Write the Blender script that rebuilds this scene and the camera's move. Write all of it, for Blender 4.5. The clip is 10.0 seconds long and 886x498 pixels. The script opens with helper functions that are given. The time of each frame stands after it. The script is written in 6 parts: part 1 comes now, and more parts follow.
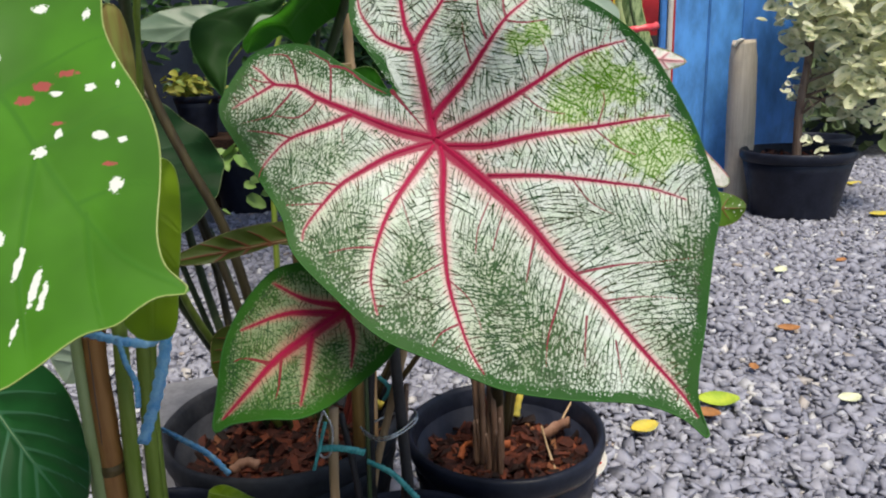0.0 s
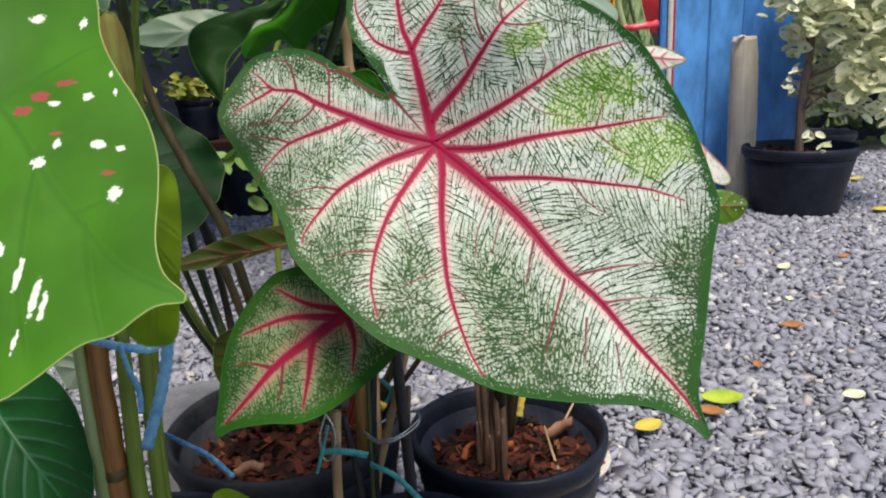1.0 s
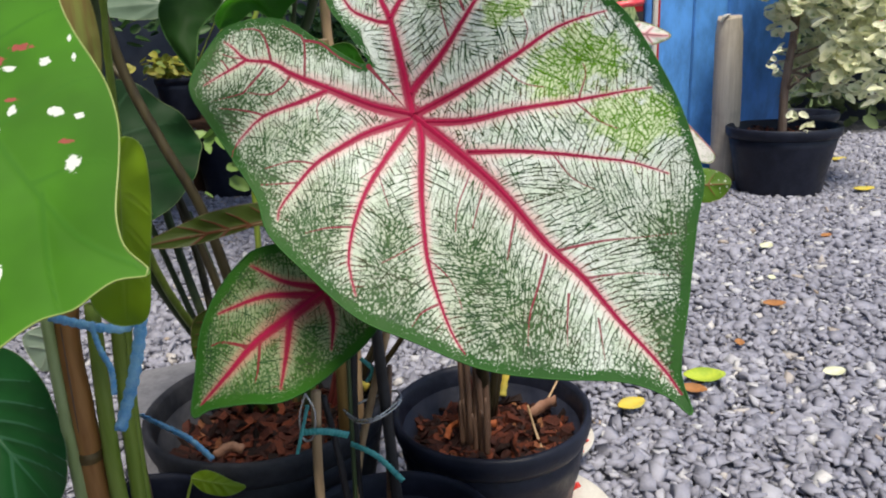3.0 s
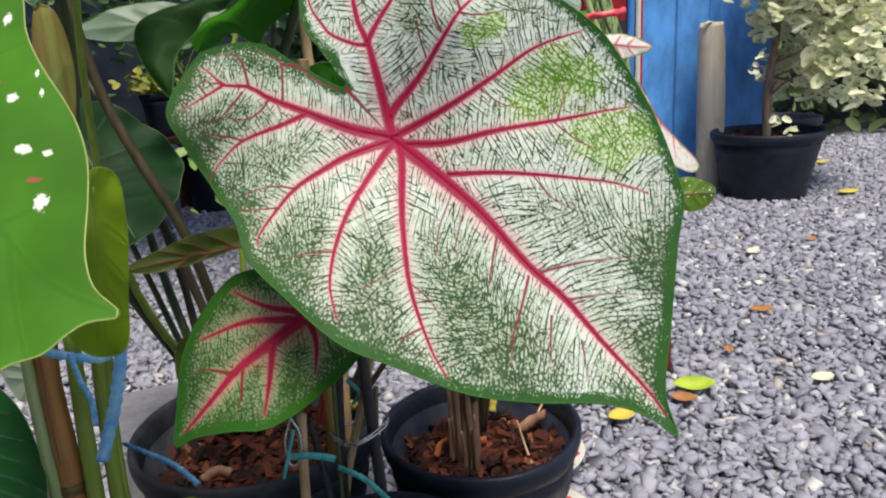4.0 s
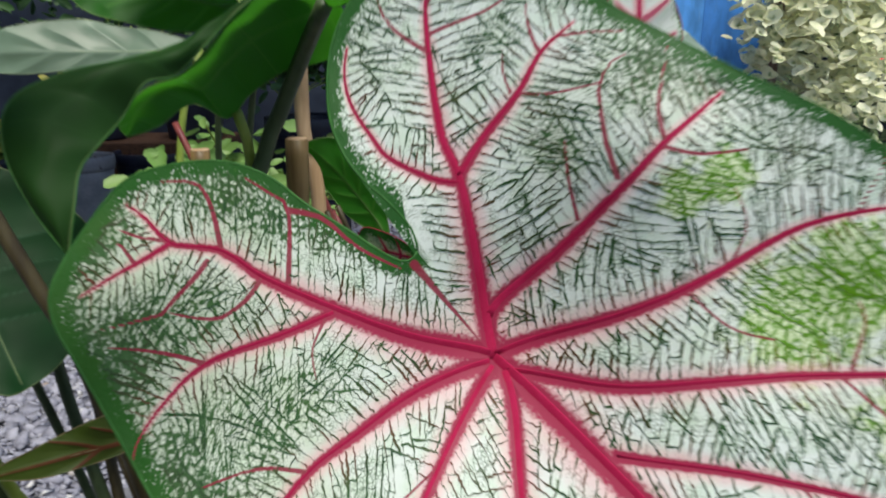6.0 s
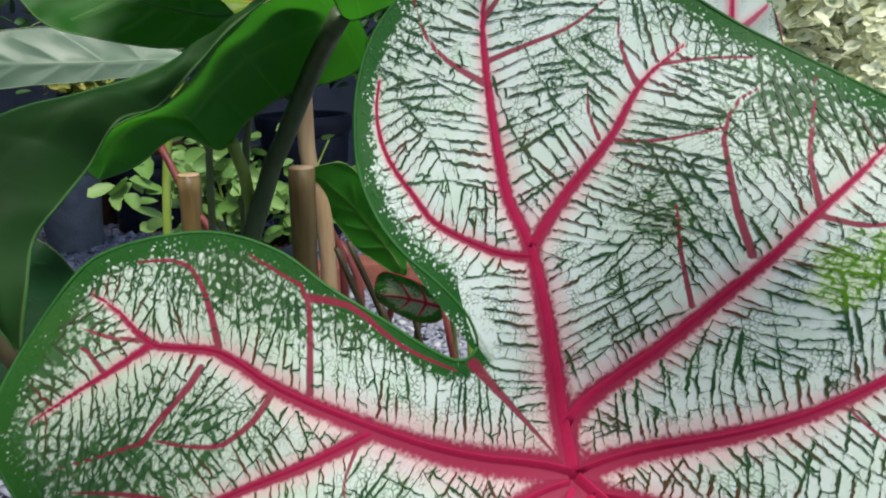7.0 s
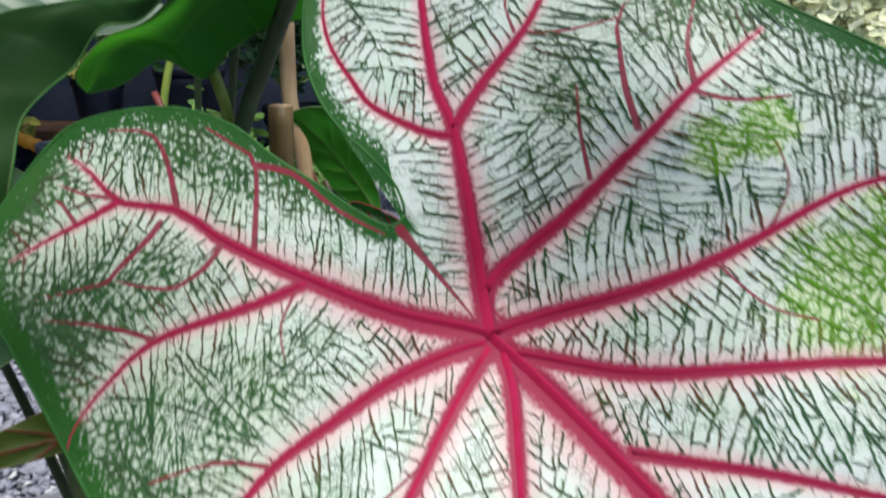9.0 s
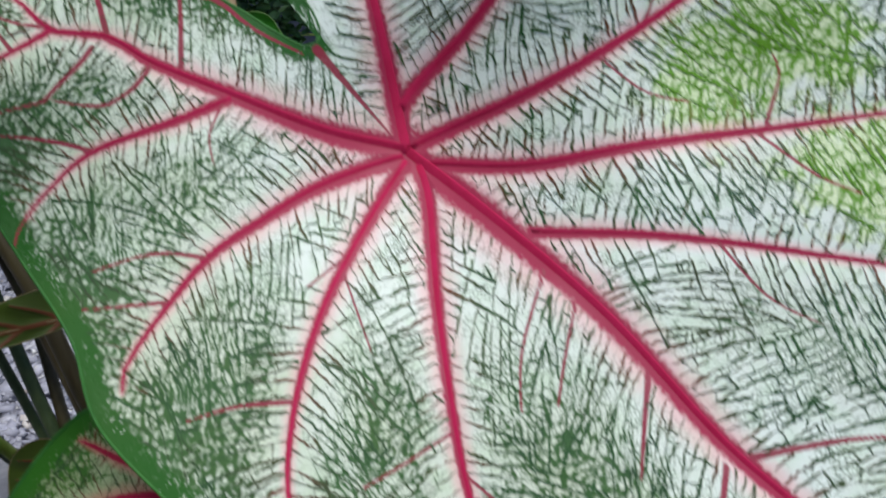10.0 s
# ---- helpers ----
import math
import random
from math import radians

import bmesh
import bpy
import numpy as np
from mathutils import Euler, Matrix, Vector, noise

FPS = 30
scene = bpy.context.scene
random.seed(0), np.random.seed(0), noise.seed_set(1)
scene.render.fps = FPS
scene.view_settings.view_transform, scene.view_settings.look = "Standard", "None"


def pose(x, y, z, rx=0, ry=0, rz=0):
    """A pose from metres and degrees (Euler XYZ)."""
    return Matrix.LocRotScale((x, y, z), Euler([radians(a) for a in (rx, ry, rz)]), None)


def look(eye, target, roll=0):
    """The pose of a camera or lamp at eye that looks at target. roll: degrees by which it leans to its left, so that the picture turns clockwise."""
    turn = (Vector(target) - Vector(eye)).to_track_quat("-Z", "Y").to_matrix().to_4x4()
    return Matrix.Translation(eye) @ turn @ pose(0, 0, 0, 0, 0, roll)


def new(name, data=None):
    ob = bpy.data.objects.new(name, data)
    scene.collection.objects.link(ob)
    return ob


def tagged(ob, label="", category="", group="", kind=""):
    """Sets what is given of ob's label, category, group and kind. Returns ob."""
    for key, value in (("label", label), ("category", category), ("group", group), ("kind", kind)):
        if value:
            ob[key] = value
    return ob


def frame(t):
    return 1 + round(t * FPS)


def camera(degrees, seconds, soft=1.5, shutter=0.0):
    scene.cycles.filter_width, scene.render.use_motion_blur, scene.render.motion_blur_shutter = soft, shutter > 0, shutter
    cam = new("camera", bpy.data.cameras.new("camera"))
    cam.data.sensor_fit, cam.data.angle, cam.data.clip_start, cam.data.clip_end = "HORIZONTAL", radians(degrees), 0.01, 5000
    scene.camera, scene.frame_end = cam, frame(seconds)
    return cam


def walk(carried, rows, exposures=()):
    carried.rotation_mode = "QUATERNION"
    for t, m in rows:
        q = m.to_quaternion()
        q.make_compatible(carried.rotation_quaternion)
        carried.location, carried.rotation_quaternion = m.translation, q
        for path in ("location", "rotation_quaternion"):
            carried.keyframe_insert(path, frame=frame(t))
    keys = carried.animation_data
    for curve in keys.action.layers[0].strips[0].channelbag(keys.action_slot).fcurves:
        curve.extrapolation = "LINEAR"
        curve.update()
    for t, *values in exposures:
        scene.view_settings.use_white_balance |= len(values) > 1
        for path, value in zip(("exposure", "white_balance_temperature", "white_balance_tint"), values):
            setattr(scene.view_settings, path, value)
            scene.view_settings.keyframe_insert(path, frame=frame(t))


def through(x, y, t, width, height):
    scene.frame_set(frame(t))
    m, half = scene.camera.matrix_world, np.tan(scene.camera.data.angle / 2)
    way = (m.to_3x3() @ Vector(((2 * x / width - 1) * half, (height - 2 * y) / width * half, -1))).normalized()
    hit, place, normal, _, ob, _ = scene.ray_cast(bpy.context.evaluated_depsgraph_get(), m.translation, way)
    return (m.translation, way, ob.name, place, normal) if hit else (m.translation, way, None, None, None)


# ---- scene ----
cam = camera(66.1, 10.0, 2.0, 0.6)
PATH = [
    (0, (0.009, -0.001, 0.489), (-0.049, 1.933, -0.018), -2.3),
    (0.5, (0.012, 0.0, 0.49), (-0.038, 1.934, -0.016), -2.5),
    (1, (0.011, -0.001, 0.491), (-0.056, 1.933, -0.017), -3.0),
    (1.5, (0.015, 0.0, 0.49), (-0.044, 1.933, -0.019), -3.2),
    (2, (0.013, 0.004, 0.486), (-0.037, 1.927, -0.062), -2.5),
    (2.5, (0.012, 0.006, 0.485), (-0.03, 1.925, -0.077), -2.4),
    (4, (0.019, 0.011, 0.492), (0.021, 1.937, -0.048), -3.8),
    (4.5, (0.003, 0.028, 0.543), (-0.012, 1.992, 0.164), -3.5),
    (5, (-0.006, 0.086, 0.559), (-0.008, 2.027, 0.075), -3.1),
    (5.2, (-0.013, 0.114, 0.565), (0.008, 2.056, 0.086), -4.0),
    (6.3, (-0.047, 0.248, 0.531), (0.141, 2.16, -0.023), 0.9),
    (6.5, (-0.052, 0.26, 0.538), (0.104, 2.173, -0.022), -0.4),
    (7, (-0.05, 0.275, 0.547), (0.13, 2.188, -0.01), -0.7),
    (7.5, (-0.053, 0.278, 0.55), (0.133, 2.196, 0.014), 0.6),
    (8, (-0.047, 0.275, 0.545), (0.15, 2.193, 0.011), 0.6),
    (8.5, (-0.043, 0.259, 0.536), (0.13, 2.183, 0.017), 0.8),
    (9, (-0.033, 0.244, 0.522), (0.125, 2.161, -0.026), 0.7),
    (9.5, (-0.031, 0.224, 0.506), (0.183, 2.117, -0.101), -0.3),
    (10, (-0.021, 0.212, 0.482), (0.217, 2.103, -0.124), -1.3),
]
walk(cam, [(t, look(eye, target, roll)) for t, eye, target, roll in PATH], [(0.0, 0.51, 6900, 8.0), (4.0, 0.58, 6900, 9.0), (5.0, 0.58, 6850, 8.0), (6.5, 0.42, 6350, 6.0), (7.5, 0.68, 6300, 4.0), (8.5, 0.62, 6250, 6.0), (9.5, 0.48, 6200, 7.0), (10.0, 0.38, 6100, 8.0)])

# ---- world and light ----
world = bpy.data.worlds.new("sky")
scene.world = world
world.use_nodes = True
wn = world.node_tree.nodes
sky = wn.new("ShaderNodeTexSky")
sky.sky_type = 'NISHITA'
sky.sun_disc = False
SUN_UP, SUN_TURN = 65.0, 165.0
sky.sun_elevation = radians(SUN_UP)
sky.sun_rotation = radians(SUN_TURN)
wn["Background"].inputs[1].default_value = 0.11
world.node_tree.links.new(sky.outputs[0], wn["Background"].inputs[0])
sun_data = bpy.data.lights.new("sun", 'SUN')
sun_data.energy, sun_data.angle, sun_data.color = 3.3, radians(22), (1.0, 0.94, 0.84)
sun = new("sun", sun_data)
sun_from = Vector((math.sin(radians(SUN_TURN)) * math.cos(radians(SUN_UP)), math.cos(radians(SUN_TURN)) * math.cos(radians(SUN_UP)), math.sin(radians(SUN_UP))))
sun.matrix_world = look(sun_from * 10, (0, 0, 0))


# ---- node helpers ----
class Nodes:
    """A small builder for node materials."""

    def __init__(self, name):
        self.mat = bpy.data.materials.new(name)
        self.mat.use_nodes = True
        self.tree = self.mat.node_tree
        self.bsdf = self.tree.nodes["Principled BSDF"]
        self.out = self.tree.nodes["Material Output"]

    def link(self, a, b):
        self.tree.links.new(a, b)

    def put(self, socket, value):
        if hasattr(value, "is_linked"):
            self.link(value, socket)
        elif isinstance(value, tuple) and len(value) == 3 and socket.type == 'RGBA':
            socket.default_value = (*value, 1)
        else:
            socket.default_value = value

    def attr(self, name, vector=False):
        n = self.tree.nodes.new("ShaderNodeAttribute")
        n.attribute_name = name
        return n.outputs["Vector" if vector else "Fac"]

    def coords(self):
        return self.tree.nodes.new("ShaderNodeTexCoord").outputs["Object"]

    def math(self, op, a, b=0.0, c=0.0, clamp=False):
        n = self.tree.nodes.new("ShaderNodeMath")
        n.operation, n.use_clamp = op, clamp
        for k, v in enumerate((a, b, c)):
            self.put(n.inputs[k], v)
        return n.outputs[0]

    def vec(self, op, a, b=(0, 0, 0)):
        n = self.tree.nodes.new("ShaderNodeVectorMath")
        n.operation = op
        self.put(n.inputs[0], a)
        self.put(n.inputs[1], b)
        return n.outputs[0]

    def noise(self, scale, vector=None, detail=3.0, rough=0.55, color=False):
        n = self.tree.nodes.new("ShaderNodeTexNoise")
        n.inputs["Scale"].default_value, n.inputs["Detail"].default_value, n.inputs["Roughness"].default_value = scale, detail, rough
        self.link(vector or self.coords(), n.inputs["Vector"])
        return n.outputs["Color" if color else "Fac"]

    def voronoi(self, scale, vector, feature='DISTANCE_TO_EDGE', dims='2D', out="Distance", randomness=1.0):
        n = self.tree.nodes.new("ShaderNodeTexVoronoi")
        n.voronoi_dimensions, n.feature = dims, feature
        n.inputs["Scale"].default_value, n.inputs["Randomness"].default_value = scale, randomness
        self.link(vector, n.inputs["Vector"])
        return n.outputs[out]

    def step(self, x, lo, hi, a=0.0, b=1.0):
        n = self.tree.nodes.new("ShaderNodeMapRange")
        n.interpolation_type = 'SMOOTHSTEP'
        for k, v in zip((0, 1, 2, 3, 4), (x, lo, hi, a, b)):
            self.put(n.inputs[k], v)
        return n.outputs[0]

    def mix(self, fac, a, b, kind='MIX'):
        n = self.tree.nodes.new("ShaderNodeMix")
        n.data_type, n.blend_type = 'RGBA', kind
        self.put(n.inputs[0], fac)
        self.put(n.inputs[6], a)
        self.put(n.inputs[7], b)
        return n.outputs[2]

    def random(self, island=False):
        if island:
            return self.tree.nodes.new("ShaderNodeNewGeometry").outputs["Random Per Island"]
        return self.tree.nodes.new("ShaderNodeObjectInfo").outputs["Random"]

    def ramp(self, x, stops):
        n = self.tree.nodes.new("ShaderNodeValToRGB")
        el = n.color_ramp.elements
        el[0].position, el[0].color = stops[0][0], (*stops[0][1], 1)
        el[1].position, el[1].color = stops[-1][0], (*stops[-1][1], 1)
        for p, c in stops[1:-1]:
            el.new(p).color = (*c, 1)
        self.link(x, n.inputs[0])
        return n.outputs[0]

    def bump(self, height, distance=0.001, strength=0.5):
        n = self.tree.nodes.new("ShaderNodeBump")
        n.inputs["Strength"].default_value, n.inputs["Distance"].default_value = strength, distance
        self.link(height, n.inputs["Height"])
        self.link(n.outputs[0], self.bsdf.inputs["Normal"])

    def finish(self, color, rough=0.5, spec=0.5, metal=0.0, through=0.0, through_color=None, coat=0.0):
        self.put(self.bsdf.inputs["Base Color"], color)
        self.put(self.bsdf.inputs["Roughness"], rough)
        self.put(self.bsdf.inputs["Specular IOR Level"], spec)
        self.put(self.bsdf.inputs["Metallic"], metal)
        self.put(self.bsdf.inputs["Coat Weight"], coat)
        if through:
            tr = self.tree.nodes.new("ShaderNodeBsdfTranslucent")
            self.put(tr.inputs[0], through_color if through_color is not None else color)
            mx = self.tree.nodes.new("ShaderNodeMixShader")
            mx.inputs[0].default_value = through
            self.link(self.bsdf.outputs[0], mx.inputs[1])
            self.link(tr.outputs[0], mx.inputs[2])
            self.link(mx.outputs[0], self.out.inputs[0])
        return self.mat


# ---- materials ----
def caladium_material(name, white, green, red, margin, patch, flushed=0.64, rimmesh=1.0):
    """White lace leaf: ladder of dark lines off the red veins, small meshes between, pink flush, speckled green margin."""
    n = Nodes(name)
    pos = n.coords()
    plan = n.attr("plan", True)
    edge, vein, near, major = n.attr("edge"), n.attr("vein"), n.attr("near"), n.attr("major")

    def wobble(scale, amount):
        w = n.vec('SCALE', n.vec('SUBTRACT', n.noise(scale, pos, 2.0, color=True), (0.5, 0.5, 0.5)))
        w.node.inputs["Scale"].default_value = amount
        return w

    jag = wobble(800.0, 0.0009)
    p = n.vec('ADD', n.vec('ADD', plan, wobble(260.0, 0.002)), jag)
    weave = n.vec('ADD', n.vec('ADD', n.attr("flow", True), wobble(260.0, 0.002)), jag)
    brink = n.step(edge, 0.007, 0.020, 1.0, 0.0)
    mesh = n.math('ADD', n.math('MULTIPLY', n.voronoi(1.0, n.vec('MULTIPLY', weave, (440.0, 260.0, 0.0))), n.math('SUBTRACT', 1.0, brink)), n.math('MULTIPLY', n.voronoi(1.0, n.vec('MULTIPLY', p, (430.0, 430.0, 0.0))), brink))
    grain = n.voronoi(1.0, n.vec('MULTIPLY', p, (850.0, 850.0, 0.0)))
    big = n.noise(19.0, pos, 2.0)
    mid = n.noise(75.0, pos, 3.0)
    dense = n.math('ADD', n.math('MULTIPLY', n.step(big, 0.40, 0.68), patch), n.math('MULTIPLY', n.attr("dense"), 0.19))
    between = n.step(near, 0.003, 0.013)
    rimward = n.step(edge, 0.003, 0.022, 1.0, 0.0)
    # lime: patches of sun painted into the net and the white
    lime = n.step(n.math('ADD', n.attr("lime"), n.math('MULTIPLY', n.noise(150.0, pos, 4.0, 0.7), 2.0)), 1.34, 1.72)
    mesh_w = n.math('MULTIPLY', between, n.math('SUBTRACT', n.math('MULTIPLY', dense, 0.9), 0.02))
    mesh_w = n.math('ADD', mesh_w, n.math('MULTIPLY', n.attr("dense"), 0.025))
    mesh_w = n.math('ADD', mesh_w, n.math('MULTIPLY', n.math('MULTIPLY', n.step(mid, 0.45, 0.7), dense), 0.4))
    mesh_w = n.math('ADD', mesh_w, n.math('MULTIPLY', rimward, n.math('MULTIPLY', n.math('ADD', n.math('MULTIPLY', mid, 0.20), n.math('MULTIPLY', n.attr("dense"), 0.14)), rimmesh)))
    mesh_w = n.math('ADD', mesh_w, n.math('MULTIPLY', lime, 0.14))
    mesh_w = n.math('SUBTRACT', mesh_w, n.math('MULTIPLY', n.step(n.noise(210.0, pos, 2.0), 0.4, 0.62, 1.0, 0.0), 0.05))
    net = n.step(n.math('SUBTRACT', mesh, mesh_w), -0.05, 0.035, 1.0, 0.0)
    speck = n.step(n.math('SUBTRACT', grain, n.math('MULTIPLY', mesh_w, 0.9)), -0.08, 0.04, 1.0, 0.0)
    web = n.math('MAXIMUM', net, n.math('MULTIPLY', speck, 0.5))
    shreds = n.math('MULTIPLY', n.step(n.noise(120.0, pos, 3.0, 0.65), 0.43, 0.62), n.step(near, 0.002, 0.007))
    fleck = n.step(n.math('SUBTRACT', grain, n.math('MULTIPLY', shreds, 0.13)), -0.05, 0.03, 1.0, 0.0)
    web = n.math('MAXIMUM', web, n.math('MULTIPLY', n.math('MULTIPLY', fleck, 0.75), n.step(shreds, 0.0, 0.25)))
    chips = n.step(n.voronoi(1.0, n.vec('MULTIPLY', p, (600.0, 600.0, 0.0)), 'F1'), 0.20, 0.46, 1.0, 0.0)
    chips = n.math('MULTIPLY', chips, n.step(n.noise(170.0, pos, 3.0), 0.40, 0.56))
    web = n.math('MULTIPLY', web, n.math('SUBTRACT', 1.0, n.math('MULTIPLY', chips, 0.65)))
    rimw = n.math('ADD', n.math('MULTIPLY', n.noise(620.0, pos, 4.0, 0.8), 0.008), n.math('ADD', n.math('MULTIPLY', n.math('POWER', n.attr("dense"), 2.0), 0.0012), margin - 0.0037))
    dots = n.step(n.voronoi(1.0, n.vec('MULTIPLY', p, (900.0, 900.0, 0.0)), 'F1'), 0.08, 0.42, 0.0036, 0.0)
    dots = n.math('MULTIPLY', dots, n.step(n.noise(150.0, pos, 3.0), 0.35, 0.6))
    rim = n.step(n.math('SUBTRACT', n.math('ADD', edge, dots), rimw), -0.0006, 0.0006, 1.0, 0.0)
    green_mix = n.mix(n.step(n.noise(34.0, pos), 0.35, 0.7), green, tuple(c * k for c, k in zip(green, (1.9, 1.45, 1.1))))
    green_mix = n.mix(n.math('MULTIPLY', n.attr("dense"), 0.6), green_mix, tuple(c * k for c, k in zip(green, (2.8, 1.35, 0.6))))
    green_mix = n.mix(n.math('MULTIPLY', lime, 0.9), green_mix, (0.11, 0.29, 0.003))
    pale = n.mix(n.step(n.noise(140.0, pos, 3.0), 0.4, 0.7), white, tuple(c * k for c, k in zip(white, (0.88, 0.95, 0.86))))
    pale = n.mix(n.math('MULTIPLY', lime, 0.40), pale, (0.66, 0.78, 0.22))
    pale = n.mix(n.math('MULTIPLY', n.math('MINIMUM', n.math('MULTIPLY', dense, 3.0), 1.0), 0.6), pale, (0.44, 0.47, 0.27))
    threads = n.mix(n.math('MULTIPLY', n.math('SUBTRACT', 1.0, lime), n.step(mid, 0.35, 0.65)), green_mix, tuple(c * k for c, k in zip(green, (1.9, 1.3, 1.3))))
    col = n.mix(n.math('MULTIPLY', web, 0.96), pale, threads)
    frayed = n.math('ADD', vein, n.math('MULTIPLY', n.noise(300.0, pos, 4.0, 0.7), 1.8))
    flush = n.math('MULTIPLY', n.step(frayed, 1.4, 4.3, 1.0, 0.0), major)
    col = n.mix(n.math('MULTIPLY', flush, flushed), col, tuple(0.40 * a + 0.60 * b for a, b in zip(white, (0.80, 0.08, 0.16))))
    col = n.mix(rim, col, n.mix(n.noise(60.0, pos), green_mix, tuple(c * k for c, k in zip(green, (1.5, 1.5, 1.0)))))
    core = n.step(n.math('ADD', vein, n.math('MULTIPLY', n.noise(900.0, pos, 3.0), n.math('ADD', n.math('MULTIPLY', major, 0.6), 0.3))), 1.05, 1.65, 1.0, 0.0)
    strength = n.math('ADD', n.math('MULTIPLY', major, 0.02), 0.95)
    deep = n.mix(n.math('SUBTRACT', 1.0, major), red, (red[0] * 0.66, red[1] + 0.014, red[2] * 0.7))
    col = n.mix(n.math('MULTIPLY', core, strength), col, n.mix(n.noise(160.0, pos), deep, tuple(c * 0.85 for c in red)))
    n.bump(n.math('ADD', n.math('MULTIPLY', n.math('SUBTRACT', 1.0, web), 0.5), n.math('MULTIPLY', mid, 0.6)), 0.0005, 0.22)
    return n.finish(col, n.step(mid, 0.3, 0.8, 0.50, 0.64), 0.25, through=0.28)


def veinlet_material(name, green):
    """Dark green threads, russet where they leave a red vein, lime in the painted sun patches."""
    n = Nodes(name)
    pos = n.coords()
    tone = n.mix(n.step(n.noise(90.0, pos, 3.0), 0.35, 0.7), green, tuple(c * k for c, k in zip(green, (2.0, 1.7, 1.5))))
    tone = n.mix(n.step(n.noise(38.0, pos, 2.0), 0.46, 0.66, 0.0, 0.5), tone, (0.060, 0.048, 0.022))
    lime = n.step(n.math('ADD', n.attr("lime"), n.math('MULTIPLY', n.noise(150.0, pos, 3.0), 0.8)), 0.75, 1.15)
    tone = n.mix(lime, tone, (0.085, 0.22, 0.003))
    tone = n.mix(n.math('MULTIPLY', n.attr("start"), 0.8), tone, (0.17, 0.020, 0.020))
    return n.finish(tone, 0.55, 0.3, through=0.15)


def green_leaf_material(name, colour, vein_colour, rough=0.42, through=0.2, glow=None, spots=False, gloss=0.3, flecks=False, relief=0.4):
    n = Nodes(name)
    pos = n.coords()
    vein, edge = n.attr("vein"), n.attr("edge")
    flow = n.attr("flow", True)
    blotch = n.step(n.noise(24.0, pos, 3.0), 0.3, 0.75)
    col = n.mix(blotch, tuple(c * 0.78 for c in colour), tuple(min(1, c * 1.22) for c in colour))
    fine = n.voronoi(1.0, n.vec('MULTIPLY', n.vec('ADD', flow, n.vec('SCALE', n.noise(120.0, pos, 2.0, color=True))), (300.0, 120.0, 0.0)))
    col = n.mix(n.step(fine, 0.0, 0.08, 0.16, 0.0), col, vein_colour)
    col = n.mix(n.step(vein, 0.6, 1.6, 0.75, 0.0), col, vein_colour)
    col = n.mix(n.step(edge, 0.0002, 0.0006, 0.3, 0.0), col, (0.35, 0.42, 0.2))
    if flecks:
        dots = n.voronoi(130.0, n.attr("plan", True), 'F1')
        col = n.mix(n.step(n.math('ADD', dots, n.noise(90.0, pos)), 0.5, 0.56, 1.0, 0.0), col, (0.7, 0.74, 0.62))
    if spots:
        wob = n.math('MULTIPLY', n.math('SUBTRACT', n.noise(520.0, pos, 4.0, 0.7), 0.5), 2.2)
        white = n.step(n.math('ADD', n.attr("spot"), wob), 0.85, 1.0, 1.0, 0.0)
        pink = n.step(n.math('ADD', n.attr("blush"), wob), 0.8, 1.05, 1.0, 0.0)
        col = n.mix(n.math('MULTIPLY', pink, 0.8), col, (0.46, 0.045, 0.085))
        col = n.mix(white, col, (0.82, 0.88, 0.80))
    n.bump(n.math('ADD', n.math('MULTIPLY', n.step(vein, 0.0, 3.0), 1.0), n.math('MULTIPLY', n.noise(90.0, pos), 0.5)), 0.0012, relief)
    return n.finish(col, n.step(n.noise(30.0, pos), 0.3, 0.8, rough - 0.06, rough + 0.08), gloss, through=through, through_color=glow)


def plain_material(name, a, b, scale, rough=0.6, spec=0.4, bump=0.0, bump_scale=None, metal=0.0, island=False, through=0.0):
    """Two tones broken by noise at two scales, with fine relief."""
    n = Nodes(name)
    pos = n.coords()
    m = n.math('ADD', n.math('MULTIPLY', n.noise(scale, pos, 4.0), 0.65), n.math('MULTIPLY', n.noise(scale * 6.5, pos, 3.0), 0.35))
    col = n.mix(n.step(m, 0.34, 0.66), a, b)
    if island:
        col = n.mix(n.math('MULTIPLY', n.random(True), 0.6), col, tuple(c * 0.45 for c in a))
    if bump:
        n.bump(n.noise(bump_scale or scale * 5, pos, 4.0), bump, 0.6)
    return n.finish(col, n.step(n.noise(scale * 2, pos), 0.3, 0.75, rough - 0.1, rough + 0.1), spec, metal, through=through)


def stem_material(name, a, b):
    n = Nodes(name)
    pos = n.coords()
    streak = n.noise(60.0, n.vec('MULTIPLY', pos, (3.0, 3.0, 0.25)), 3.0)
    col = n.mix(n.step(streak, 0.3, 0.7), a, b)
    col = n.mix(n.step(n.noise(14.0, pos), 0.5, 0.8, 0.0, 0.5), col, tuple(c * 0.5 for c in a))
    n.bump(streak, 0.0006, 0.4)
    return n.finish(col, 0.5, 0.4)


def gravel_material():
    n = Nodes("crushed grey stone")
    r = n.random(True)
    col = n.ramp(r, [(0.0, (0.17, 0.172, 0.220)), (0.3, (0.22, 0.222, 0.285)), (0.62, (0.27, 0.272, 0.345)), (0.9, (0.35, 0.352, 0.425)), (0.975, (0.60, 0.60, 0.61)), (1.0, (0.34, 0.26, 0.20))])
    g = n.noise(240.0, n.coords(), 4.0, 0.65)
    col = n.mix(n.step(g, 0.3, 0.75, 0.0, 0.55), col, (0.32, 0.33, 0.37))
    n.bump(n.noise(420.0, n.coords(), 3.0), 0.001, 0.5)
    return n.finish(col, 0.78, 0.3)


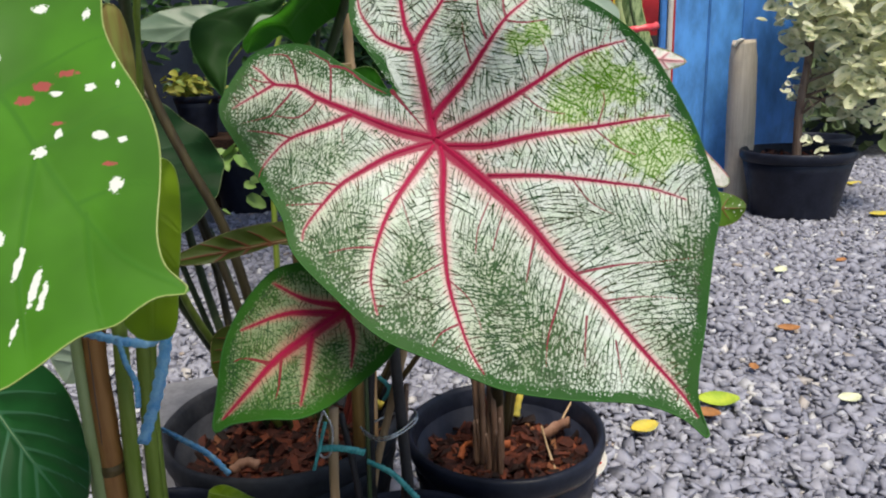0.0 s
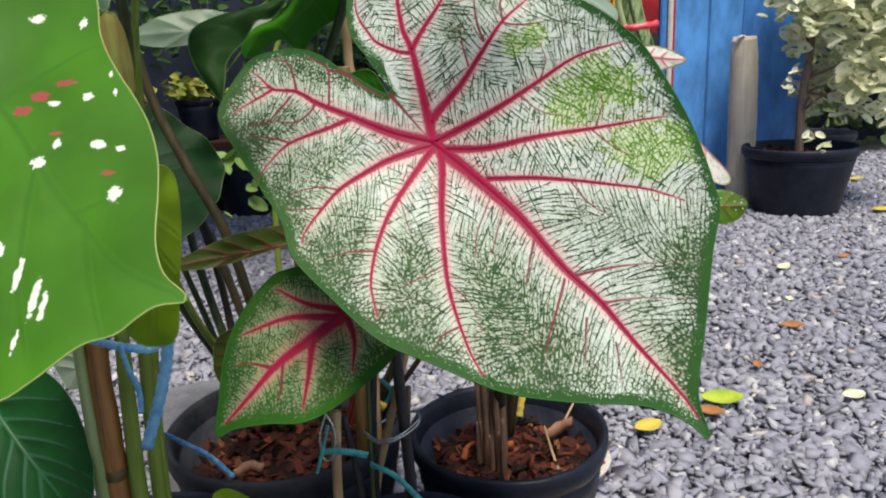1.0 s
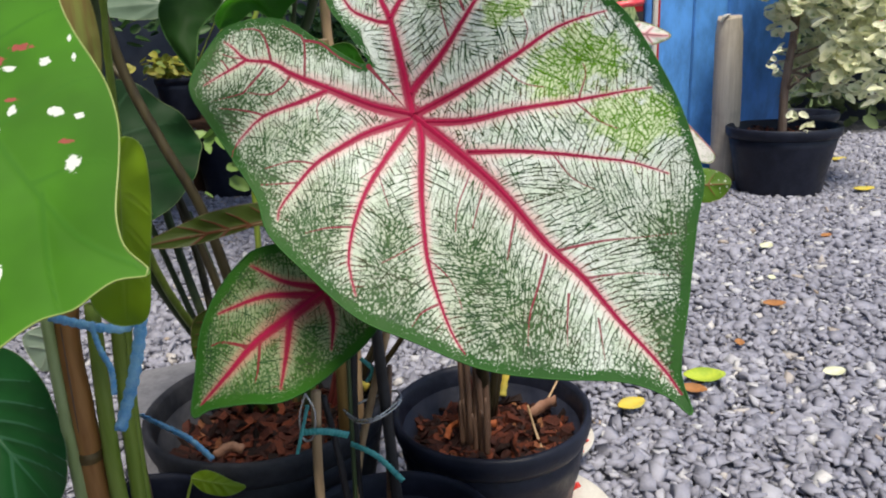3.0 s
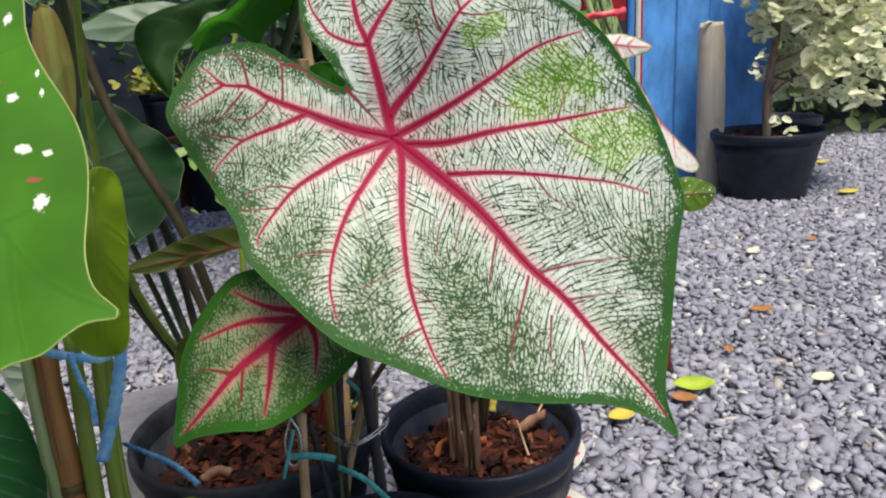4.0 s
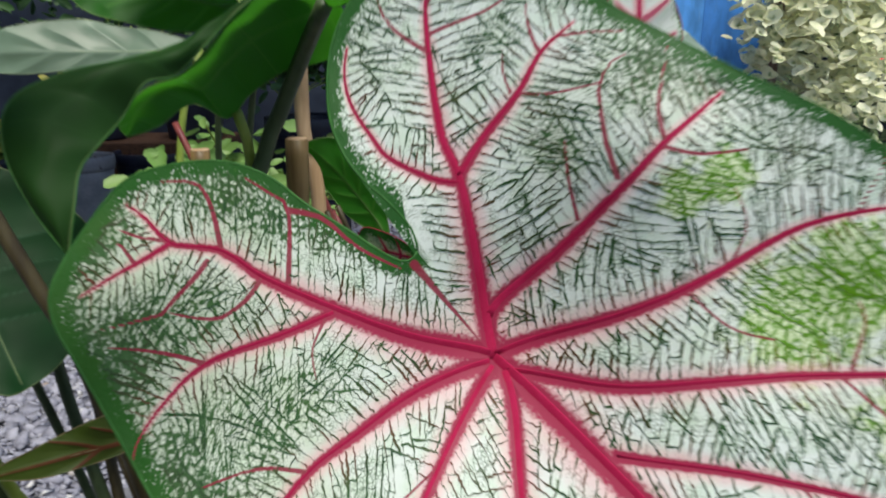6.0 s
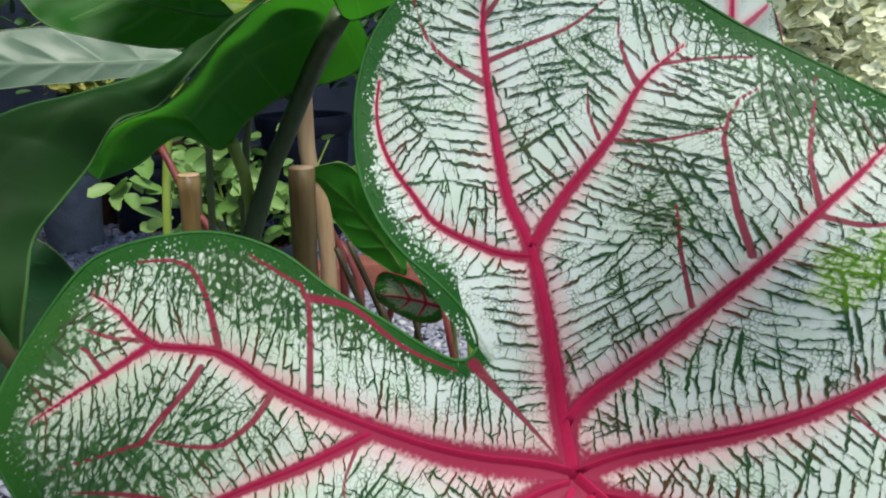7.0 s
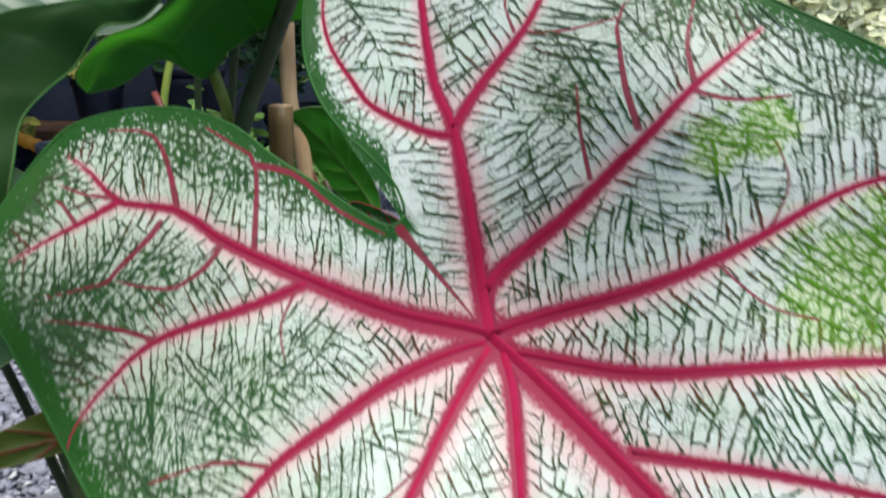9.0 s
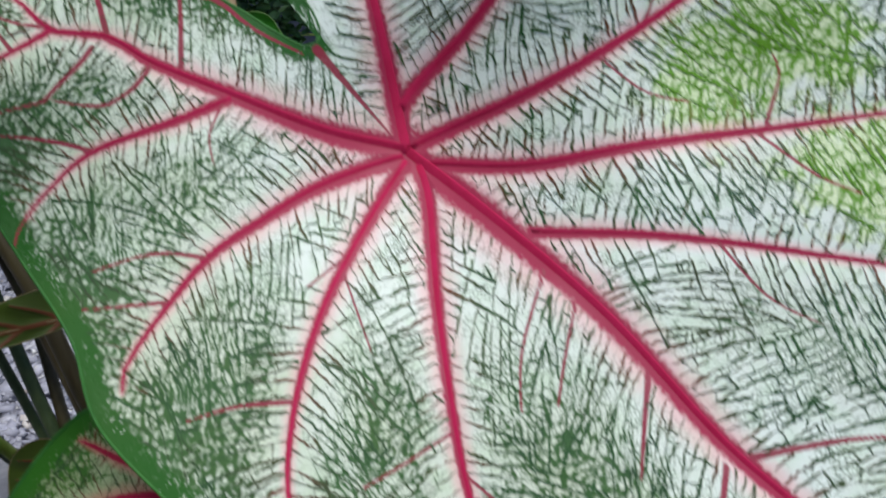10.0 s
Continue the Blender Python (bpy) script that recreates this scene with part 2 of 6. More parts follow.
def ground_material():
    n = Nodes("stony ground")
    pos = n.coords()
    cell = n.voronoi(70.0, pos, 'F1', '3D', "Color")
    dist = n.voronoi(70.0, pos, 'F1', '3D', "Distance")
    tone = n.tree.nodes.new("ShaderNodeSeparateColor")
    n.link(cell, tone.inputs[0])
    col = n.ramp(tone.outputs[0], [(0.0, (0.10, 0.105, 0.13)), (0.5, (0.19, 0.20, 0.235)), (0.9, (0.29, 0.30, 0.34)), (1.0, (0.46, 0.46, 0.47))])
    col = n.mix(n.step(dist, 0.3, 0.8, 0.0, 0.6), col, (0.06, 0.06, 0.068))
    col = n.mix(n.step(n.noise(1.3, pos), 0.55, 0.8, 0.0, 0.5), col, (0.10, 0.085, 0.06))
    n.bump(n.math('SUBTRACT', 1.0, dist), 0.008, 0.8)
    return n.finish(col, 0.85, 0.25)


def painted_board_material(name, colour):
    n = Nodes(name)
    pos = n.coords()
    grain = n.noise(45.0, n.vec('MULTIPLY', pos, (4.0, 4.0, 0.18)), 4.0, 0.6)
    wear = n.noise(9.0, n.vec('MULTIPLY', pos, (2.0, 2.0, 0.7)), 5.0, 0.65)
    col = n.mix(n.step(wear, 0.3, 0.7), tuple(c * 0.7 for c in colour), tuple(min(1, c * 1.25) for c in colour))
    col = n.mix(n.step(grain, 0.62, 0.8, 0.0, 0.4), col, (0.30, 0.42, 0.58))
    col = n.mix(n.step(n.noise(55.0, pos, 4.0, 0.7), 0.68, 0.78, 0.0, 0.6), col, (0.12, 0.11, 0.10))
    n.bump(grain, 0.002, 0.4)
    return n.finish(col, 0.5, 0.4)


def weathered_wood_material(name, a, b):
    n = Nodes(name)
    pos = n.coords()
    grain = n.noise(40.0, n.vec('MULTIPLY', pos, (5.0, 5.0, 0.16)), 5.0, 0.62)
    col = n.mix(n.step(grain, 0.3, 0.7), a, b)
    col = n.mix(n.step(n.noise(11.0, pos, 4.0), 0.55, 0.8, 0.0, 0.6), col, tuple(c * 0.45 for c in a))
    n.bump(grain, 0.002, 0.35)
    return n.finish(col, 0.8, 0.2)


def variegated_material():
    n = Nodes("cream-edged shrub leaf")
    vein, edge = n.attr("vein"), n.attr("edge")
    r = n.random(True)
    centre = n.mix(r, (0.14, 0.24, 0.07), (0.36, 0.45, 0.20))
    cream = n.mix(r, (0.77, 0.78, 0.50), (0.89, 0.89, 0.69))
    w = n.math('ADD', n.math('MULTIPLY', n.attr("rim"), 0.6), n.math('MULTIPLY', n.noise(70.0, n.coords()), 1.5))
    return n.finish(n.mix(n.step(w, 0.62, 1.08), centre, cream), 0.55, 0.35, through=0.32)


def bark_material():
    n = Nodes("red-brown bark chips")
    r = n.random(True)
    col = n.ramp(r, [(0.0, (0.006, 0.003, 0.003)), (0.4, (0.030, 0.008, 0.006)), (0.75, (0.080, 0.019, 0.011)), (0.93, (0.19, 0.046, 0.020)), (1.0, (0.28, 0.12, 0.055))])
    g = n.noise(380.0, n.coords(), 4.0, 0.65)
    col = n.mix(n.step(g, 0.4, 0.7, 0.0, 0.6), col, (0.016, 0.008, 0.006))
    n.bump(g, 0.002, 0.7)
    return n.finish(col, 0.75, 0.3)


def banner_material():
    n = Nodes("printed red cloth")
    pos = n.coords()
    col = n.mix(n.step(n.noise(9.0, pos, 3.0), 0.4, 0.7), (0.34, 0.012, 0.02), (0.20, 0.008, 0.015))
    n.bump(n.noise(30.0, pos), 0.004, 0.5)
    return n.finish(col, 0.6, 0.3)


M_MAIN = caladium_material("white lace caladium leaf", (0.73, 0.80, 0.76), (0.012, 0.072, 0.013), (0.34, 0.011, 0.062), 0.0040, 0.075)
# greener net; the white is also darkened for shade under the big leaf
M_SMALL = caladium_material("young lace caladium leaf", (0.25, 0.33, 0.20), (0.016, 0.090, 0.012), (0.34, 0.010, 0.050), 0.0045, 0.20)
M_YOUNG = caladium_material("white young caladium leaf", (0.62, 0.66, 0.62), (0.08, 0.17, 0.08), (0.50, 0.09, 0.16), 0.0012, 0.0, 0.9, 0.15)
M_PINK = caladium_material("pink-flushed caladium leaf", (0.72, 0.68, 0.65), (0.10, 0.18, 0.07), (0.42, 0.17, 0.20), 0.0015, 0.0, 0.95, 0.2)
M_LACE = veinlet_material("dark lace veinlet", (0.014, 0.055, 0.017))
M_VEIN = plain_material("crimson leaf vein", (0.31, 0.010, 0.050), (0.36, 0.014, 0.066), 160.0, 0.8, 0.1)
M_MARGIN = plain_material("green leaf margin", (0.018, 0.085, 0.014), (0.034, 0.125, 0.024), 80.0, 0.6, 0.2)
M_PALE_MARGIN = plain_material("pale leaf margin", (0.20, 0.28, 0.06), (0.30, 0.36, 0.12), 80.0, 0.5)
M_SPOT = green_leaf_material("spotted green caladium leaf", (0.052, 0.185, 0.008), (0.040, 0.160, 0.008), 0.5, 0.26, (0.08, 0.30, 0.008), True, relief=0.08)
M_DEEP = green_leaf_material("deep green arum leaf", (0.026, 0.140, 0.014), (0.075, 0.230, 0.035), 0.5, 0.42, (0.065, 0.32, 0.014), gloss=0.2)
# grey-green base, lightened to take in the sheen of the sky
M_GREY = green_leaf_material("glossy grey-green arum leaf", (0.070, 0.128, 0.086), (0.074, 0.134, 0.090), 0.36, 0.15, (0.05, 0.22, 0.02), gloss=0.5, relief=0.03)
M_DARK = green_leaf_material("dark veined leaf", (0.013, 0.085, 0.020), (0.055, 0.17, 0.090), 0.45, 0.15, relief=0.1)
M_ROUND = green_leaf_material("round dark leaf", (0.006, 0.030, 0.008), (0.016, 0.052, 0.022), 0.6, 0.1, gloss=0.12, relief=0.1)
# base darkened to carry the shade of the grey leaf above
M_FLAP = green_leaf_material("deep green arum leaf top", (0.016, 0.048, 0.011), (0.018, 0.052, 0.013), 0.55, 0.2, (0.04, 0.20, 0.01), gloss=0.1, relief=0.05)
# sheen of the upper leaves put into a paler base colour
M_SHEEN = green_leaf_material("arum leaf paled by painted sheen", (0.125, 0.185, 0.125), (0.135, 0.196, 0.135), 0.45, 0.15, (0.06, 0.22, 0.03), gloss=0.35, relief=0.12)
M_LIME = green_leaf_material("lime young leaf", (0.22, 0.36, 0.018), (0.27, 0.40, 0.04), 0.45, 0.5, (0.32, 0.52, 0.02))
M_OLIVE = green_leaf_material("olive leaf with red veins", (0.050, 0.082, 0.010), (0.16, 0.03, 0.02), 0.5, 0.25)
M_FLECK = green_leaf_material("flecked narrow leaf", (0.085, 0.19, 0.015), (0.22, 0.05, 0.03), 0.45, 0.35, flecks=True)
M_SILVER = green_leaf_material("silver ribbed leaf", (0.12, 0.18, 0.18), (0.30, 0.37, 0.40), 0.4, 0.1)
M_WHITEBACK = green_leaf_material("pale leaf back", (0.36, 0.47, 0.37), (0.46, 0.55, 0.45), 0.5, 0.3)
M_YELLOW = plain_material("yellowed leaf", (0.62, 0.45, 0.06), (0.45, 0.42, 0.10), 40.0, 0.6)
M_YG = plain_material("yellow-green fallen leaf", (0.42, 0.50, 0.05), (0.26, 0.38, 0.04), 45.0, 0.6)
M_DRYLEAF = plain_material("dry brown leaf", (0.38, 0.17, 0.06), (0.22, 0.10, 0.04), 50.0, 0.7)
M_CREAMLEAF = plain_material("bleached fallen leaf", (0.66, 0.68, 0.50), (0.50, 0.52, 0.34), 50.0, 0.6)
M_POT = plain_material("black plastic pot", (0.008, 0.010, 0.019), (0.016, 0.019, 0.034), 30.0, 0.45, 0.25, 0.0006, 240.0)
M_DUSTPOT = plain_material("dust-greyed black plastic pot", (0.012, 0.014, 0.021), (0.034, 0.036, 0.046), 22.0, 0.65, 0.3, 0.0006, 220.0)
M_GREYPOT = plain_material("dusty grey plastic pot", (0.13, 0.14, 0.16), (0.20, 0.205, 0.22), 25.0, 0.6, 0.35, 0.0006, 200.0)
M_BARK = bark_material()
M_ORANGE = plain_material("orange bark", (0.40, 0.11, 0.035), (0.26, 0.065, 0.022), 120.0, 0.7, 0.3, 0.001, 300.0)
M_TANLEAF = plain_material("tan dry leaf", (0.28, 0.15, 0.10), (0.19, 0.09, 0.055), 70.0, 0.7)
M_ORANGELEAF = plain_material("orange dying leaf", (0.75, 0.33, 0.02), (0.68, 0.24, 0.015), 30.0, 0.5)
M_SOIL = plain_material("dark potting soil", (0.028, 0.016, 0.011), (0.07, 0.035, 0.022), 90.0, 0.9, 0.2, 0.004, 260.0)
M_BAMBOO = stem_material("split bamboo", (0.28, 0.115, 0.032), (0.40, 0.185, 0.060))
M_CUT = stem_material("weathered brown bamboo", (0.19, 0.125, 0.045), (0.095, 0.058, 0.02))
M_CANE = stem_material("pale bamboo cane", (0.52, 0.36, 0.22), (0.36, 0.23, 0.12))
M_GREENSTEM = stem_material("green petiole", (0.16, 0.235, 0.026), (0.24, 0.31, 0.06))
M_PALESTEM = stem_material("pale green petiole", (0.26, 0.33, 0.12), (0.36, 0.42, 0.20))
M_DARKSTEM = stem_material("dark green petiole", (0.040, 0.066, 0.026), (0.066, 0.095, 0.036))
M_BROWNSTEM = stem_material("brown-olive petiole", (0.036, 0.027, 0.013), (0.062, 0.050, 0.022))
M_REDSTEM = stem_material("wine-red petiole", (0.12, 0.018, 0.022), (0.20, 0.05, 0.04))
M_STUB = stem_material("withered stalk", (0.19, 0.115, 0.080), (0.12, 0.068, 0.046))
M_TRUNK = stem_material("shrub bark", (0.16, 0.10, 0.075), (0.26, 0.19, 0.15))
M_BLACK = plain_material("black wire sleeve", (0.012, 0.012, 0.014), (0.025, 0.025, 0.03), 60.0, 0.45)
M_WIRE = plain_material("bright steel wire", (0.62, 0.64, 0.66), (0.45, 0.46, 0.48), 90.0, 0.3, 0.5, metal=1.0)
M_BLUETIE = plain_material("blue plastic twine", (0.11, 0.40, 0.80), (0.34, 0.66, 0.92), 120.0, 0.35, 0.6, 0.0005, 700.0, through=0.2)
M_TEALTIE = plain_material("teal plastic ribbon", (0.05, 0.36, 0.38), (0.10, 0.52, 0.50), 120.0, 0.35, 0.6, through=0.15)
M_REDTIE = plain_material("red ribbon", (0.62, 0.03, 0.05), (0.75, 0.10, 0.12), 60.0, 0.4)
M_SHEATH = stem_material("withering leaf sheath", (0.24, 0.27, 0.07), (0.20, 0.115, 0.045))
M_CONCRETE = plain_material("grey concrete", (0.17, 0.17, 0.19), (0.25, 0.25, 0.27), 30.0, 0.85, 0.2, 0.001, 220.0)
M_STONE = gravel_material()
M_GROUND = ground_material()
M_BLUE = painted_board_material("blue painted timber", (0.075, 0.27, 0.66))
M_BLUE_DARK = painted_board_material("deep blue timber", (0.05, 0.20, 0.56))
M_GREYWOOD = weathered_wood_material("weathered grey timber", (0.66, 0.59, 0.50), (0.50, 0.43, 0.35))
M_TARP = plain_material("navy tarpaulin", (0.010, 0.015, 0.031), (0.018, 0.027, 0.050), 4.0, 0.55, 0.4, 0.01, 8.0)
M_BANNER = banner_material()
M_WHITE = plain_material("white enamel", (0.62, 0.60, 0.56), (0.52, 0.50, 0.46), 30.0, 0.3)
M_RED = plain_material("red glaze", (0.55, 0.03, 0.03), (0.65, 0.06, 0.05), 60.0, 0.35)
M_YPRINT = plain_material("yellow print", (0.70, 0.48, 0.03), (0.60, 0.38, 0.02), 60.0, 0.5)
M_GPRINT = plain_material("green print", (0.05, 0.32, 0.04), (0.08, 0.40, 0.06), 60.0, 0.5)
M_BPRINT = plain_material("black print", (0.012, 0.012, 0.014), (0.02, 0.02, 0.022), 60.0, 0.5)
M_VAR = variegated_material()
M_TERRACOTTA = plain_material("terracotta brick", (0.42, 0.15, 0.10), (0.30, 0.11, 0.08), 50.0, 0.85, 0.2, 0.002, 200.0)


# ---- mesh helpers ----
def mesh_of(name, verts, faces, smooth=True):
    me = bpy.data.meshes.new(name)
    me.from_pydata([tuple(map(float, v)) for v in verts], [], [tuple(map(int, f)) for f in faces])
    me.validate()
    if smooth:
        me.polygons.foreach_set("use_smooth", [True] * len(me.polygons))
    me.update()
    return me


def thing(name, at, label, category, group="", kind=""):
    """An empty at the base of a thing, which parents its parts."""
    ob = new(name)
    ob.empty_display_size = 0.02
    ob.location = at
    return tagged(ob, label, category, group, kind)


def part(name, me, material, parent, label=""):
    """One mesh object under a thing (an empty) or under a part; the mesh is in world places."""
    ob = new(name, me)
    if material is not None:
        me.materials.clear()
        me.materials.append(material)
    ob.parent = parent
    if parent.type == 'EMPTY':
        ob.matrix_parent_inverse = Matrix.Translation(parent.location).inverted()
    return tagged(ob, label)


def spline(points, count, closed=False):
    """A Catmull-Rom curve through the points, at even steps of its length."""
    p = np.array(points, float)
    k = len(p)
    if k == 2 and not closed:
        s = np.linspace(0, 1, count)[:, None]
        return p[0] * (1 - s) + p[1] * s
    segs = k if closed else k - 1
    fine = []
    for i in range(segs):
        a, b, c, d = ((p[(i + o) % k] for o in (-1, 0, 1, 2)) if closed else (p[min(max(i + o, 0), k - 1)] for o in (-1, 0, 1, 2)))
        t = np.linspace(0, 1, 24, endpoint=False)[:, None]
        fine.append(0.5 * (2 * b + (c - a) * t + (2 * a - 5 * b + 4 * c - d) * t ** 2 + (3 * b - a - 3 * c + d) * t ** 3))
    fine = np.vstack(fine + [p[:1] if closed else p[-1:]])
    s = np.r_[0, np.cumsum(np.linalg.norm(np.diff(fine, axis=0), axis=1))]
    at = np.linspace(0, s[-1], count, endpoint=not closed)
    return np.stack([np.interp(at, s, fine[:, j]) for j in range(p.shape[1])], 1)


def tube_mesh(name, points, radii, sides=10, count=None, squash=1.0, lumps=0.0):
    """A round bar along a curve, its radius running through the radii; capped."""
    pts = spline(points, count or max(6, 6 * len(points)))
    m = len(pts)
    rad = np.interp(np.linspace(0, 1, m), np.linspace(0, 1, len(radii)), radii)
    tan = np.gradient(pts, axis=0)
    tan /= np.linalg.norm(tan, axis=1)[:, None] + 1e-12
    ref = np.array([0.13, 0.98, 0.1]) if abs(tan[0][1]) < 0.9 else np.array([1.0, 0, 0])
    verts = []
    for i in range(m):
        a = np.cross(tan[i], ref)
        a /= np.linalg.norm(a)
        b = np.cross(tan[i], a)
        ref = np.cross(a, tan[i])
        w = rad[i] * (1 + lumps * (noise.noise(Vector(pts[i] * 60))))
        for j in range(sides):
            q = 2 * math.pi * j / sides
            verts.append(pts[i] + w * (math.cos(q) * a + squash * math.sin(q) * b))
    faces = [(i * sides + j, i * sides + (j + 1) % sides, (i + 1) * sides + (j + 1) % sides, (i + 1) * sides + j) for i in range(m - 1) for j in range(sides)]
    faces += [tuple(range(sides))[::-1], tuple((m - 1) * sides + j for j in range(sides))]
    return mesh_of(name, verts, faces)


def ribbon_mesh(name, points, width, count=24, twist=0.0, thick=0.0006, crinkle=0.13):
    """A flat tape along a curve."""
    pts = spline(points, count)
    tan = np.gradient(pts, axis=0)
    tan /= np.linalg.norm(tan, axis=1)[:, None] + 1e-12
    verts, faces = [], []
    for i, p in enumerate(pts):
        side = np.cross(tan[i], (0, 1, 0))
        side /= np.linalg.norm(side) + 1e-9
        up = np.cross(side, tan[i])
        q = twist * i / count
        s, u = math.cos(q) * side + math.sin(q) * up, -math.sin(q) * side + math.cos(q) * up
        w = width * (0.85 + crinkle * math.sin(i * 1.7))
        for a, b in ((-1, -1), (1, -1), (1, 1), (-1, 1)):
            verts.append(p + a * s * w / 2 + b * u * thick / 2)
    for i in range(count - 1):
        for j in range(4):
            faces.append((4 * i + j, 4 * i + (j + 1) % 4, 4 * i + 4 + (j + 1) % 4, 4 * i + 4 + j))
    faces += [(3, 2, 1, 0), tuple(4 * (count - 1) + j for j in range(4))]
    return mesh_of(name, verts, faces)


def box_mesh(name, lo, hi, bevel=0.002):
    bm = bmesh.new()
    bmesh.ops.create_cube(bm, size=1.0)
    for v in bm.verts:
        v.co = Vector([(a + b) / 2 + c * (b - a) for a, b, c in zip(lo, hi, v.co)])
    bmesh.ops.bevel(bm, geom=bm.edges[:], offset=bevel, segments=2, affect='EDGES')
    me = bpy.data.meshes.new(name)
    bm.to_mesh(me)
    bm.free()
    return me


def lathe_mesh(name, at, profile, sides=56, lean=(0, 0), dents=0.0):
    """A turned shape: the profile (radius, height) round the upright axis at the place."""
    verts, faces = [], []
    for r, h in profile:
        for j in range(sides):
            q = 2 * math.pi * j / sides
            k = 1 + dents * noise.noise(Vector((math.cos(q) * 2, math.sin(q) * 2, h * 12)))
            verts.append((at[0] + r * k * math.cos(q) + lean[0] * h, at[1] + r * k * math.sin(q) + lean[1] * h, at[2] + h))
    m = len(profile)
    for i in range(m - 1):
        for j in range(sides):
            faces.append((i * sides + j, i * sides + (j + 1) % sides, (i + 1) * sides + (j + 1) % sides, (i + 1) * sides + j))
    faces.append(tuple(range(sides))[::-1])
    faces.append(tuple((m - 1) * sides + j for j in range(sides)))
    return mesh_of(name, verts, faces)


def seg_dist(q, line):
    """Distance of the points q to a polyline, and the length along it of the nearest place."""
    best = np.full(len(q), 1e9)
    along = np.zeros(len(q))
    s0 = 0.0
    for a, b in zip(line[:-1], line[1:]):
        ab = b - a
        ln = np.linalg.norm(ab) + 1e-12
        t = np.clip(((q - a) @ ab) / ln ** 2, 0, 1)
        d = np.linalg.norm(q - (a + t[:, None] * ab), axis=1)
        better = d < best
        best[better], along[better] = d[better], (s0 + t * ln)[better]
        s0 += ln
    return best, along


def blade_mesh(name, outline, centre, surface, veins, n_round, n_out, slant=0.10, groove=0.00045, spots=(), blush=(), lime=(), dense=()):
    """A leaf blade: rings from the centre to the outline, laid on a surface. veins: (points, width at base, width at end, major)."""
    rim = spline(outline, n_round, closed=True)
    rad = np.linspace(0, 1, n_out + 1)[1:] ** 0.9
    c = np.array(centre, float)
    q = np.vstack([c[None]] + [c + r * (rim - c) for r in rad])
    edge = np.concatenate([[1.0]] + [(1 - r) * np.linalg.norm(rim - c, axis=1) for r in rad])
    close = edge < 0.045
    edge[close] = seg_dist(q[close], np.vstack([rim[::2], rim[:1]]) if n_round > 300 else np.vstack([rim, rim[:1]]))[0]
    vein, major = np.full(len(q), 1e9), np.zeros(len(q))
    near, flow = np.full(len(q), 1e9), np.zeros((len(q), 3))
    for k, (pts, w0, w1, big) in enumerate(veins):
        line = spline(pts, 20 if big > 0 else 9)
        d, s = np.full(len(q), 1.0), np.zeros(len(q))
        pad = 1.0 if big > 0 else 0.006
        hit = ((q > line.min(0) - pad) & (q < line.max(0) + pad)).all(1)
        d[hit], s[hit] = seg_dist(q[hit], line)
        total = np.linalg.norm(np.diff(line, axis=0), axis=1).sum()
        w = w0 + (w1 - w0) * (s / total) ** 0.8
        better = d / w < vein
        vein[better], major[better] = (d / w)[better], big
        if big > 0:
            weight = 1 / (d + 0.0008) ** 3 if total > 0.004 else 0.0
            flow[:, 0] += weight * (s + np.linalg.norm(line[0] - c) - slant * d)
            flow[:, 2] += weight
            near = np.minimum(near, d)
    flow = np.stack([flow[:, 0] / np.maximum(flow[:, 2], 1e-9), near, 0 * near], 1)
    xyz = surface(q)
    if groove:
        xyz = xyz + surface.normal * relief(near, groove)[:, None]
    n = n_round
    faces = [(0, 1 + j, 1 + (j + 1) % n) for j in range(n)]
    for i in range(n_out - 1):
        a = 1 + i * n
        faces += [(a + j, a + n + j, a + n + (j + 1) % n, a + (j + 1) % n) for j in range(n)]
    me = bpy.data.meshes.new(name)
    me.from_pydata(xyz.tolist(), [], faces)
    me.polygons.foreach_set("use_smooth", [True] * len(me.polygons))

    def store(key, values, kind='FLOAT', field="value"):
        a = me.attributes.new(key, kind, 'POINT')
        a.data.foreach_set(field, np.ascontiguousarray(values, dtype=np.float32).ravel())

    store("edge", edge)
    store("vein", np.minimum(vein, 50))
    store("major", major)
    store("near", np.minimum(near, 1))
    store("plan", np.c_[q, np.zeros(len(q))], 'FLOAT_VECTOR', "vector")
    store("flow", flow, 'FLOAT_VECTOR', "vector")
    for key, marks in (("spot", spots), ("blush", blush)):
        if marks:
            val = np.full(len(q), 9.0)
            for u, v, ru, rv in marks:
                val = np.minimum(val, np.hypot((q[:, 0] - u) / ru, (q[:, 1] - v) / rv))
            store(key, val)
    # lime holds the painted sun patches, dense the closeness of the net
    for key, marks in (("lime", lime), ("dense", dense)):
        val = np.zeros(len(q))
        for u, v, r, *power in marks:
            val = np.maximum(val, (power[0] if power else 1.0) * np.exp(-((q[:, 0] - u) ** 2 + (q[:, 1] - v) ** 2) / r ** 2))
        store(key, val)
    me.update()
    return me, rim


def relief(near, groove):
    """How far a blade sinks along its main veins and swells between them."""
    return groove * np.exp(-(near / 0.0035) ** 2) - 0.5 * groove * np.clip(near / 0.012, 0, 1)


def inside(q, poly):
    """Which of the points lie within the closed outline."""
    count = np.zeros(len(q), int)
    for a, b in zip(poly, np.roll(poly, -1, axis=0)):
        cut = (a[1] > q[:, 1]) != (b[1] > q[:, 1])
        if a[1] != b[1]:
            count += cut & (a[0] + (q[:, 1] - a[1]) * (b[0] - a[0]) / (b[1] - a[1]) > q[:, 0])
    return count % 2 == 1


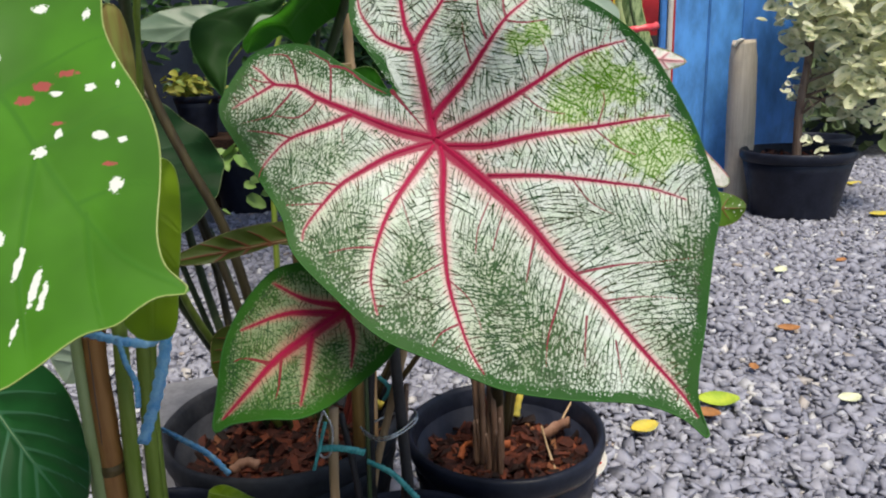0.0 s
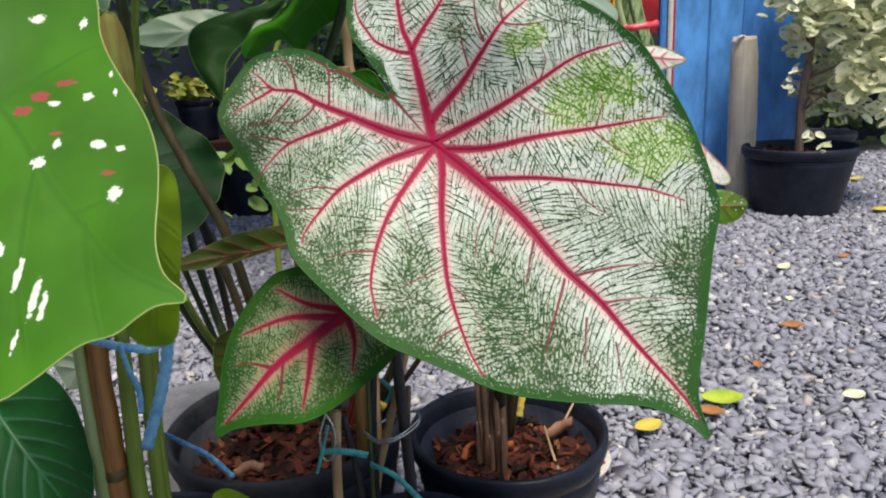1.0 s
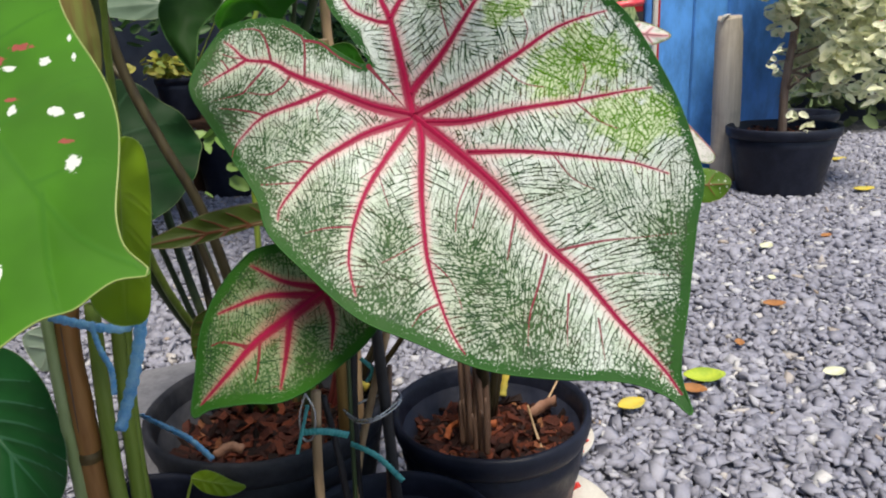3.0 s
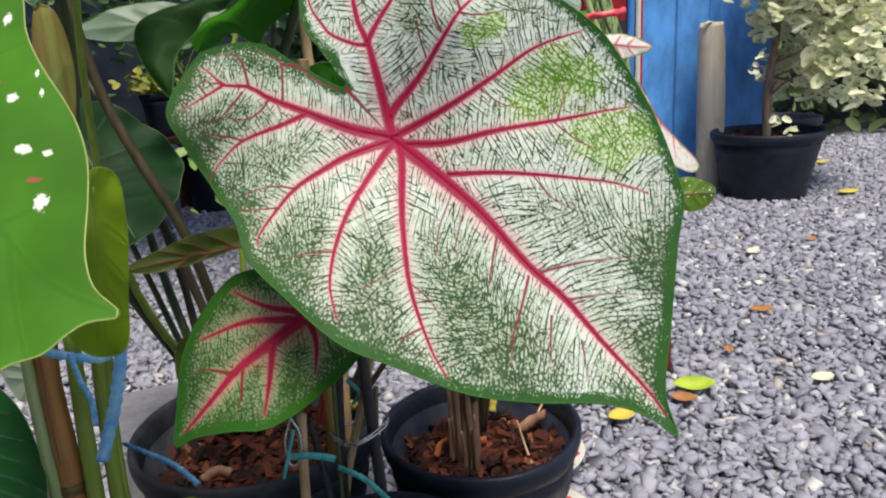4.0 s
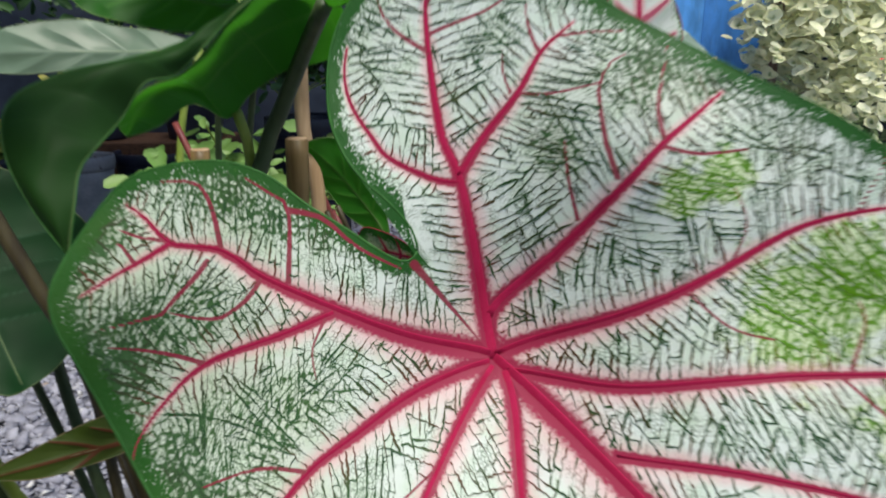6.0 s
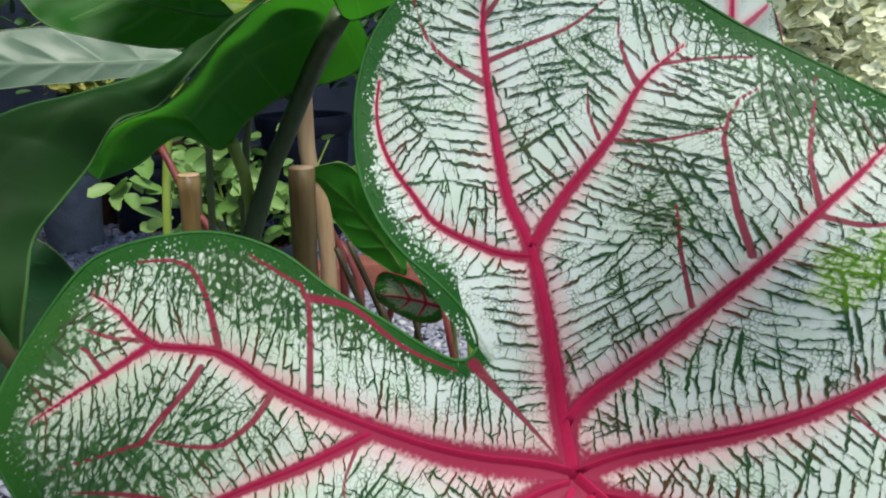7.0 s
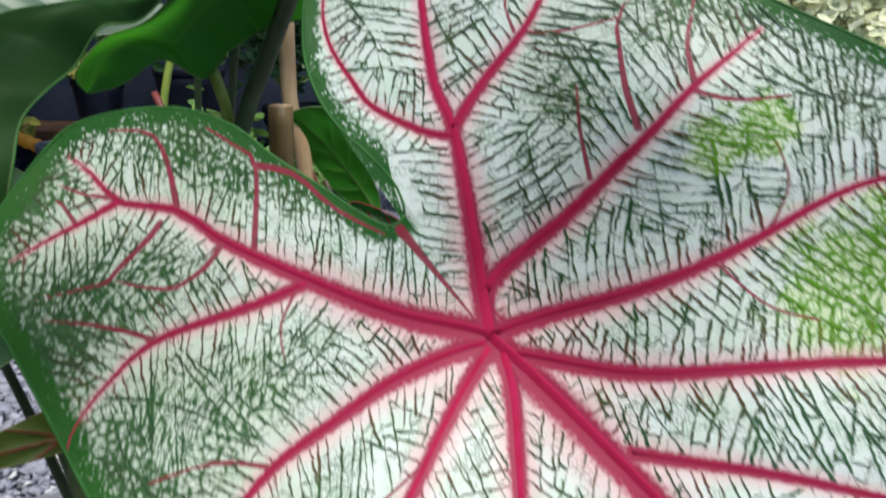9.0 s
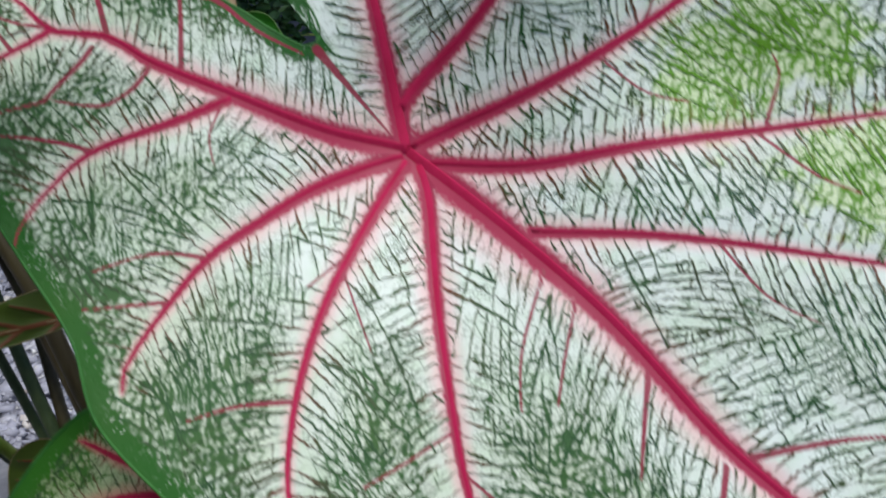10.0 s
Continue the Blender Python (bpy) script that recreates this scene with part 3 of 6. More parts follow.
def lace_mesh(name, veins, rim, surf, seed, pitch=0.0026, groove=0.00045, lime=(), margin=0.0042, wide=1.0):
    """The fine dark veinlets of a lace leaf: they leave each red vein on both sides, bend outwards, run until they meet another, and are linked by short cross pieces."""
    rng = np.random.default_rng(seed)
    majors = [v for v in veins if v[3] > 0 and len(v[0]) > 2 and v[1] < 0.007]
    minors = [v for v in veins if v[3] <= 0 and v[1] > 0.0003]
    cell, lo = 0.0004, rim.min(0) - 0.004
    size = ((rim.max(0) - lo + 0.004) / cell).astype(int) + 2
    coarse = 3
    gx, gy = np.meshgrid(*(np.arange(0, n, coarse) for n in size), indexing="ij")
    centres = lo + np.stack([gx, gy], -1).reshape(-1, 2) * cell
    gap = seg_dist(centres, np.vstack([rim, rim[:1]])[::6])[0]
    room = (inside(centres, rim[::3]) & (gap > margin * 0.8)).reshape(gx.shape)
    taken, heading = np.full(size, -1, int), np.zeros(size)
    step = 0.0007

    def at(p):
        return tuple(((p - lo) / cell).astype(int))

    def stamp(path, k):
        for p, q in zip(path, [*path[1:], 2 * path[-1] - path[-2]] if len(path) > 1 else path):
            a, b = at(p)
            if 0 < a < size[0] - 1 and 0 < b < size[1] - 1:
                taken[a, b], heading[a, b] = k, math.atan2(q[1] - p[1], q[0] - p[0])

    lines = []
    for k, (p, w0, w1, big) in enumerate(majors + minors):
        length = np.linalg.norm(np.diff(np.array(p), axis=0), axis=1).sum()
        line = spline(p, max(8, int(length / 0.0003)))
        t = np.gradient(line, axis=0)
        t /= np.linalg.norm(t, axis=1)[:, None] + 1e-12
        lines.append((line, t, length, w0, w1, k < len(majors)))
        half = 0.95 * np.linspace(w0, w1, len(line))[:, None] * np.stack([-t[:, 1], t[:, 0]], 1)
        for f in np.linspace(-1, 1, 2 * int(0.95 * w0 / cell) + 3):
            stamp(line + f * half, k)
    big_pts = np.vstack([line[0][::8] for line in lines if line[5]])
    verts, faces, start, glow = [], [], [], []

    def ribbon(path, w, red, met):
        path = np.array(path)
        n = len(path)
        if n < 3:
            return
        t = np.gradient(path, axis=0)
        t /= np.linalg.norm(t, axis=1)[:, None] + 1e-12
        side = np.stack([-t[:, 1], t[:, 0]], 1)
        swell = np.clip(0.95 + np.convolve(rng.normal(0, 1.15, n + 4), np.ones(5) / 5, 'valid'), 0.12, 1.7)
        if not met:
            swell = swell * np.minimum(1, (n - np.arange(n)) / 4.0)
        swell = swell * np.clip(0.75 + 0.06 * np.arange(n), 0, 1) if red else swell
        half = (w * swell / 2)[:, None]
        path = path + side * rng.normal(0, 0.00015, (n, 1))
        near = np.sqrt(((path[:, None] - big_pts) ** 2).sum(2).min(1))
        lift = surf.normal * (relief(near, groove) - 0.00026)[:, None]
        g = np.zeros(n)
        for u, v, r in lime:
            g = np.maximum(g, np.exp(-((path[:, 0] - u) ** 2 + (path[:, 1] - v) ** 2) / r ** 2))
        base = len(verts)
        for q in (path + side * half, path - side * half):
            verts.extend((surf(q) + lift).tolist())
            start.extend(np.clip(red * (1 - np.arange(n) * step / 0.009), 0, 1))
            glow.extend(g)
        faces.extend((base + i, base + i + 1, base + n + i + 1, base + n + i) for i in range(n - 1))

    def grow(p, ang, free, reach, bend, shake):
        """A path from p until it meets a taken cell; free: cells it may leave."""
        path, met = [p.copy()], False
        for i in range(int(reach / step)):
            ang += bend * step + rng.normal(0, shake)
            for half in (0.5, 1.0):
                a, b = at(p + half * step * np.array([math.cos(ang), math.sin(ang)]))
                met = met or (i > 1 and taken[a, b] not in (-1, free))
            p = p + step * np.array([math.cos(ang), math.sin(ang)])
            a, b = at(p)
            if not room[a // coarse, b // coarse]:
                break
            path.append(p)
            if met:
                break
        return path, met

    seeds = []
    for k, (line, t, length, w0, w1, major) in enumerate(lines):
        for sign in (1, -1) if major else ():
            s = rng.uniform(0.3, 1.0) * pitch
            while s < length * 0.99:
                i = int(s / length * (len(line) - 1))
                ang = math.atan2(t[i][1], t[i][0]) + sign * (math.radians(74) + rng.normal(0, 0.06))
                p0 = line[i] + 0.85 * (w0 + (w1 - w0) * s / length) * sign * np.array([-t[i][1], t[i][0]])
                seeds.append((p0, ang, k, sign))
                s += pitch * rng.uniform(0.72, 1.28)
    order = rng.permutation(len(seeds))
    rungs, number = [], len(lines)
    for i in order:
        p0, ang, k, sign = seeds[i]
        path, met = grow(p0, ang, k, 0.045, -9.0 * sign, 0.03)
        if len(path) > 4:
            stamp(path, number)
            w = wide * rng.uniform(0.26, 0.54) / 1000
            ribbon(path, w, 1.0 if rng.random() < 0.5 else 0.25, met)
            rungs.append((path, w, number))
            number += 1
    # further rungs fill the open places, in line with their neighbours
    wide_open = int(0.5 * pitch / cell)
    spots = np.stack(np.meshgrid(*(np.arange(30, n - 30, 4) for n in size), indexing="ij"), -1).reshape(-1, 2)
    for a, b in spots[rng.permutation(len(spots))]:
        if not room[a // coarse, b // coarse] or (taken[a - wide_open:a + wide_open + 1, b - wide_open:b + wide_open + 1] >= 0).any():
            continue
        window = taken[a - 26:a + 27, b - 26:b + 27]
        ia, ib = np.nonzero(window >= len(lines))
        if not len(ia):
            continue
        k = ((ia - 26) ** 2 + (ib - 26) ** 2).argmin()
        ang = heading[a - 26 + ia[k], b - 26 + ib[k]]
        p = lo + (np.array((a, b)) + 0.5) * cell
        ahead, met_a = grow(p, ang, number, 0.03, 0.0, 0.022)
        back, met_b = grow(p, ang + math.pi, number, 0.03, 0.0, 0.022)
        path = back[:0:-1] + ahead
        if len(path) > 4:
            stamp(path, number)
            w = wide * rng.uniform(0.28, 0.5) / 1000
            ribbon(path, w, 0.0, met_a and met_b)
            rungs.append((path, w, number))
            number += 1
    for path, w, k in rungs:
        m = int(rng.uniform(4, 9))
        while m < len(path) - 2:
            a = path[m + 1] - path[m]
            turn = math.atan2(a[1], a[0]) + rng.choice((-1, 1)) * (math.radians(82) + rng.normal(0, 0.38))
            link, met = grow(path[m].copy(), turn, k, 1.35 * pitch, rng.normal(0, 50), 0.2)
            if met or rng.random() < 0.1:
                stamp(link[2:-1], number)
                ribbon(link, w * rng.uniform(0.4, 0.75), 0.0, met)
                number += 1
            m += int(rng.uniform(4, 12))
    me = mesh_of(name, verts, faces)
    for key, val in (("start", start), ("lime", glow)):
        me.attributes.new(key, 'FLOAT', 'POINT').data.foreach_set("value", np.array(val, dtype=np.float32))
    return me


class Bent:
    """A surface over a plane: origin, two axes and a height made of bends."""

    def __init__(self, origin, ex, ey, height):
        self.o, self.ex, self.ey = (np.array(v, float) for v in (origin, ex, ey))
        self.normal = np.cross(self.ex, self.ey)
        self.normal /= np.linalg.norm(self.normal)
        self.height = height

    def __call__(self, q):
        return self.o + q[:, :1] * self.ex + q[:, 1:] * self.ey + self.normal * self.height(q[:, 0], q[:, 1])[:, None]


def free_leaf(plant, outline, base, tip, material, chan=0.0, arch=0.0, wave=0.0012, pairs=6, name="leaf", label="", width=0.0011, n_round=150, n_out=34, edge_material=None, rib_material=None, slant=0.6, sweep=1.0, rib=True, radial=False, groove=0.0007):
    """A leaf given by a few places of its rim in space, the foot of its midrib and its tip: a bent sheet with midrib and side veins."""
    p = np.array(outline, float)
    base, tip = np.array(base, float), np.array(tip, float)
    mid = p.mean(0)
    _, _, vt = np.linalg.svd(p - mid)
    nrm = vt[2] if vt[2][1] < 0 else -vt[2]
    ex = tip - base
    ex -= nrm * (ex @ nrm)
    length = np.linalg.norm(ex)
    ex /= length
    ey = np.cross(nrm, ex)
    flat = np.stack([(p - base) @ ex, (p - base) @ ey], 1)
    off = (p - base) @ nrm
    a = np.stack([np.ones(len(p)), flat[:, 0], flat[:, 1], flat[:, 0] ** 2, flat[:, 0] * flat[:, 1], flat[:, 1] ** 2], 1)
    co = np.linalg.lstsq(np.vstack([a, 0.02 * np.eye(6)]), np.r_[off, np.zeros(6)], rcond=None)[0]
    seed = random.random() * 50
    rest = off - a @ co

    def height(u, v):
        far = (u[:, None] - flat[:, 0]) ** 2 + (v[:, None] - flat[:, 1]) ** 2 + 1e-7
        wgt = far ** -1.25
        fix = (wgt * rest).sum(1) / wgt.sum(1)
        h = co[0] + co[1] * u + co[2] * v + co[3] * u * u + co[4] * u * v + co[5] * v * v
        h = h + chan * (np.sqrt(v * v + 0.004 ** 2) - 0.004) + arch * (u / length) * (1 - u / length)
        return h + fix + wave * np.sin(u * 70 + seed) * np.sin(v * 55 + seed * 2)

    surf = Bent(base, ex, ey, height)
    half = max(abs(flat[:, 1]).max(), 0.01)
    veins = [([(0, 0), (length * 0.5, 0), (length * 0.97, 0)], width * 1.7, width * 0.5, 1.0)]
    for i in range(pairs):
        u = length * (0.02 + 0.72 * i / max(1, pairs))
        for sgn in (-1, 1):
            reach = half * (1.0 - 0.45 * i / pairs)
            back = -0.35 * length if i == 0 else sweep * (0.10 * length + 0.1 * length * i / pairs)
            veins.append(([(u, 0), (u + back * 0.45, sgn * reach * 0.5), (u + back, sgn * reach * 0.95)], width, width * 0.4, 0.8))
    if radial:
        veins = veins[:1]
        for k in range(1, 12):
            if k != 6:
                q = math.pi * (k / 6 - 1) * 0.92
                end = np.array([math.cos(q), math.sin(q)])
                reach = 0.82 * max(0.0, float(np.max(np.where(np.abs(flat @ np.array([-end[1], end[0]])) < 0.3 * half, flat @ end, 0.02))))
                veins.append(([(0, 0), tuple(end * reach * 0.5 + np.array([-end[1], end[0]]) * reach * 0.05 * np.sign(q)), tuple(end * reach)], width, width * 0.4, 0.8))
    centre = (0.3 * length, 0.0) if flat[:, 0].min() > -0.1 * length else (0.02 * length, 0.0)
    me, rim = blade_mesh(name, flat, centre, surf, veins, n_round, n_out, slant, groove)
    leaf = part(name, me, material, plant, label)
    part("leaf_margin", tube_mesh("leaf_margin", surf(np.vstack([rim[::2], rim[:1]])), [0.0003], 5, len(rim) // 2 + 1), edge_material or material, leaf)
    line = surf(spline(veins[0][0], 16)) + surf.normal * width * 0.3
    if rib:
        part("midrib", tube_mesh("midrib", line, [width * 0.9, width * 0.3], 6, 20, 0.6), rib_material or material, leaf)
    return leaf, surf


def strip_leaf(plant, near_edge, far_edge, material, label, bulge=0.004, nu=70, nv=26, edge_material=None, ripple=0.0008, name="leaf"):
    """A leaf or half leaf that curls: a sheet spanned between its two long edges, swelling between them."""
    a, b = spline(near_edge, nu), spline(far_edge, nu)
    w = np.linspace(0, 1, nv)[None, :, None]
    grid = a[:, None] * (1 - w) + b[:, None] * w
    span = b - a
    wide = np.linalg.norm(span, axis=1)
    along = np.gradient((a + b) / 2, axis=0)
    nrm = np.cross(along, span)
    nrm /= np.linalg.norm(nrm, axis=1)[:, None] + 1e-9
    nrm[nrm[:, 1] > 0] *= -1
    reach = np.minimum(1, wide / (wide.max() * 0.5))[:, None, None]
    step = np.linalg.norm(along, axis=1).cumsum()
    grid = grid + nrm[:, None] * (bulge * np.sin(np.pi * w) * reach + ripple * np.sin(step * 260)[:, None, None] * np.sin(2 * np.pi * w))
    faces = [(i * nv + j, (i + 1) * nv + j, (i + 1) * nv + j + 1, i * nv + j + 1) for i in range(nu - 1) for j in range(nv - 1)]
    me = mesh_of(name, grid.reshape(-1, 3), faces)
    wv = np.tile(w[0, :, 0], nu)
    width = np.repeat(wide, nv)
    s = np.repeat(step, nv)
    side = np.abs(s % 0.016 - 0.008)
    values = {"edge": np.minimum(wv, 1 - wv) * width, "vein": np.minimum(np.abs(wv - 0.5) * width / 0.0012, side / 0.0006 + 0.3)}
    for key, val in values.items():
        me.attributes.new(key, 'FLOAT', 'POINT').data.foreach_set("value", np.minimum(val, 50).astype(np.float32))
    flow = np.stack([s, (wv - 0.5) * width, 0 * s], 1)
    me.attributes.new("flow", 'FLOAT_VECTOR', 'POINT').data.foreach_set("vector", flow.astype(np.float32).ravel())
    leaf = part(name, me, material, plant, label)
    for line in (grid[:, 0], grid[:, -1]):
        part("leaf_margin", tube_mesh("leaf_margin", line, [0.0003], 5, nu), edge_material or material, leaf)
    return leaf


def pot_thing(at, r_top, r_bot, h, material, label, name="plant_pot", dents=0.01, ribs=0):
    x, y, z = at
    t = 0.004 if r_top < 0.14 else 0.006
    lip = 0.006 if r_top < 0.14 else 0.010
    pot = thing(name, at, label, "plant pot", "plant pots")
    prof = [(r_bot * 0.6, 0.0), (r_bot, 0.0), (r_bot + 0.003, 0.006)]
    for k in range(1, 7):
        f = k / 6
        prof.append((r_bot + (r_top - lip - r_bot) * f, h * (0.02 + 0.83 * f)))
        if ribs and k in (4, 5):
            prof.append((r_bot + (r_top - lip - r_bot) * f + 0.002, h * (0.02 + 0.83 * f) + 0.003))
    prof += [(r_top - lip - t, h * 0.86), (r_bot - t, h * 0.12), (r_bot * 0.5, h * 0.11)]
    part("pot_wall", lathe_mesh("pot_wall", at, prof, dents=dents), material, pot)
    ring = [(r_top - lip - t, h * 0.84), (r_top - lip + 0.001, h * 0.84), (r_top - 0.002, h * 0.88), (r_top, h * 0.93), (r_top, h * 0.985), (r_top - 0.003, h), (r_top - t - 0.001, h), (r_top - t - 0.004, h * 0.97), (r_top - lip - t, h * 0.86)]
    me = lathe_mesh("pot_rim", at, ring, dents=dents)
    bm = bmesh.new()
    bm.from_mesh(me)
    bmesh.ops.delete(bm, geom=[f for f in bm.faces if len(f.verts) > 4], context='FACES_ONLY')
    bm.to_mesh(me)
    bm.free()
    part("pot_rim", me, material, pot, "thick rolled rim")
    return pot


def fill_pot(at, r, z, chips, label, seed, size=0.0085, material=None):
    """Soil disc with loose bark chips on it, one heap of stuff."""
    rng = np.random.default_rng(seed)
    soil = tagged(new("potting_soil", lathe_mesh("potting_soil", (at[0], at[1], z - 0.02), [(r * 0.5, 0), (r, 0.0), (r, 0.016), (r * 0.6, 0.019), (r * 0.1, 0.021)], 40, dents=0.02)), "dark damp soil in the pot under bark", "soil", kind="stuff")
    soil.data.materials.append(M_SOIL)
    verts, faces = [], []
    cube = np.array([(a, b, c) for a in (-1, 1) for b in (-1, 1) for c in (-1, 1)], float)
    quads = [(0, 1, 3, 2), (4, 6, 7, 5), (0, 4, 5, 1), (2, 3, 7, 6), (0, 2, 6, 4), (1, 5, 7, 3)]
    for i in range(chips):
        q, d = rng.uniform(0, 2 * math.pi), r * 0.97 * math.sqrt(rng.uniform(0, 1))
        dims = np.array([rng.uniform(0.4, 1.9), rng.uniform(0.25, 0.7), rng.uniform(0.12, 0.4)]) * size
        rot = np.array(Euler((rng.normal(0, 0.5), rng.normal(0, 0.5), rng.uniform(0, 6.3))).to_matrix())
        p = (cube * dims * rng.uniform(0.35, 1.25, (8, 3))) @ rot.T + (at[0] + d * math.cos(q), at[1] + d * math.sin(q), z + rng.uniform(0, 0.009))
        faces += [tuple(8 * i + k for k in f) for f in quads]
        verts += p.tolist()
    heap = tagged(new("bark_mulch", mesh_of("bark_mulch", verts, faces, False)), label, "bark mulch", kind="stuff")
    heap.data.materials.append(material or M_BARK)


# ---- ground ----
def build_ground():
    bm = bmesh.new()
    bmesh.ops.create_grid(bm, x_segments=120, y_segments=120, size=30)
    for v in bm.verts:
        v.co.z = -0.012 + 0.01 * noise.noise(v.co * 0.6)
    me = bpy.data.meshes.new("ground")
    bm.to_mesh(me)
    bm.free()
    g = tagged(new("ground", me), "level yard of crushed grey stone", "ground", kind="structure")
    me.materials.append(M_GROUND)
    rng = np.random.default_rng(4)
    ico = np.array([(a, b, c) for a in (-1, 1) for b in (-1, 1) for c in (-1, 1)], float) * 0.62
    tri = np.array([(0, 1, 3), (0, 3, 2), (4, 6, 7), (4, 7, 5), (0, 4, 5), (0, 5, 1), (2, 3, 7), (2, 7, 6), (0, 2, 6), (0, 6, 4), (1, 5, 7), (1, 7, 3)])
    spots = []
    for y0, y1, pitch in ((0.45, 1.3, 0.0120), (1.3, 2.2, 0.0130), (2.2, 3.3, 0.016)):
        for y in np.arange(y0, y1, pitch):
            x0, x1 = (-0.55 - 0.45 * y, 0.25 + 0.66 * y)
            xs = np.arange(x0, x1, pitch)
            spots.append(np.stack([xs, np.full_like(xs, y), np.full_like(xs, pitch)], 1))
    spots = np.vstack(spots)
    lower = len(spots)
    spots = np.vstack([spots, spots + (0.0055, 0.0055, 0.0)])
    k = len(spots)
    spots[:, :2] += rng.normal(0, 0.35, (k, 2)) * spots[:, 2:]
    size = spots[:, 2] * np.clip(rng.lognormal(-0.14, 0.36, k), 0.45, 1.8)
    dims = size[:, None] * rng.uniform((0.75, 0.55, 0.26), (1.35, 1.0, 0.55), (k, 3))
    ang = rng.uniform(0, 2 * np.pi, k)
    tilt = rng.normal(0, 0.42, (k, 2))
    shape = ico[None] * rng.uniform(0.4, 1.3, (k, 8, 3)) * dims[:, None, :]
    y2 = shape[..., 1] * np.cos(tilt[:, :1]) - shape[..., 2] * np.sin(tilt[:, :1])
    z2 = shape[..., 1] * np.sin(tilt[:, :1]) + shape[..., 2] * np.cos(tilt[:, :1])
    x3 = shape[..., 0] * np.cos(tilt[:, 1:]) - z2 * np.sin(tilt[:, 1:])
    z3 = shape[..., 0] * np.sin(tilt[:, 1:]) + z2 * np.cos(tilt[:, 1:])
    ca, sa = np.cos(ang)[:, None], np.sin(ang)[:, None]
    v = np.stack([x3 * ca - y2 * sa + spots[:, :1], x3 * sa + y2 * ca + spots[:, 1:2], z3 + np.r_[rng.uniform(-0.008, -0.004, (lower, 1)), rng.uniform(-0.004, 0.003, (k - lower, 1))]], 2).reshape(-1, 3)
    f = (tri[None] + 8 * np.arange(k)[:, None, None]).reshape(-1, 3)
    me = bpy.data.meshes.new("gravel")
    me.vertices.add(len(v))
    me.vertices.foreach_set("co", v.astype(np.float32).ravel())
    me.loops.add(3 * len(f))
    me.loops.foreach_set("vertex_index", f.astype(np.int32).ravel())
    me.polygons.add(len(f))
    me.polygons.foreach_set("loop_start", np.arange(0, 3 * len(f), 3, dtype=np.int32))
    me.update()
    me.validate()
    me.materials.append(M_STONE)
    tagged(new("gravel", me), "loose angular bluish-grey crushed stone covering the yard", "gravel", kind="stuff")


build_ground()


def fallen_leaf(x, y, turn, length, material, label, curl=0.3):
    """A small curled leaf lying on the stones."""
    verts, faces = [], []
    nu, nv = 9, 5
    for i in range(nu):
        u = i / (nu - 1)
        w = 0.34 * length * math.sin(math.pi * min(1, u * 0.92 + 0.04)) ** 0.8
        for j in range(nv):
            v = 2 * j / (nv - 1) - 1
            verts.append(((u - 0.5) * length, v * w, curl * length * (0.5 * v * v * w / length + 0.6 * (u - 0.5) ** 2) + 0.004))
    for i in range(nu - 1):
        for j in range(nv - 1):
            faces.append((i * nv + j, (i + 1) * nv + j, (i + 1) * nv + j + 1, i * nv + j + 1))
    ob = tagged(new("fallen_leaf", mesh_of("fallen_leaf", verts, faces)), label, "leaf", "leaves fallen on the gravel")
    ob.data.materials.append(material)
    ob.matrix_world = pose(x, y, 0.004, 4, -3, turn)
    mod = ob.modifiers.new("thickness", 'SOLIDIFY')
    mod.thickness = 0.0006


for x, y, turn, ln, mat, text in (
        (0.248, 0.837, 20, 0.040, M_YELLOW, "curled yellow leaf fallen on the gravel"),
        (0.372, 0.905, -8, 0.058, M_YG, "yellow-green leaf fallen on the gravel"),
        (0.345, 0.872, -30, 0.036, M_DRYLEAF, "orange-brown leaf fallen on the gravel"),
        (0.559, 0.905, 10, 0.034, M_CREAMLEAF, "bleached cream leaf fallen on the gravel"),
        (0.745, 1.533, 40, 0.040, M_CREAMLEAF, "small pale leaf fallen on the gravel"),
        (0.599, 1.176, -15, 0.038, M_DRYLEAF, "dull brown leaf fallen on the gravel"),
        (1.506, 2.602, 15, 0.06, M_YELLOW, "yellow leaf fallen far out on the gravel"),
        (1.290, 2.072, -5, 0.06, M_YELLOW, "orange-yellow leaf fallen beside the tub"),
        (0.47, 1.02, 70, 0.022, M_DRYLEAF, "tiny dry brown leaf on the gravel"),
        (0.92, 1.60, 25, 0.03, M_DRYLEAF, "tiny dry brown leaf on the gravel"),
        (0.66, 1.32, 60, 0.022, M_CREAMLEAF, "tiny pale leaf on the gravel")):
    fallen_leaf(x, y, turn, ln, mat, text, 0.8)


# ---- boards, posts and cloths behind ----
def board(name, lo, hi, material, label, category, bevel=0.004):
    me = box_mesh(name, lo, hi, bevel)
    me.materials.append(material)
    return tagged(new(name, me), label, category, kind="structure")


board("wall_board_1", (0.752, 2.45, 0.0), (0.868, 2.475, 1.5), M_BLUE, "upright bright blue painted timber board", "board")
board("wall_board_2", (0.871, 2.452, 0.0), (0.985, 2.478, 1.5), M_BLUE, "upright bright blue painted timber board", "board")
board("wall_board_3", (0.989, 2.47, 0.0), (1.22, 2.495, 1.45), M_BLUE_DARK, "upright blue painted timber board", "board")
board("wall_trim_1", (0.700, 2.43, 0.0), (0.722, 2.455, 1.5), M_BLUE_DARK, "narrow blue batten", "batten")
board("wall_trim_2", (0.726, 2.425, 0.0), (0.742, 2.45, 1.5), M_WHITE, "narrow white-painted batten edged with red", "batten")
board("wall_trim_3", (0.7425, 2.43, 0.0), (0.7505, 2.45, 1.5), M_RED, "thin red strip beside the white batten", "batten")
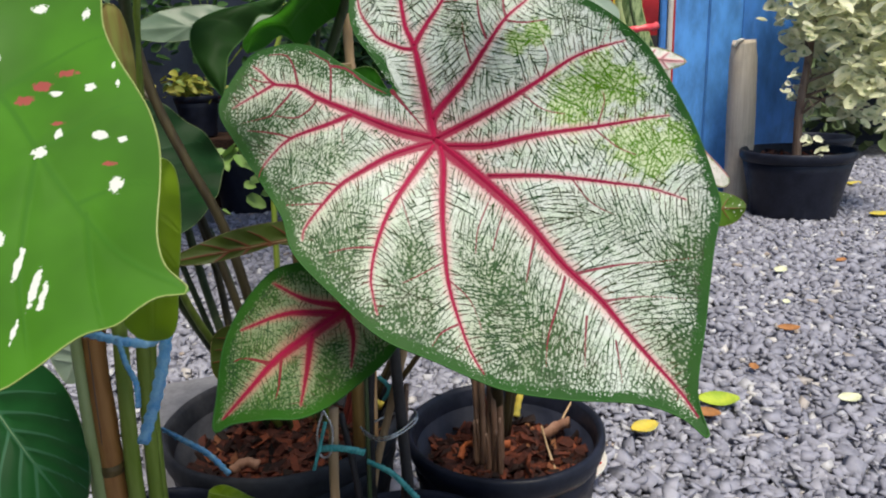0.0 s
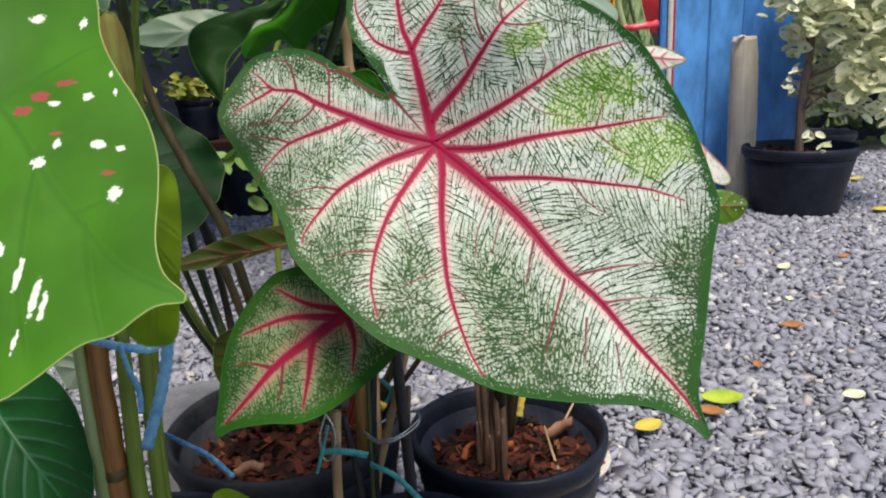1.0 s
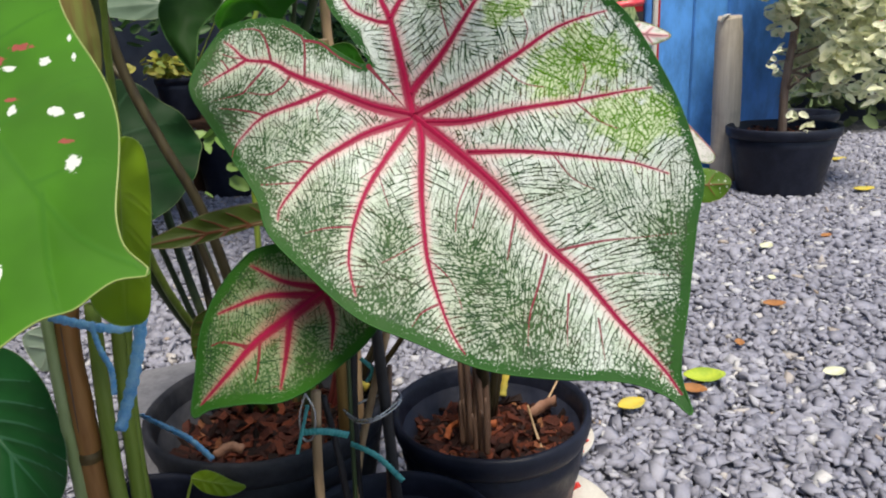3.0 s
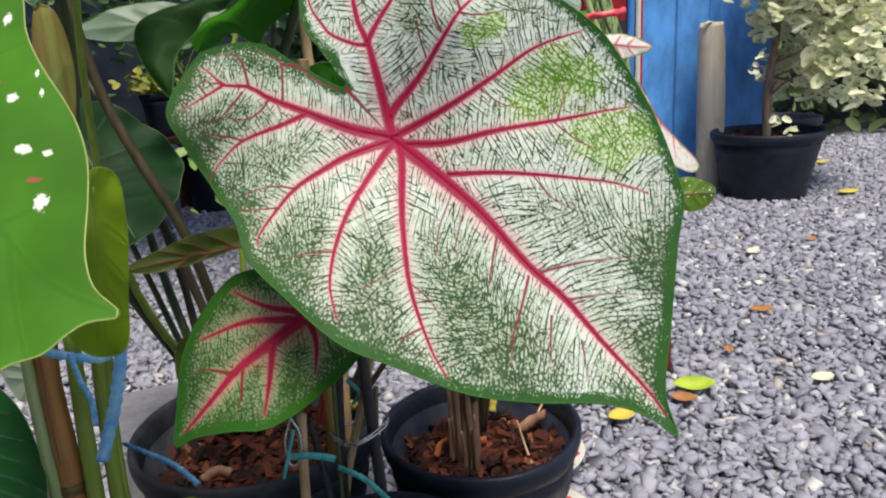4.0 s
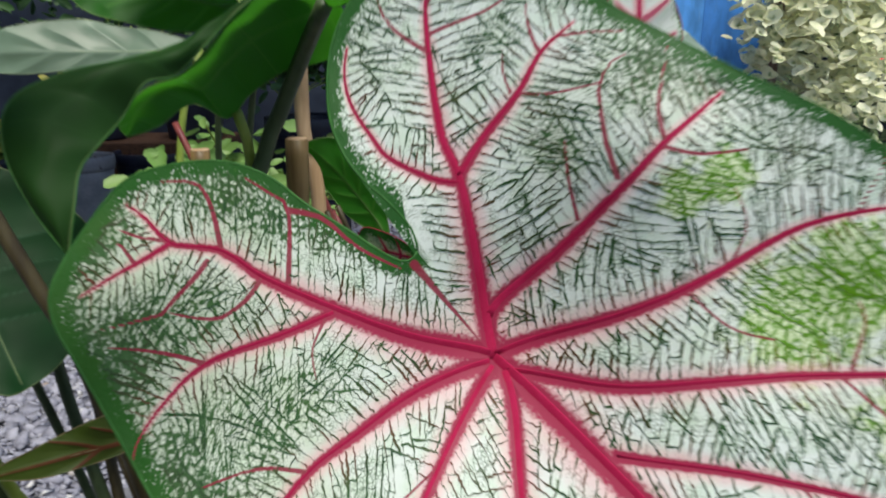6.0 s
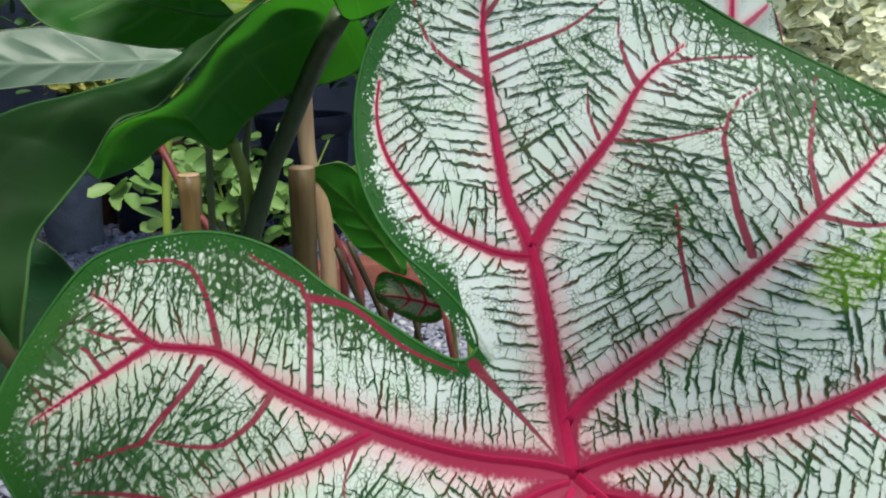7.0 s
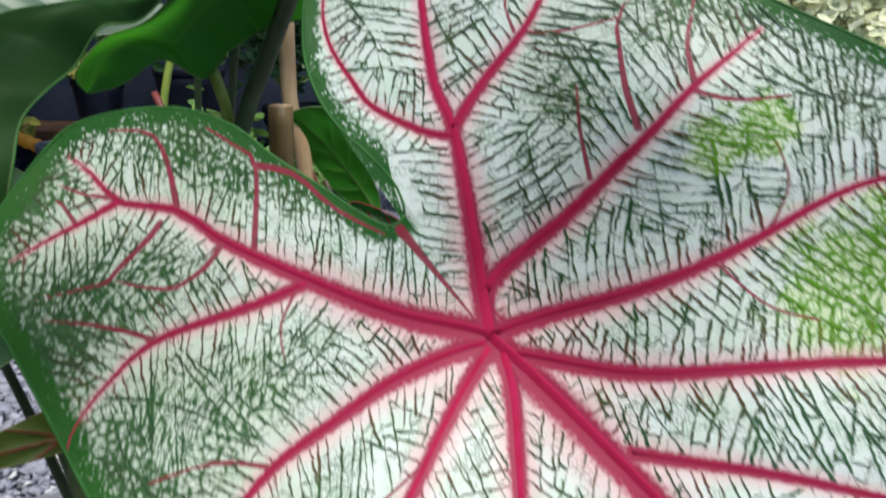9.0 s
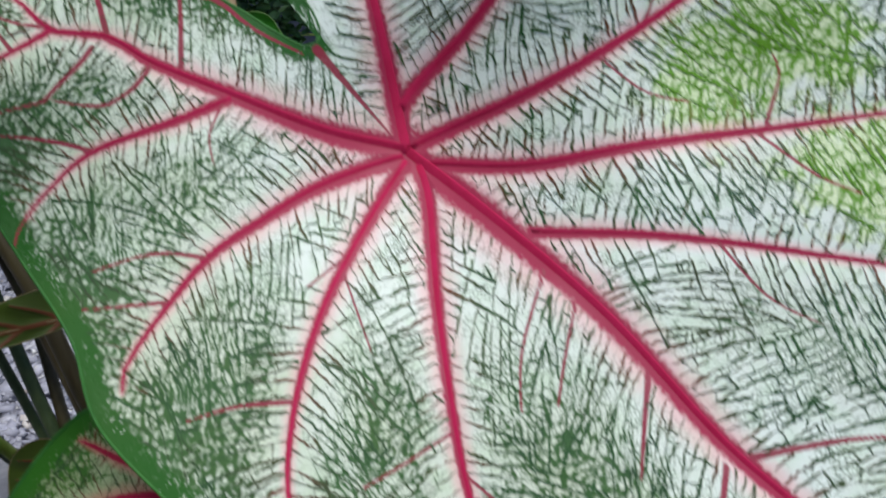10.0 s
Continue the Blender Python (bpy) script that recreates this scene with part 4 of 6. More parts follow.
board("wall_back", (-4.0, 3.2, -0.02), (0.72, 3.26, 2.4), M_TARP, "dark navy tarpaulin wall behind the plants", "wall")
# the next three are out of view, added to hold back sky light
board("unseen_side_screen", (-2.05, -0.70, -0.02), (-2.0, 3.2, 1.795), M_TARP, "unseen dark side screen added to block light from the left", "wall")
board("unseen_front_screen", (-2.0, -0.70, -0.02), (0.05, -0.66, 1.1), M_TARP, "unseen low dark screen added to block light on the near side", "wall")
board("unseen_shade_roof", (-2.05, 0.95, 1.8), (0.24, 1.95, 1.83), M_TARP, "unseen dark sheet added overhead to shade the background", "roof")


def stake():
    ob = thing("timber_stake", (0.945, 2.33, 0), "short weathered grey timber stake with a rounded top", "stake")
    part("stake_post", tube_mesh("stake_post", [(0.960, 2.33, -0.02), (0.952, 2.33, 0.28), (0.945, 2.33, 0.52), (0.944, 2.33, 0.535), (0.944, 2.33, 0.547)], [0.047, 0.046, 0.045, 0.045, 0.045, 0.044, 0.043, 0.034], 20, 60, 1.0, 0.03), M_GREYWOOD, ob)
    part("stake_chip", tube_mesh("stake_chip", [(0.906, 2.302, 0.525), (0.914, 2.298, 0.543), (0.932, 2.296, 0.548)], [0.004, 0.006, 0.003], 8, 10, 0.8, 0.3), M_WHITE, ob, "pale splintered top edge")


stake()


def banner():
    ob = thing("cloth_banner", (0.53, 2.40, 0.5), "red printed cloth banner with yellow lettering and dark foot", "banner")
    verts, faces = [], []
    nx, nz = 26, 30
    for i in range(nz):
        for j in range(nx):
            x, z = 0.36 + 0.325 * j / (nx - 1), 0.20 + 1.1 * i / (nz - 1)
            verts.append((x, 2.40 + 0.008 * math.sin(x * 40) + 0.004 * math.sin(z * 23 + x * 12), z))
    faces = [(i * nx + j, i * nx + j + 1, (i + 1) * nx + j + 1, (i + 1) * nx + j) for i in range(nz - 1) for j in range(nx - 1)]
    me = mesh_of("cloth", verts, faces)
    me.materials.append(M_BANNER)
    cloth = part("cloth", me, M_BANNER, ob)
    part("dark_band", box_mesh("dark_band", (0.365, 2.380, 0.22), (0.68, 2.385, 0.575)), M_BPRINT, ob, "black lower band")
    part("green_band", box_mesh("green_band", (0.40, 2.376, 0.592), (0.675, 2.380, 0.612)), M_GPRINT, ob, "thin green line")
    rng = random.Random(3)
    x = 0.41
    while x < 0.60:
        w = rng.uniform(0.012, 0.024)
        part("print_bar", box_mesh("print_bar", (x, 2.377, 0.665), (x + w, 2.380, 0.665 + rng.uniform(0.035, 0.05)), 0.001), M_YPRINT, ob, "yellow printed bar")
        x += w + 0.008
    for k in range(7):
        px, pz = rng.uniform(0.40, 0.66), rng.uniform(0.64, 0.78)
        part("print_dot", box_mesh("print_dot", (px, 2.377, pz), (px + 0.008, 2.380, pz + 0.008), 0.001), M_WHITE, ob, "small pale printed dot")


banner()


# ---- far tub with the variegated shrub ----
TUB = (1.070, 2.168)
pot_thing((TUB[0], TUB[1], -0.004), 0.168, 0.122, 0.212, M_POT, "wide black plastic tub standing on the gravel", "plant_tub", 0.006)
fill_pot(TUB, 0.15, 0.175, 120, "brown bark lumps in the tub", 7, 0.016)


def leaf_cloud(name, centres, size, rng, cup=0.35):
    """Many small cupped oval leaves in one mesh; the attribute rim grows to their edges."""
    base, rim = [(0, 0, 0)], [0.0]
    for j in range(8):
        q = 2 * math.pi * j / 8
        base.append((0.5 * math.cos(q), 0.31 * math.sin(q) * (1 - 0.25 * math.cos(q)), cup * (0.25 + 0.35 * abs(math.sin(q)))))
        rim.append(1.0)
    base, rim = np.array(base), np.array(rim)
    verts, faces, vals = [], [], []
    for i, c in enumerate(centres):
        rot = np.array(Euler((rng.uniform(-0.2, 1.5), rng.uniform(-0.8, 0.8), rng.uniform(-1.2, 1.2))).to_matrix())
        verts.append((base * size * rng.uniform(0.6, 1.25)) @ rot.T + c)
        vals.append(rim)
        faces += [(9 * i, 9 * i + 1 + j, 9 * i + 1 + (j + 1) % 8) for j in range(8)]
    me = mesh_of(name, np.vstack(verts), faces)
    a = me.attributes.new("rim", 'FLOAT', 'POINT')
    a.data.foreach_set("value", np.concatenate(vals).astype(np.float32))
    return me


def shrub():
    rng = np.random.default_rng(11)
    ob = thing("variegated_shrub", (TUB[0], TUB[1], 0.17), "small shrub with cream-edged grey-green leaves in the black tub", "shrub")
    part("trunk", tube_mesh("trunk", [(1.07, 2.17, 0.165), (1.065, 2.17, 0.33), (1.085, 2.18, 0.52), (1.09, 2.19, 0.85)], [0.014, 0.012, 0.010, 0.005], 9, 26, 1, 0.15), M_TRUNK, ob)
    tips = []
    for k in range(34):
        z0 = rng.uniform(0.30, 0.85)
        q = rng.uniform(-1.9, 1.7)
        reach = rng.uniform(0.10, 0.33) * (0.55 + 0.75 * max(0, math.cos(q - 0.1)))
        end = np.array([1.075 + reach * math.cos(q), 2.18 + 0.7 * reach * math.sin(q), z0 + rng.uniform(-0.10, 0.12)])
        start = np.array([1.072, 2.175, z0])
        midp = (start + end) / 2 + (0, 0, rng.uniform(0.0, 0.05))
        part("limb", tube_mesh("limb", [start, midp, end], [0.005, 0.003, 0.0015], 6, 10), M_TRUNK, ob)
        tips += [start + (end - start) * f + rng.normal(0, 0.022, 3) for f in np.linspace(0.35, 1.05, 9)]
        tips += [end + rng.normal(0, 0.034, 3) for _ in range(21)]
    for c, s, m in (((1.235, 2.12, 0.60), (0.085, 0.09, 0.15), 420), ((1.30, 2.2, 0.42), (0.07, 0.08, 0.075), 170), ((1.25, 2.15, 0.85), (0.12, 0.1, 0.12), 260), ((1.02, 2.1, 0.70), (0.06, 0.05, 0.07), 130), ((0.945, 2.08, 0.645), (0.022, 0.03, 0.025), 26), ((1.02, 2.08, 0.565), (0.035, 0.03, 0.022), 40), ((1.10, 2.08, 0.56), (0.03, 0.04, 0.05), 60), ((1.22, 2.06, 0.48), (0.07, 0.06, 0.07), 160), ((1.32, 2.10, 0.55), (0.06, 0.06, 0.12), 220), ((1.14, 2.06, 0.74), (0.06, 0.05, 0.08), 130)):
        tips += list(rng.normal(c, s, (m * 3 // 5, 3)))
    tips = [t for t in tips if t[2] > 0.27 and (t[0] > 1.115 or t[2] > 0.50 + 0.04 * math.sin(60 * t[0]))]
    part("crown", leaf_cloud("crown", tips, 0.048, rng), M_VAR, ob, "cream and green leaf crown")
    low = [np.array((1.035, 2.06, 0.245)) + rng.normal(0, 0.012, 3) for _ in range(5)] + [np.array((0.975, 2.06, 0.40)) + rng.normal(0, 0.015, 3) for _ in range(6)] + [np.array((1.065, 2.02, 0.215)) + rng.normal(0, 0.010, 3) for _ in range(4)]
    for group in (low[:5], low[5:11], low[11:]):
        part("low_sprig", leaf_cloud("low_sprig", group, 0.034, rng), M_VAR, ob)
    part("low_twig", tube_mesh("low_twig", [(1.068, 2.17, 0.40), (1.02, 2.1, 0.405), (0.975, 2.06, 0.40)], [0.002, 0.001], 5, 8), M_TRUNK, ob)


shrub()


def hedge():
    rng = np.random.default_rng(21)
    ob = thing("dark_hedge", (2.2, 3.6, 0), "dark green hedge with a few red flowers", "hedge", kind="stuff")
    pts = np.stack([rng.uniform(1.15, 3.6, 2600), 3.5 + rng.normal(0, 0.16, 2600), rng.uniform(0.0, 1.7, 2600)], 1)
    me = leaf_cloud("foliage", pts, 0.085, rng)
    part("foliage", me, M_ROUND, ob)
    part("flowers", leaf_cloud("flowers", [np.array((2.1, 3.3, 0.55)) + rng.normal(0, 0.035, 3) for _ in range(14)], 0.05, rng), M_REDTIE, ob, "red flowers")
    back = board("wall_far", (0.98, 3.9, -0.02), (6.0, 3.95, 2.2), M_TARP, "dark wall behind the hedge", "wall")
    pot_thing((1.33, 2.62, -0.004), 0.15, 0.11, 0.20, M_POT, "black plastic pot in the shade behind the shrub")


hedge()

# ---- near pots ----
POT_A, POT_B, POT_C, POT_D = (0.044, 0.600), (-0.172, 0.605), (-0.042, 0.432), (-0.236, 0.420)
pot_thing((*POT_A, 0.0), 0.097, 0.070, 0.152, M_POT, "black plastic pot of bark holding the lace caladium", ribs=1)
pot_thing((*POT_B, 0.0), 0.116, 0.085, 0.168, M_DUSTPOT, "dusty black plastic pot of bark behind the green stems", ribs=1)
pot_thing((*POT_C, 0.0), 0.086, 0.064, 0.140, M_POT, "black ribbed plastic pot holding thin canes", ribs=1)
pot_thing((*POT_D, 0.0), 0.082, 0.060, 0.158, M_POT, "black plastic pot holding the spotted caladium", ribs=1)
fill_pot(POT_A, 0.080, 0.108, 560, "red-brown bark chips filling the pot", 1)
fill_pot(POT_B, 0.096, 0.118, 680, "red-brown bark chips filling the pot", 2)
fill_pot(POT_C, 0.070, 0.100, 380, "red-brown bark chips filling the pot", 3)
fill_pot(POT_D, 0.066, 0.118, 320, "red-brown bark chips filling the pot", 4)


def saucer(at, r, label):
    ob = thing("enamel_saucer", at, label, "saucer", "saucers under the pots")
    part("dish", lathe_mesh("dish", at, [(r * 0.3, 0), (r * 0.6, 0.0), (r * 0.97, 0.028), (r, 0.033), (r * 0.98, 0.034), (r * 0.6, 0.006), (r * 0.2, 0.005)], 48), M_WHITE, ob)
    for k in range(14):
        q = 2 * math.pi * k / 14 + 0.2
        pts = [(at[0] + r * f * math.cos(q + d), at[1] + r * f * math.sin(q + d), at[2] + 0.0075 + 0.072 * (f - 0.6)) for f, d in ((0.66, 0), (0.78, 0.12), (0.90, 0.02))]
        part("red_mark", ribbon_mesh("red_mark", pts, 0.012, 10, 0, 0.001), M_RED, ob, "red glazed mark")


saucer((0.075, 0.585, 0.001), 0.092, "white enamel saucer with red marks under the pot")
saucer((0.112, 0.735, 0.001), 0.062, "white enamel saucer with red marks on the gravel")


# ---- the lace caladium ----
def main_height(u, v):
    """Depth of the big leaf behind the upright plane, with the funnel at the stalk."""
    x = u - 0.006
    d = 0.391 - 0.176 * x + 0.511 * v - 0.95 * x * x - 0.788 * x * v - 1.185 * v * v
    d = d + 0.021 * np.exp(-(u * u + v * v) / 0.036 ** 2) - 0.012 * np.exp(-((u - 0.042) ** 2 + (v - 0.069) ** 2) / 0.026 ** 2)
    d = d + 0.006 * np.exp(-((u - 0.080) ** 2 + (v - 0.021) ** 2) / 0.022 ** 2)
    return d + 0.0012 * np.sin(u * 60 + 1) * np.sin(v * 48)


class MainSurface:
    normal = np.array([0.16, 0.90, -0.40])

    def __call__(self, q):
        return np.stack([q[:, 0] - 0.006, main_height(q[:, 0], q[:, 1]), q[:, 1] + 0.448], 1)


def mm(text):
    """Places in millimetres, written as pairs."""
    return [tuple(float(c) / 1000 for c in w.split(",")) for w in text.split()]


def lace_caladium():
    plant = thing("lace_caladium", (*POT_A, 0.125), "caladium with big white leaves laced green and red-veined", "caladium plant")
    outline = mm("-23,34 -25,41 -31,48 -40,56 -46,65 -49,76 -48,92 -42,106 -30,117 -9,121 15,116 37,102 62,88 90,74 113,54 125,34 136,8 143,-20 144,-32 139,-50 131,-85 124,-112 126,-128 116,-122 98,-118 63,-118 30,-115 -4,-104 -30,-94 -55,-76 -79,-55 -87,-36 -100,-18 -118,6 -127,20 -126,31 -114,50 -104,57 -84,60 -68,56 -56,48 -44,41 -35,35 -27,31")
    veins = []

    def vein(text, a, b, major=1.0):
        veins.append((mm(text), a * (1.2 if major else 1.0) / 1000, b * (0.75 if major else 1.0) / 1000, major))

    vein("0,0 -4,24 -10,55 -15,67 -18,88 -19,106 -17,115", 3.6, 0.6)
    vein("-10,56 -3,67 7,80 14,92 23,100", 1.9, 0.4)
    vein("-10,54 -18,55 -31,61 -36,67 -42,76 -44,85 -43,93", 1.3, 0.4)
    vein("-1,12 3,18 18,34 31,52 42,67 53,76 60,81", 2.9, 0.5)
    vein("1,1 29,15 58,32 79,45 93,50 106,53", 2.8, 0.5)
    vein("4,-3 30,-2 57,4 88,8 111,12 125,14", 2.6, 0.5)
    vein("31,-18 55,-17 75,-18 96,-20 113,-22 129,-27", 1.6, 0.5)
    vein("0,0 26,-19 47,-37 68,-61 84,-75 100,-94 116,-111 123,-121", 4.6, 0.7)
    vein("3,-3 5,-12 4,-34 5,-56 7,-72 12,-88 18,-102 24,-110", 2.7, 0.5)
    vein("0,-2 -16,-21 -26,-35 -33,-51 -36,-67 -34,-77 -32,-84", 2.5, 0.5)
    vein("-1,-1 -26,-7 -42,-14 -55,-21 -65,-31 -74,-42 -75,-48", 2.9, 0.5)
    vein("-1,1 -22,7 -48,19 -69,28 -81,35 -96,37 -102,43 -109,48", 4.0, 0.5)
    vein("-48,18 -62,13 -84,6 -95,-3 -101,-11 -102,-16", 1.7, 0.4)
    vein("-96,37 -105,32 -111,29 -120,24", 1.0, 0.4)
    for text, a in (("74,-64 96,-59 112,-57 131,-54", 0.7), ("86,-76 106,-73 124,-73", 0.6), ("54,-48 51,-58 48,-69", 0.8), ("68,-66 63,-79 57,-93 55,-106", 0.7), ("77,-83 75,-95 74,-105", 0.55), ("90,-93 91,-110", 0.45),
                    ("-81,35 -83,44 -86,51 -90,54 -99,54", 0.9), ("-61,27 -61,46 -67,51 -74,55", 0.8), ("-61,46 -51,44 -41,36 -28,29", 0.8), ("-24,30 -13,16 -4,5", 1.2), ("32,58 29,67 28,76 28,82 31,88 36,91", 0.8), ("43,69 42,77 45,87 47,93", 0.7), ("43,67 52,65 66,66", 0.6),
                    ("-19,92 -26,96 -31,101 -34,108 -34,112", 0.8), ("-18,107 -15,111 -11,115", 0.7), ("-18,97 -10,100 0,104 8,110", 0.6), ("13,92 11,97 10,103 11,109", 0.6), ("5,80 3,86 3,92", 0.45), ("23,45 20,57 19,67", 0.55), ("18,96 27,97 36,97", 0.4), ("7,80 16,80 28,83", 0.4),
                    ("91,10 95,21 94,27", 0.5), ("62,34 66,46 62,56", 0.45), ("50,28 62,18 74,15", 0.35), ("88,8 99,-2 108,-6", 0.45), ("75,-18 84,-30 96,-36", 0.4), ("93,50 98,60 100,66", 0.4),
                    ("-33,-53 -48,-53 -60,-55", 0.55), ("11,-89 2,-93 -3,-99", 0.6), ("-55,-21 -68,-19 -83,-22", 0.55), ("-65,-30 -77,-30 -85,-30", 0.5), ("-84,6 -96,9 -111,11", 0.6), ("-50,17 -54,9 -53,1", 0.4), ("-98,38 -105,39 -112,42", 0.6), ("-106,32 -110,37 -115,39", 0.6), ("-85,32 -88,28 -94,22 -96,19 -104,17 -115,15", 0.8), ("-69,28 -72,23 -77,19 -82,17 -91,18 -95,19", 0.8),
                    ("5,-60 -8,-66 -18,-70", 0.35), ("6,-68 18,-78 24,-92", 0.35), ("33,-26 24,-44 22,-56", 0.4), ("40,-31 34,-46 31,-55", 0.45), ("-16,-22 -30,-30", 0.35), ("-20,-28 -14,-44", 0.3)):
        vein(text, a * 0.95, 0.24, 0.0)
    vein("0,0 0.4,-0.4 0.8,-0.8", 7.5, 7.5)
    surf = MainSurface()
    # sunlit patches of the blade, put into its colour as lime marks
    sun_patches = ((0.080, 0.023, 0.020), (0.100, 0.030, 0.017), (0.112, -0.002, 0.020), (0.049, 0.054, 0.009), (0.124, -0.002, 0.014), (0.060, 0.058, 0.009), (0.092, 0.040, 0.012))
    # dense: closer green net, with shade painted in on the left lobe
    me, rim = blade_mesh("leaf", outline, (0, 0), surf, veins, 860, 220, lime=sun_patches, dense=((-0.092, 0.012, 0.040), (-0.072, -0.042, 0.034), (-0.080, 0.040, 0.018), (-0.020, -0.085, 0.034), (0.050, -0.095, 0.026), (-0.062, -0.008, 0.022), (-0.050, -0.055, 0.026), (-0.100, 0.012, 0.030), (-0.012, -0.062, 0.016), (0.030, -0.072, 0.022), (0.022, -0.095, 0.02), (0.018, 0.064, 0.008), (-0.030, -0.085, 0.02), (-0.120, 0.024, 0.018), (-0.117, 0.040, 0.013), (-0.112, 0.004, 0.015), (-0.090, -0.030, 0.013), (-0.104, -0.004, 0.016), (0.128, -0.055, 0.018), (0.118, -0.10, 0.02), (0.002, 0.095, 0.010, 0.5), (0.014, 0.082, 0.012, 0.55), (0.028, 0.084, 0.013, 0.5), (0.040, 0.084, 0.012, 0.6), (0.052, 0.080, 0.010, 0.6), (0.075, -0.040, 0.014, 0.4), (0.100, -0.040, 0.014, 0.5), (0.085, 0.000, 0.010, 0.4), (0.108, -0.075, 0.014, 0.45), (-0.050, -0.006, 0.014, 0.7), (0.045, -0.072, 0.012, 0.8)))
    leaf = part("leaf", me, M_MAIN, plant, "broad white leaf with crimson veins and green margin")
    tagged(part("lace", lace_mesh("lace", veins, rim, surf, 6, lime=sun_patches), M_LACE, leaf, "fine dark green veinlets lacing the white blade"), kind="stuff")
    part("leaf_margin", tube_mesh("leaf_margin", surf(np.vstack([rim[::2], rim[:1]])), [0.00045], 6, 430), M_MARGIN, leaf)
    for pts, a, b, major in veins:
        if major > 0 and len(pts) > 3 or major > 0 and a < 0.007:
            line = surf(spline(pts, 30))
            part("vein", tube_mesh("vein", line + surf.normal * 0.00040, [a * 0.42, b * 0.44], 10, 34, 0.10), M_VEIN, leaf, "crimson vein")
    c = surf(np.zeros((1, 2)))[0]
    part("petiole", tube_mesh("petiole", [c + (0, 0.0055, -0.002), c + (0.004, 0.03, -0.012), (0.015, 0.50, 0.36), (0.035, 0.575, 0.22), (0.040, 0.640, 0.11)], [0.0035, 0.004, 0.005, 0.006, 0.007], 10, 40), M_BROWNSTEM, plant)

    # the younger leaf below
    nrm = np.array([0.2, 1, -0.45])

    def lower(u, v):
        return np.array((-0.068 + u, 0.40 - 0.2 * u + 0.45 * v, 0.344 + v))

    class Lower:
        normal = nrm / np.linalg.norm(nrm)

        def __call__(self, q):
            u, v = q[:, 0], q[:, 1]
            return np.stack([-0.068 + u, 0.398 - 0.2 * u + 0.45 * v - 0.9 * u * u - 0.6 * v * v + 0.008 * np.exp(-(u * u + v * v) / 0.018 ** 2), 0.344 + v], 1)

    out2 = mm("-4,22 -18,30 -40,27 -51,20 -63,7 -72,-7 -78,-24 -80,-47 -81,-66 -69,-62 -46,-59 -27,-58 -9,-51 9,-39 31,-21 44,2 40,24 22,30 6,24")
    v2 = [(mm("0,0 -39,-24 -60,-44 -76,-60"), 0.0052, 0.0006, 1.0), (mm("-20,-12 -22,-30 -26,-51"), 0.0033, 0.0005, 1.0), (mm("-3,-2 -34,0 -66,-10"), 0.0033, 0.0005, 1.0), (mm("0,2 -24,8 -46,18"), 0.0029, 0.0005, 1.0), (mm("2,-2 7,-14 6,-29"), 0.0031, 0.0005, 1.0), (mm("2,0 20,-6 34,-10"), 0.0016, 0.0005, 1.0), (mm("1,2 14,12 26,22"), 0.0016, 0.0005, 1.0), (mm("-45,-29 -62,-26 -70,-28"), 0.0012, 0.0003, 0.0), (mm("-39,-24 -40,-40 -42,-48"), 0.0012, 0.0003, 0.0)]
    s2 = Lower()
    me, rim = blade_mesh("leaf", out2, (0, 0), s2, v2, 260, 70, dense=((-0.02, -0.02, 0.055), (-0.05, -0.045, 0.035), (-0.045, 0.0, 0.04)))
    leaf = part("leaf", me, M_SMALL, plant, "smaller green-edged leaf with broad crimson veins")
    tagged(part("lace", lace_mesh("lace", v2, rim, s2, 9, 0.0028, margin=0.005, wide=0.9), M_LACE, leaf, "fine dark green veinlets"), kind="stuff")
    part("leaf_margin", tube_mesh("leaf_margin", s2(np.vstack([rim[::2], rim[:1]])), [0.0006], 6, 140), M_MARGIN, leaf)
    for pts, a, b, major in v2:
        if major > 0:
            part("vein", tube_mesh("vein", s2(spline(pts, 20)) + s2.normal * 0.0007, [a * 0.45, b * 0.45], 8, 24, 0.25), M_VEIN, leaf, "crimson vein")
    part("petiole", tube_mesh("petiole", [(-0.068, 0.407, 0.344), (-0.05, 0.46, 0.345), (-0.005, 0.60, 0.27), (0.034, 0.640, 0.11)], [0.003, 0.0035, 0.004, 0.005], 9, 24), M_BROWNSTEM, plant)

    # a leaf seen along its edge, one behind the notch, and the pale ones above
    free_leaf(plant, [(-0.226, 0.513, 0.351), (-0.205, 0.520, 0.361), (-0.181, 0.530, 0.3693), (-0.158, 0.540, 0.3725), (-0.134, 0.550, 0.373), (-0.112, 0.550, 0.371), (-0.112, 0.540, 0.352), (-0.137, 0.545, 0.3555), (-0.160, 0.535, 0.352), (-0.184, 0.525, 0.3475), (-0.207, 0.515, 0.347)], (-0.112, 0.546, 0.362), (-0.226, 0.513, 0.350), M_OLIVE, chan=0.1, pairs=5, label="narrow folded olive leaf with red veins")
    part("petiole", tube_mesh("petiole", [(-0.112, 0.547, 0.361), (-0.06, 0.575, 0.35), (0.0, 0.62, 0.26), (0.035, 0.640, 0.11)], [0.0025, 0.004], 8, 22), M_BROWNSTEM, plant)
    free_leaf(plant, [(-0.050, 0.555, 0.456), (-0.034, 0.55, 0.452), (-0.022, 0.55, 0.441), (-0.028, 0.56, 0.430), (-0.044, 0.565, 0.434), (-0.053, 0.56, 0.444)], (-0.024, 0.55, 0.440), (-0.053, 0.56, 0.446), M_SMALL, pairs=3, width=0.0008, n_round=80, n_out=20, label="small speckled young leaf")
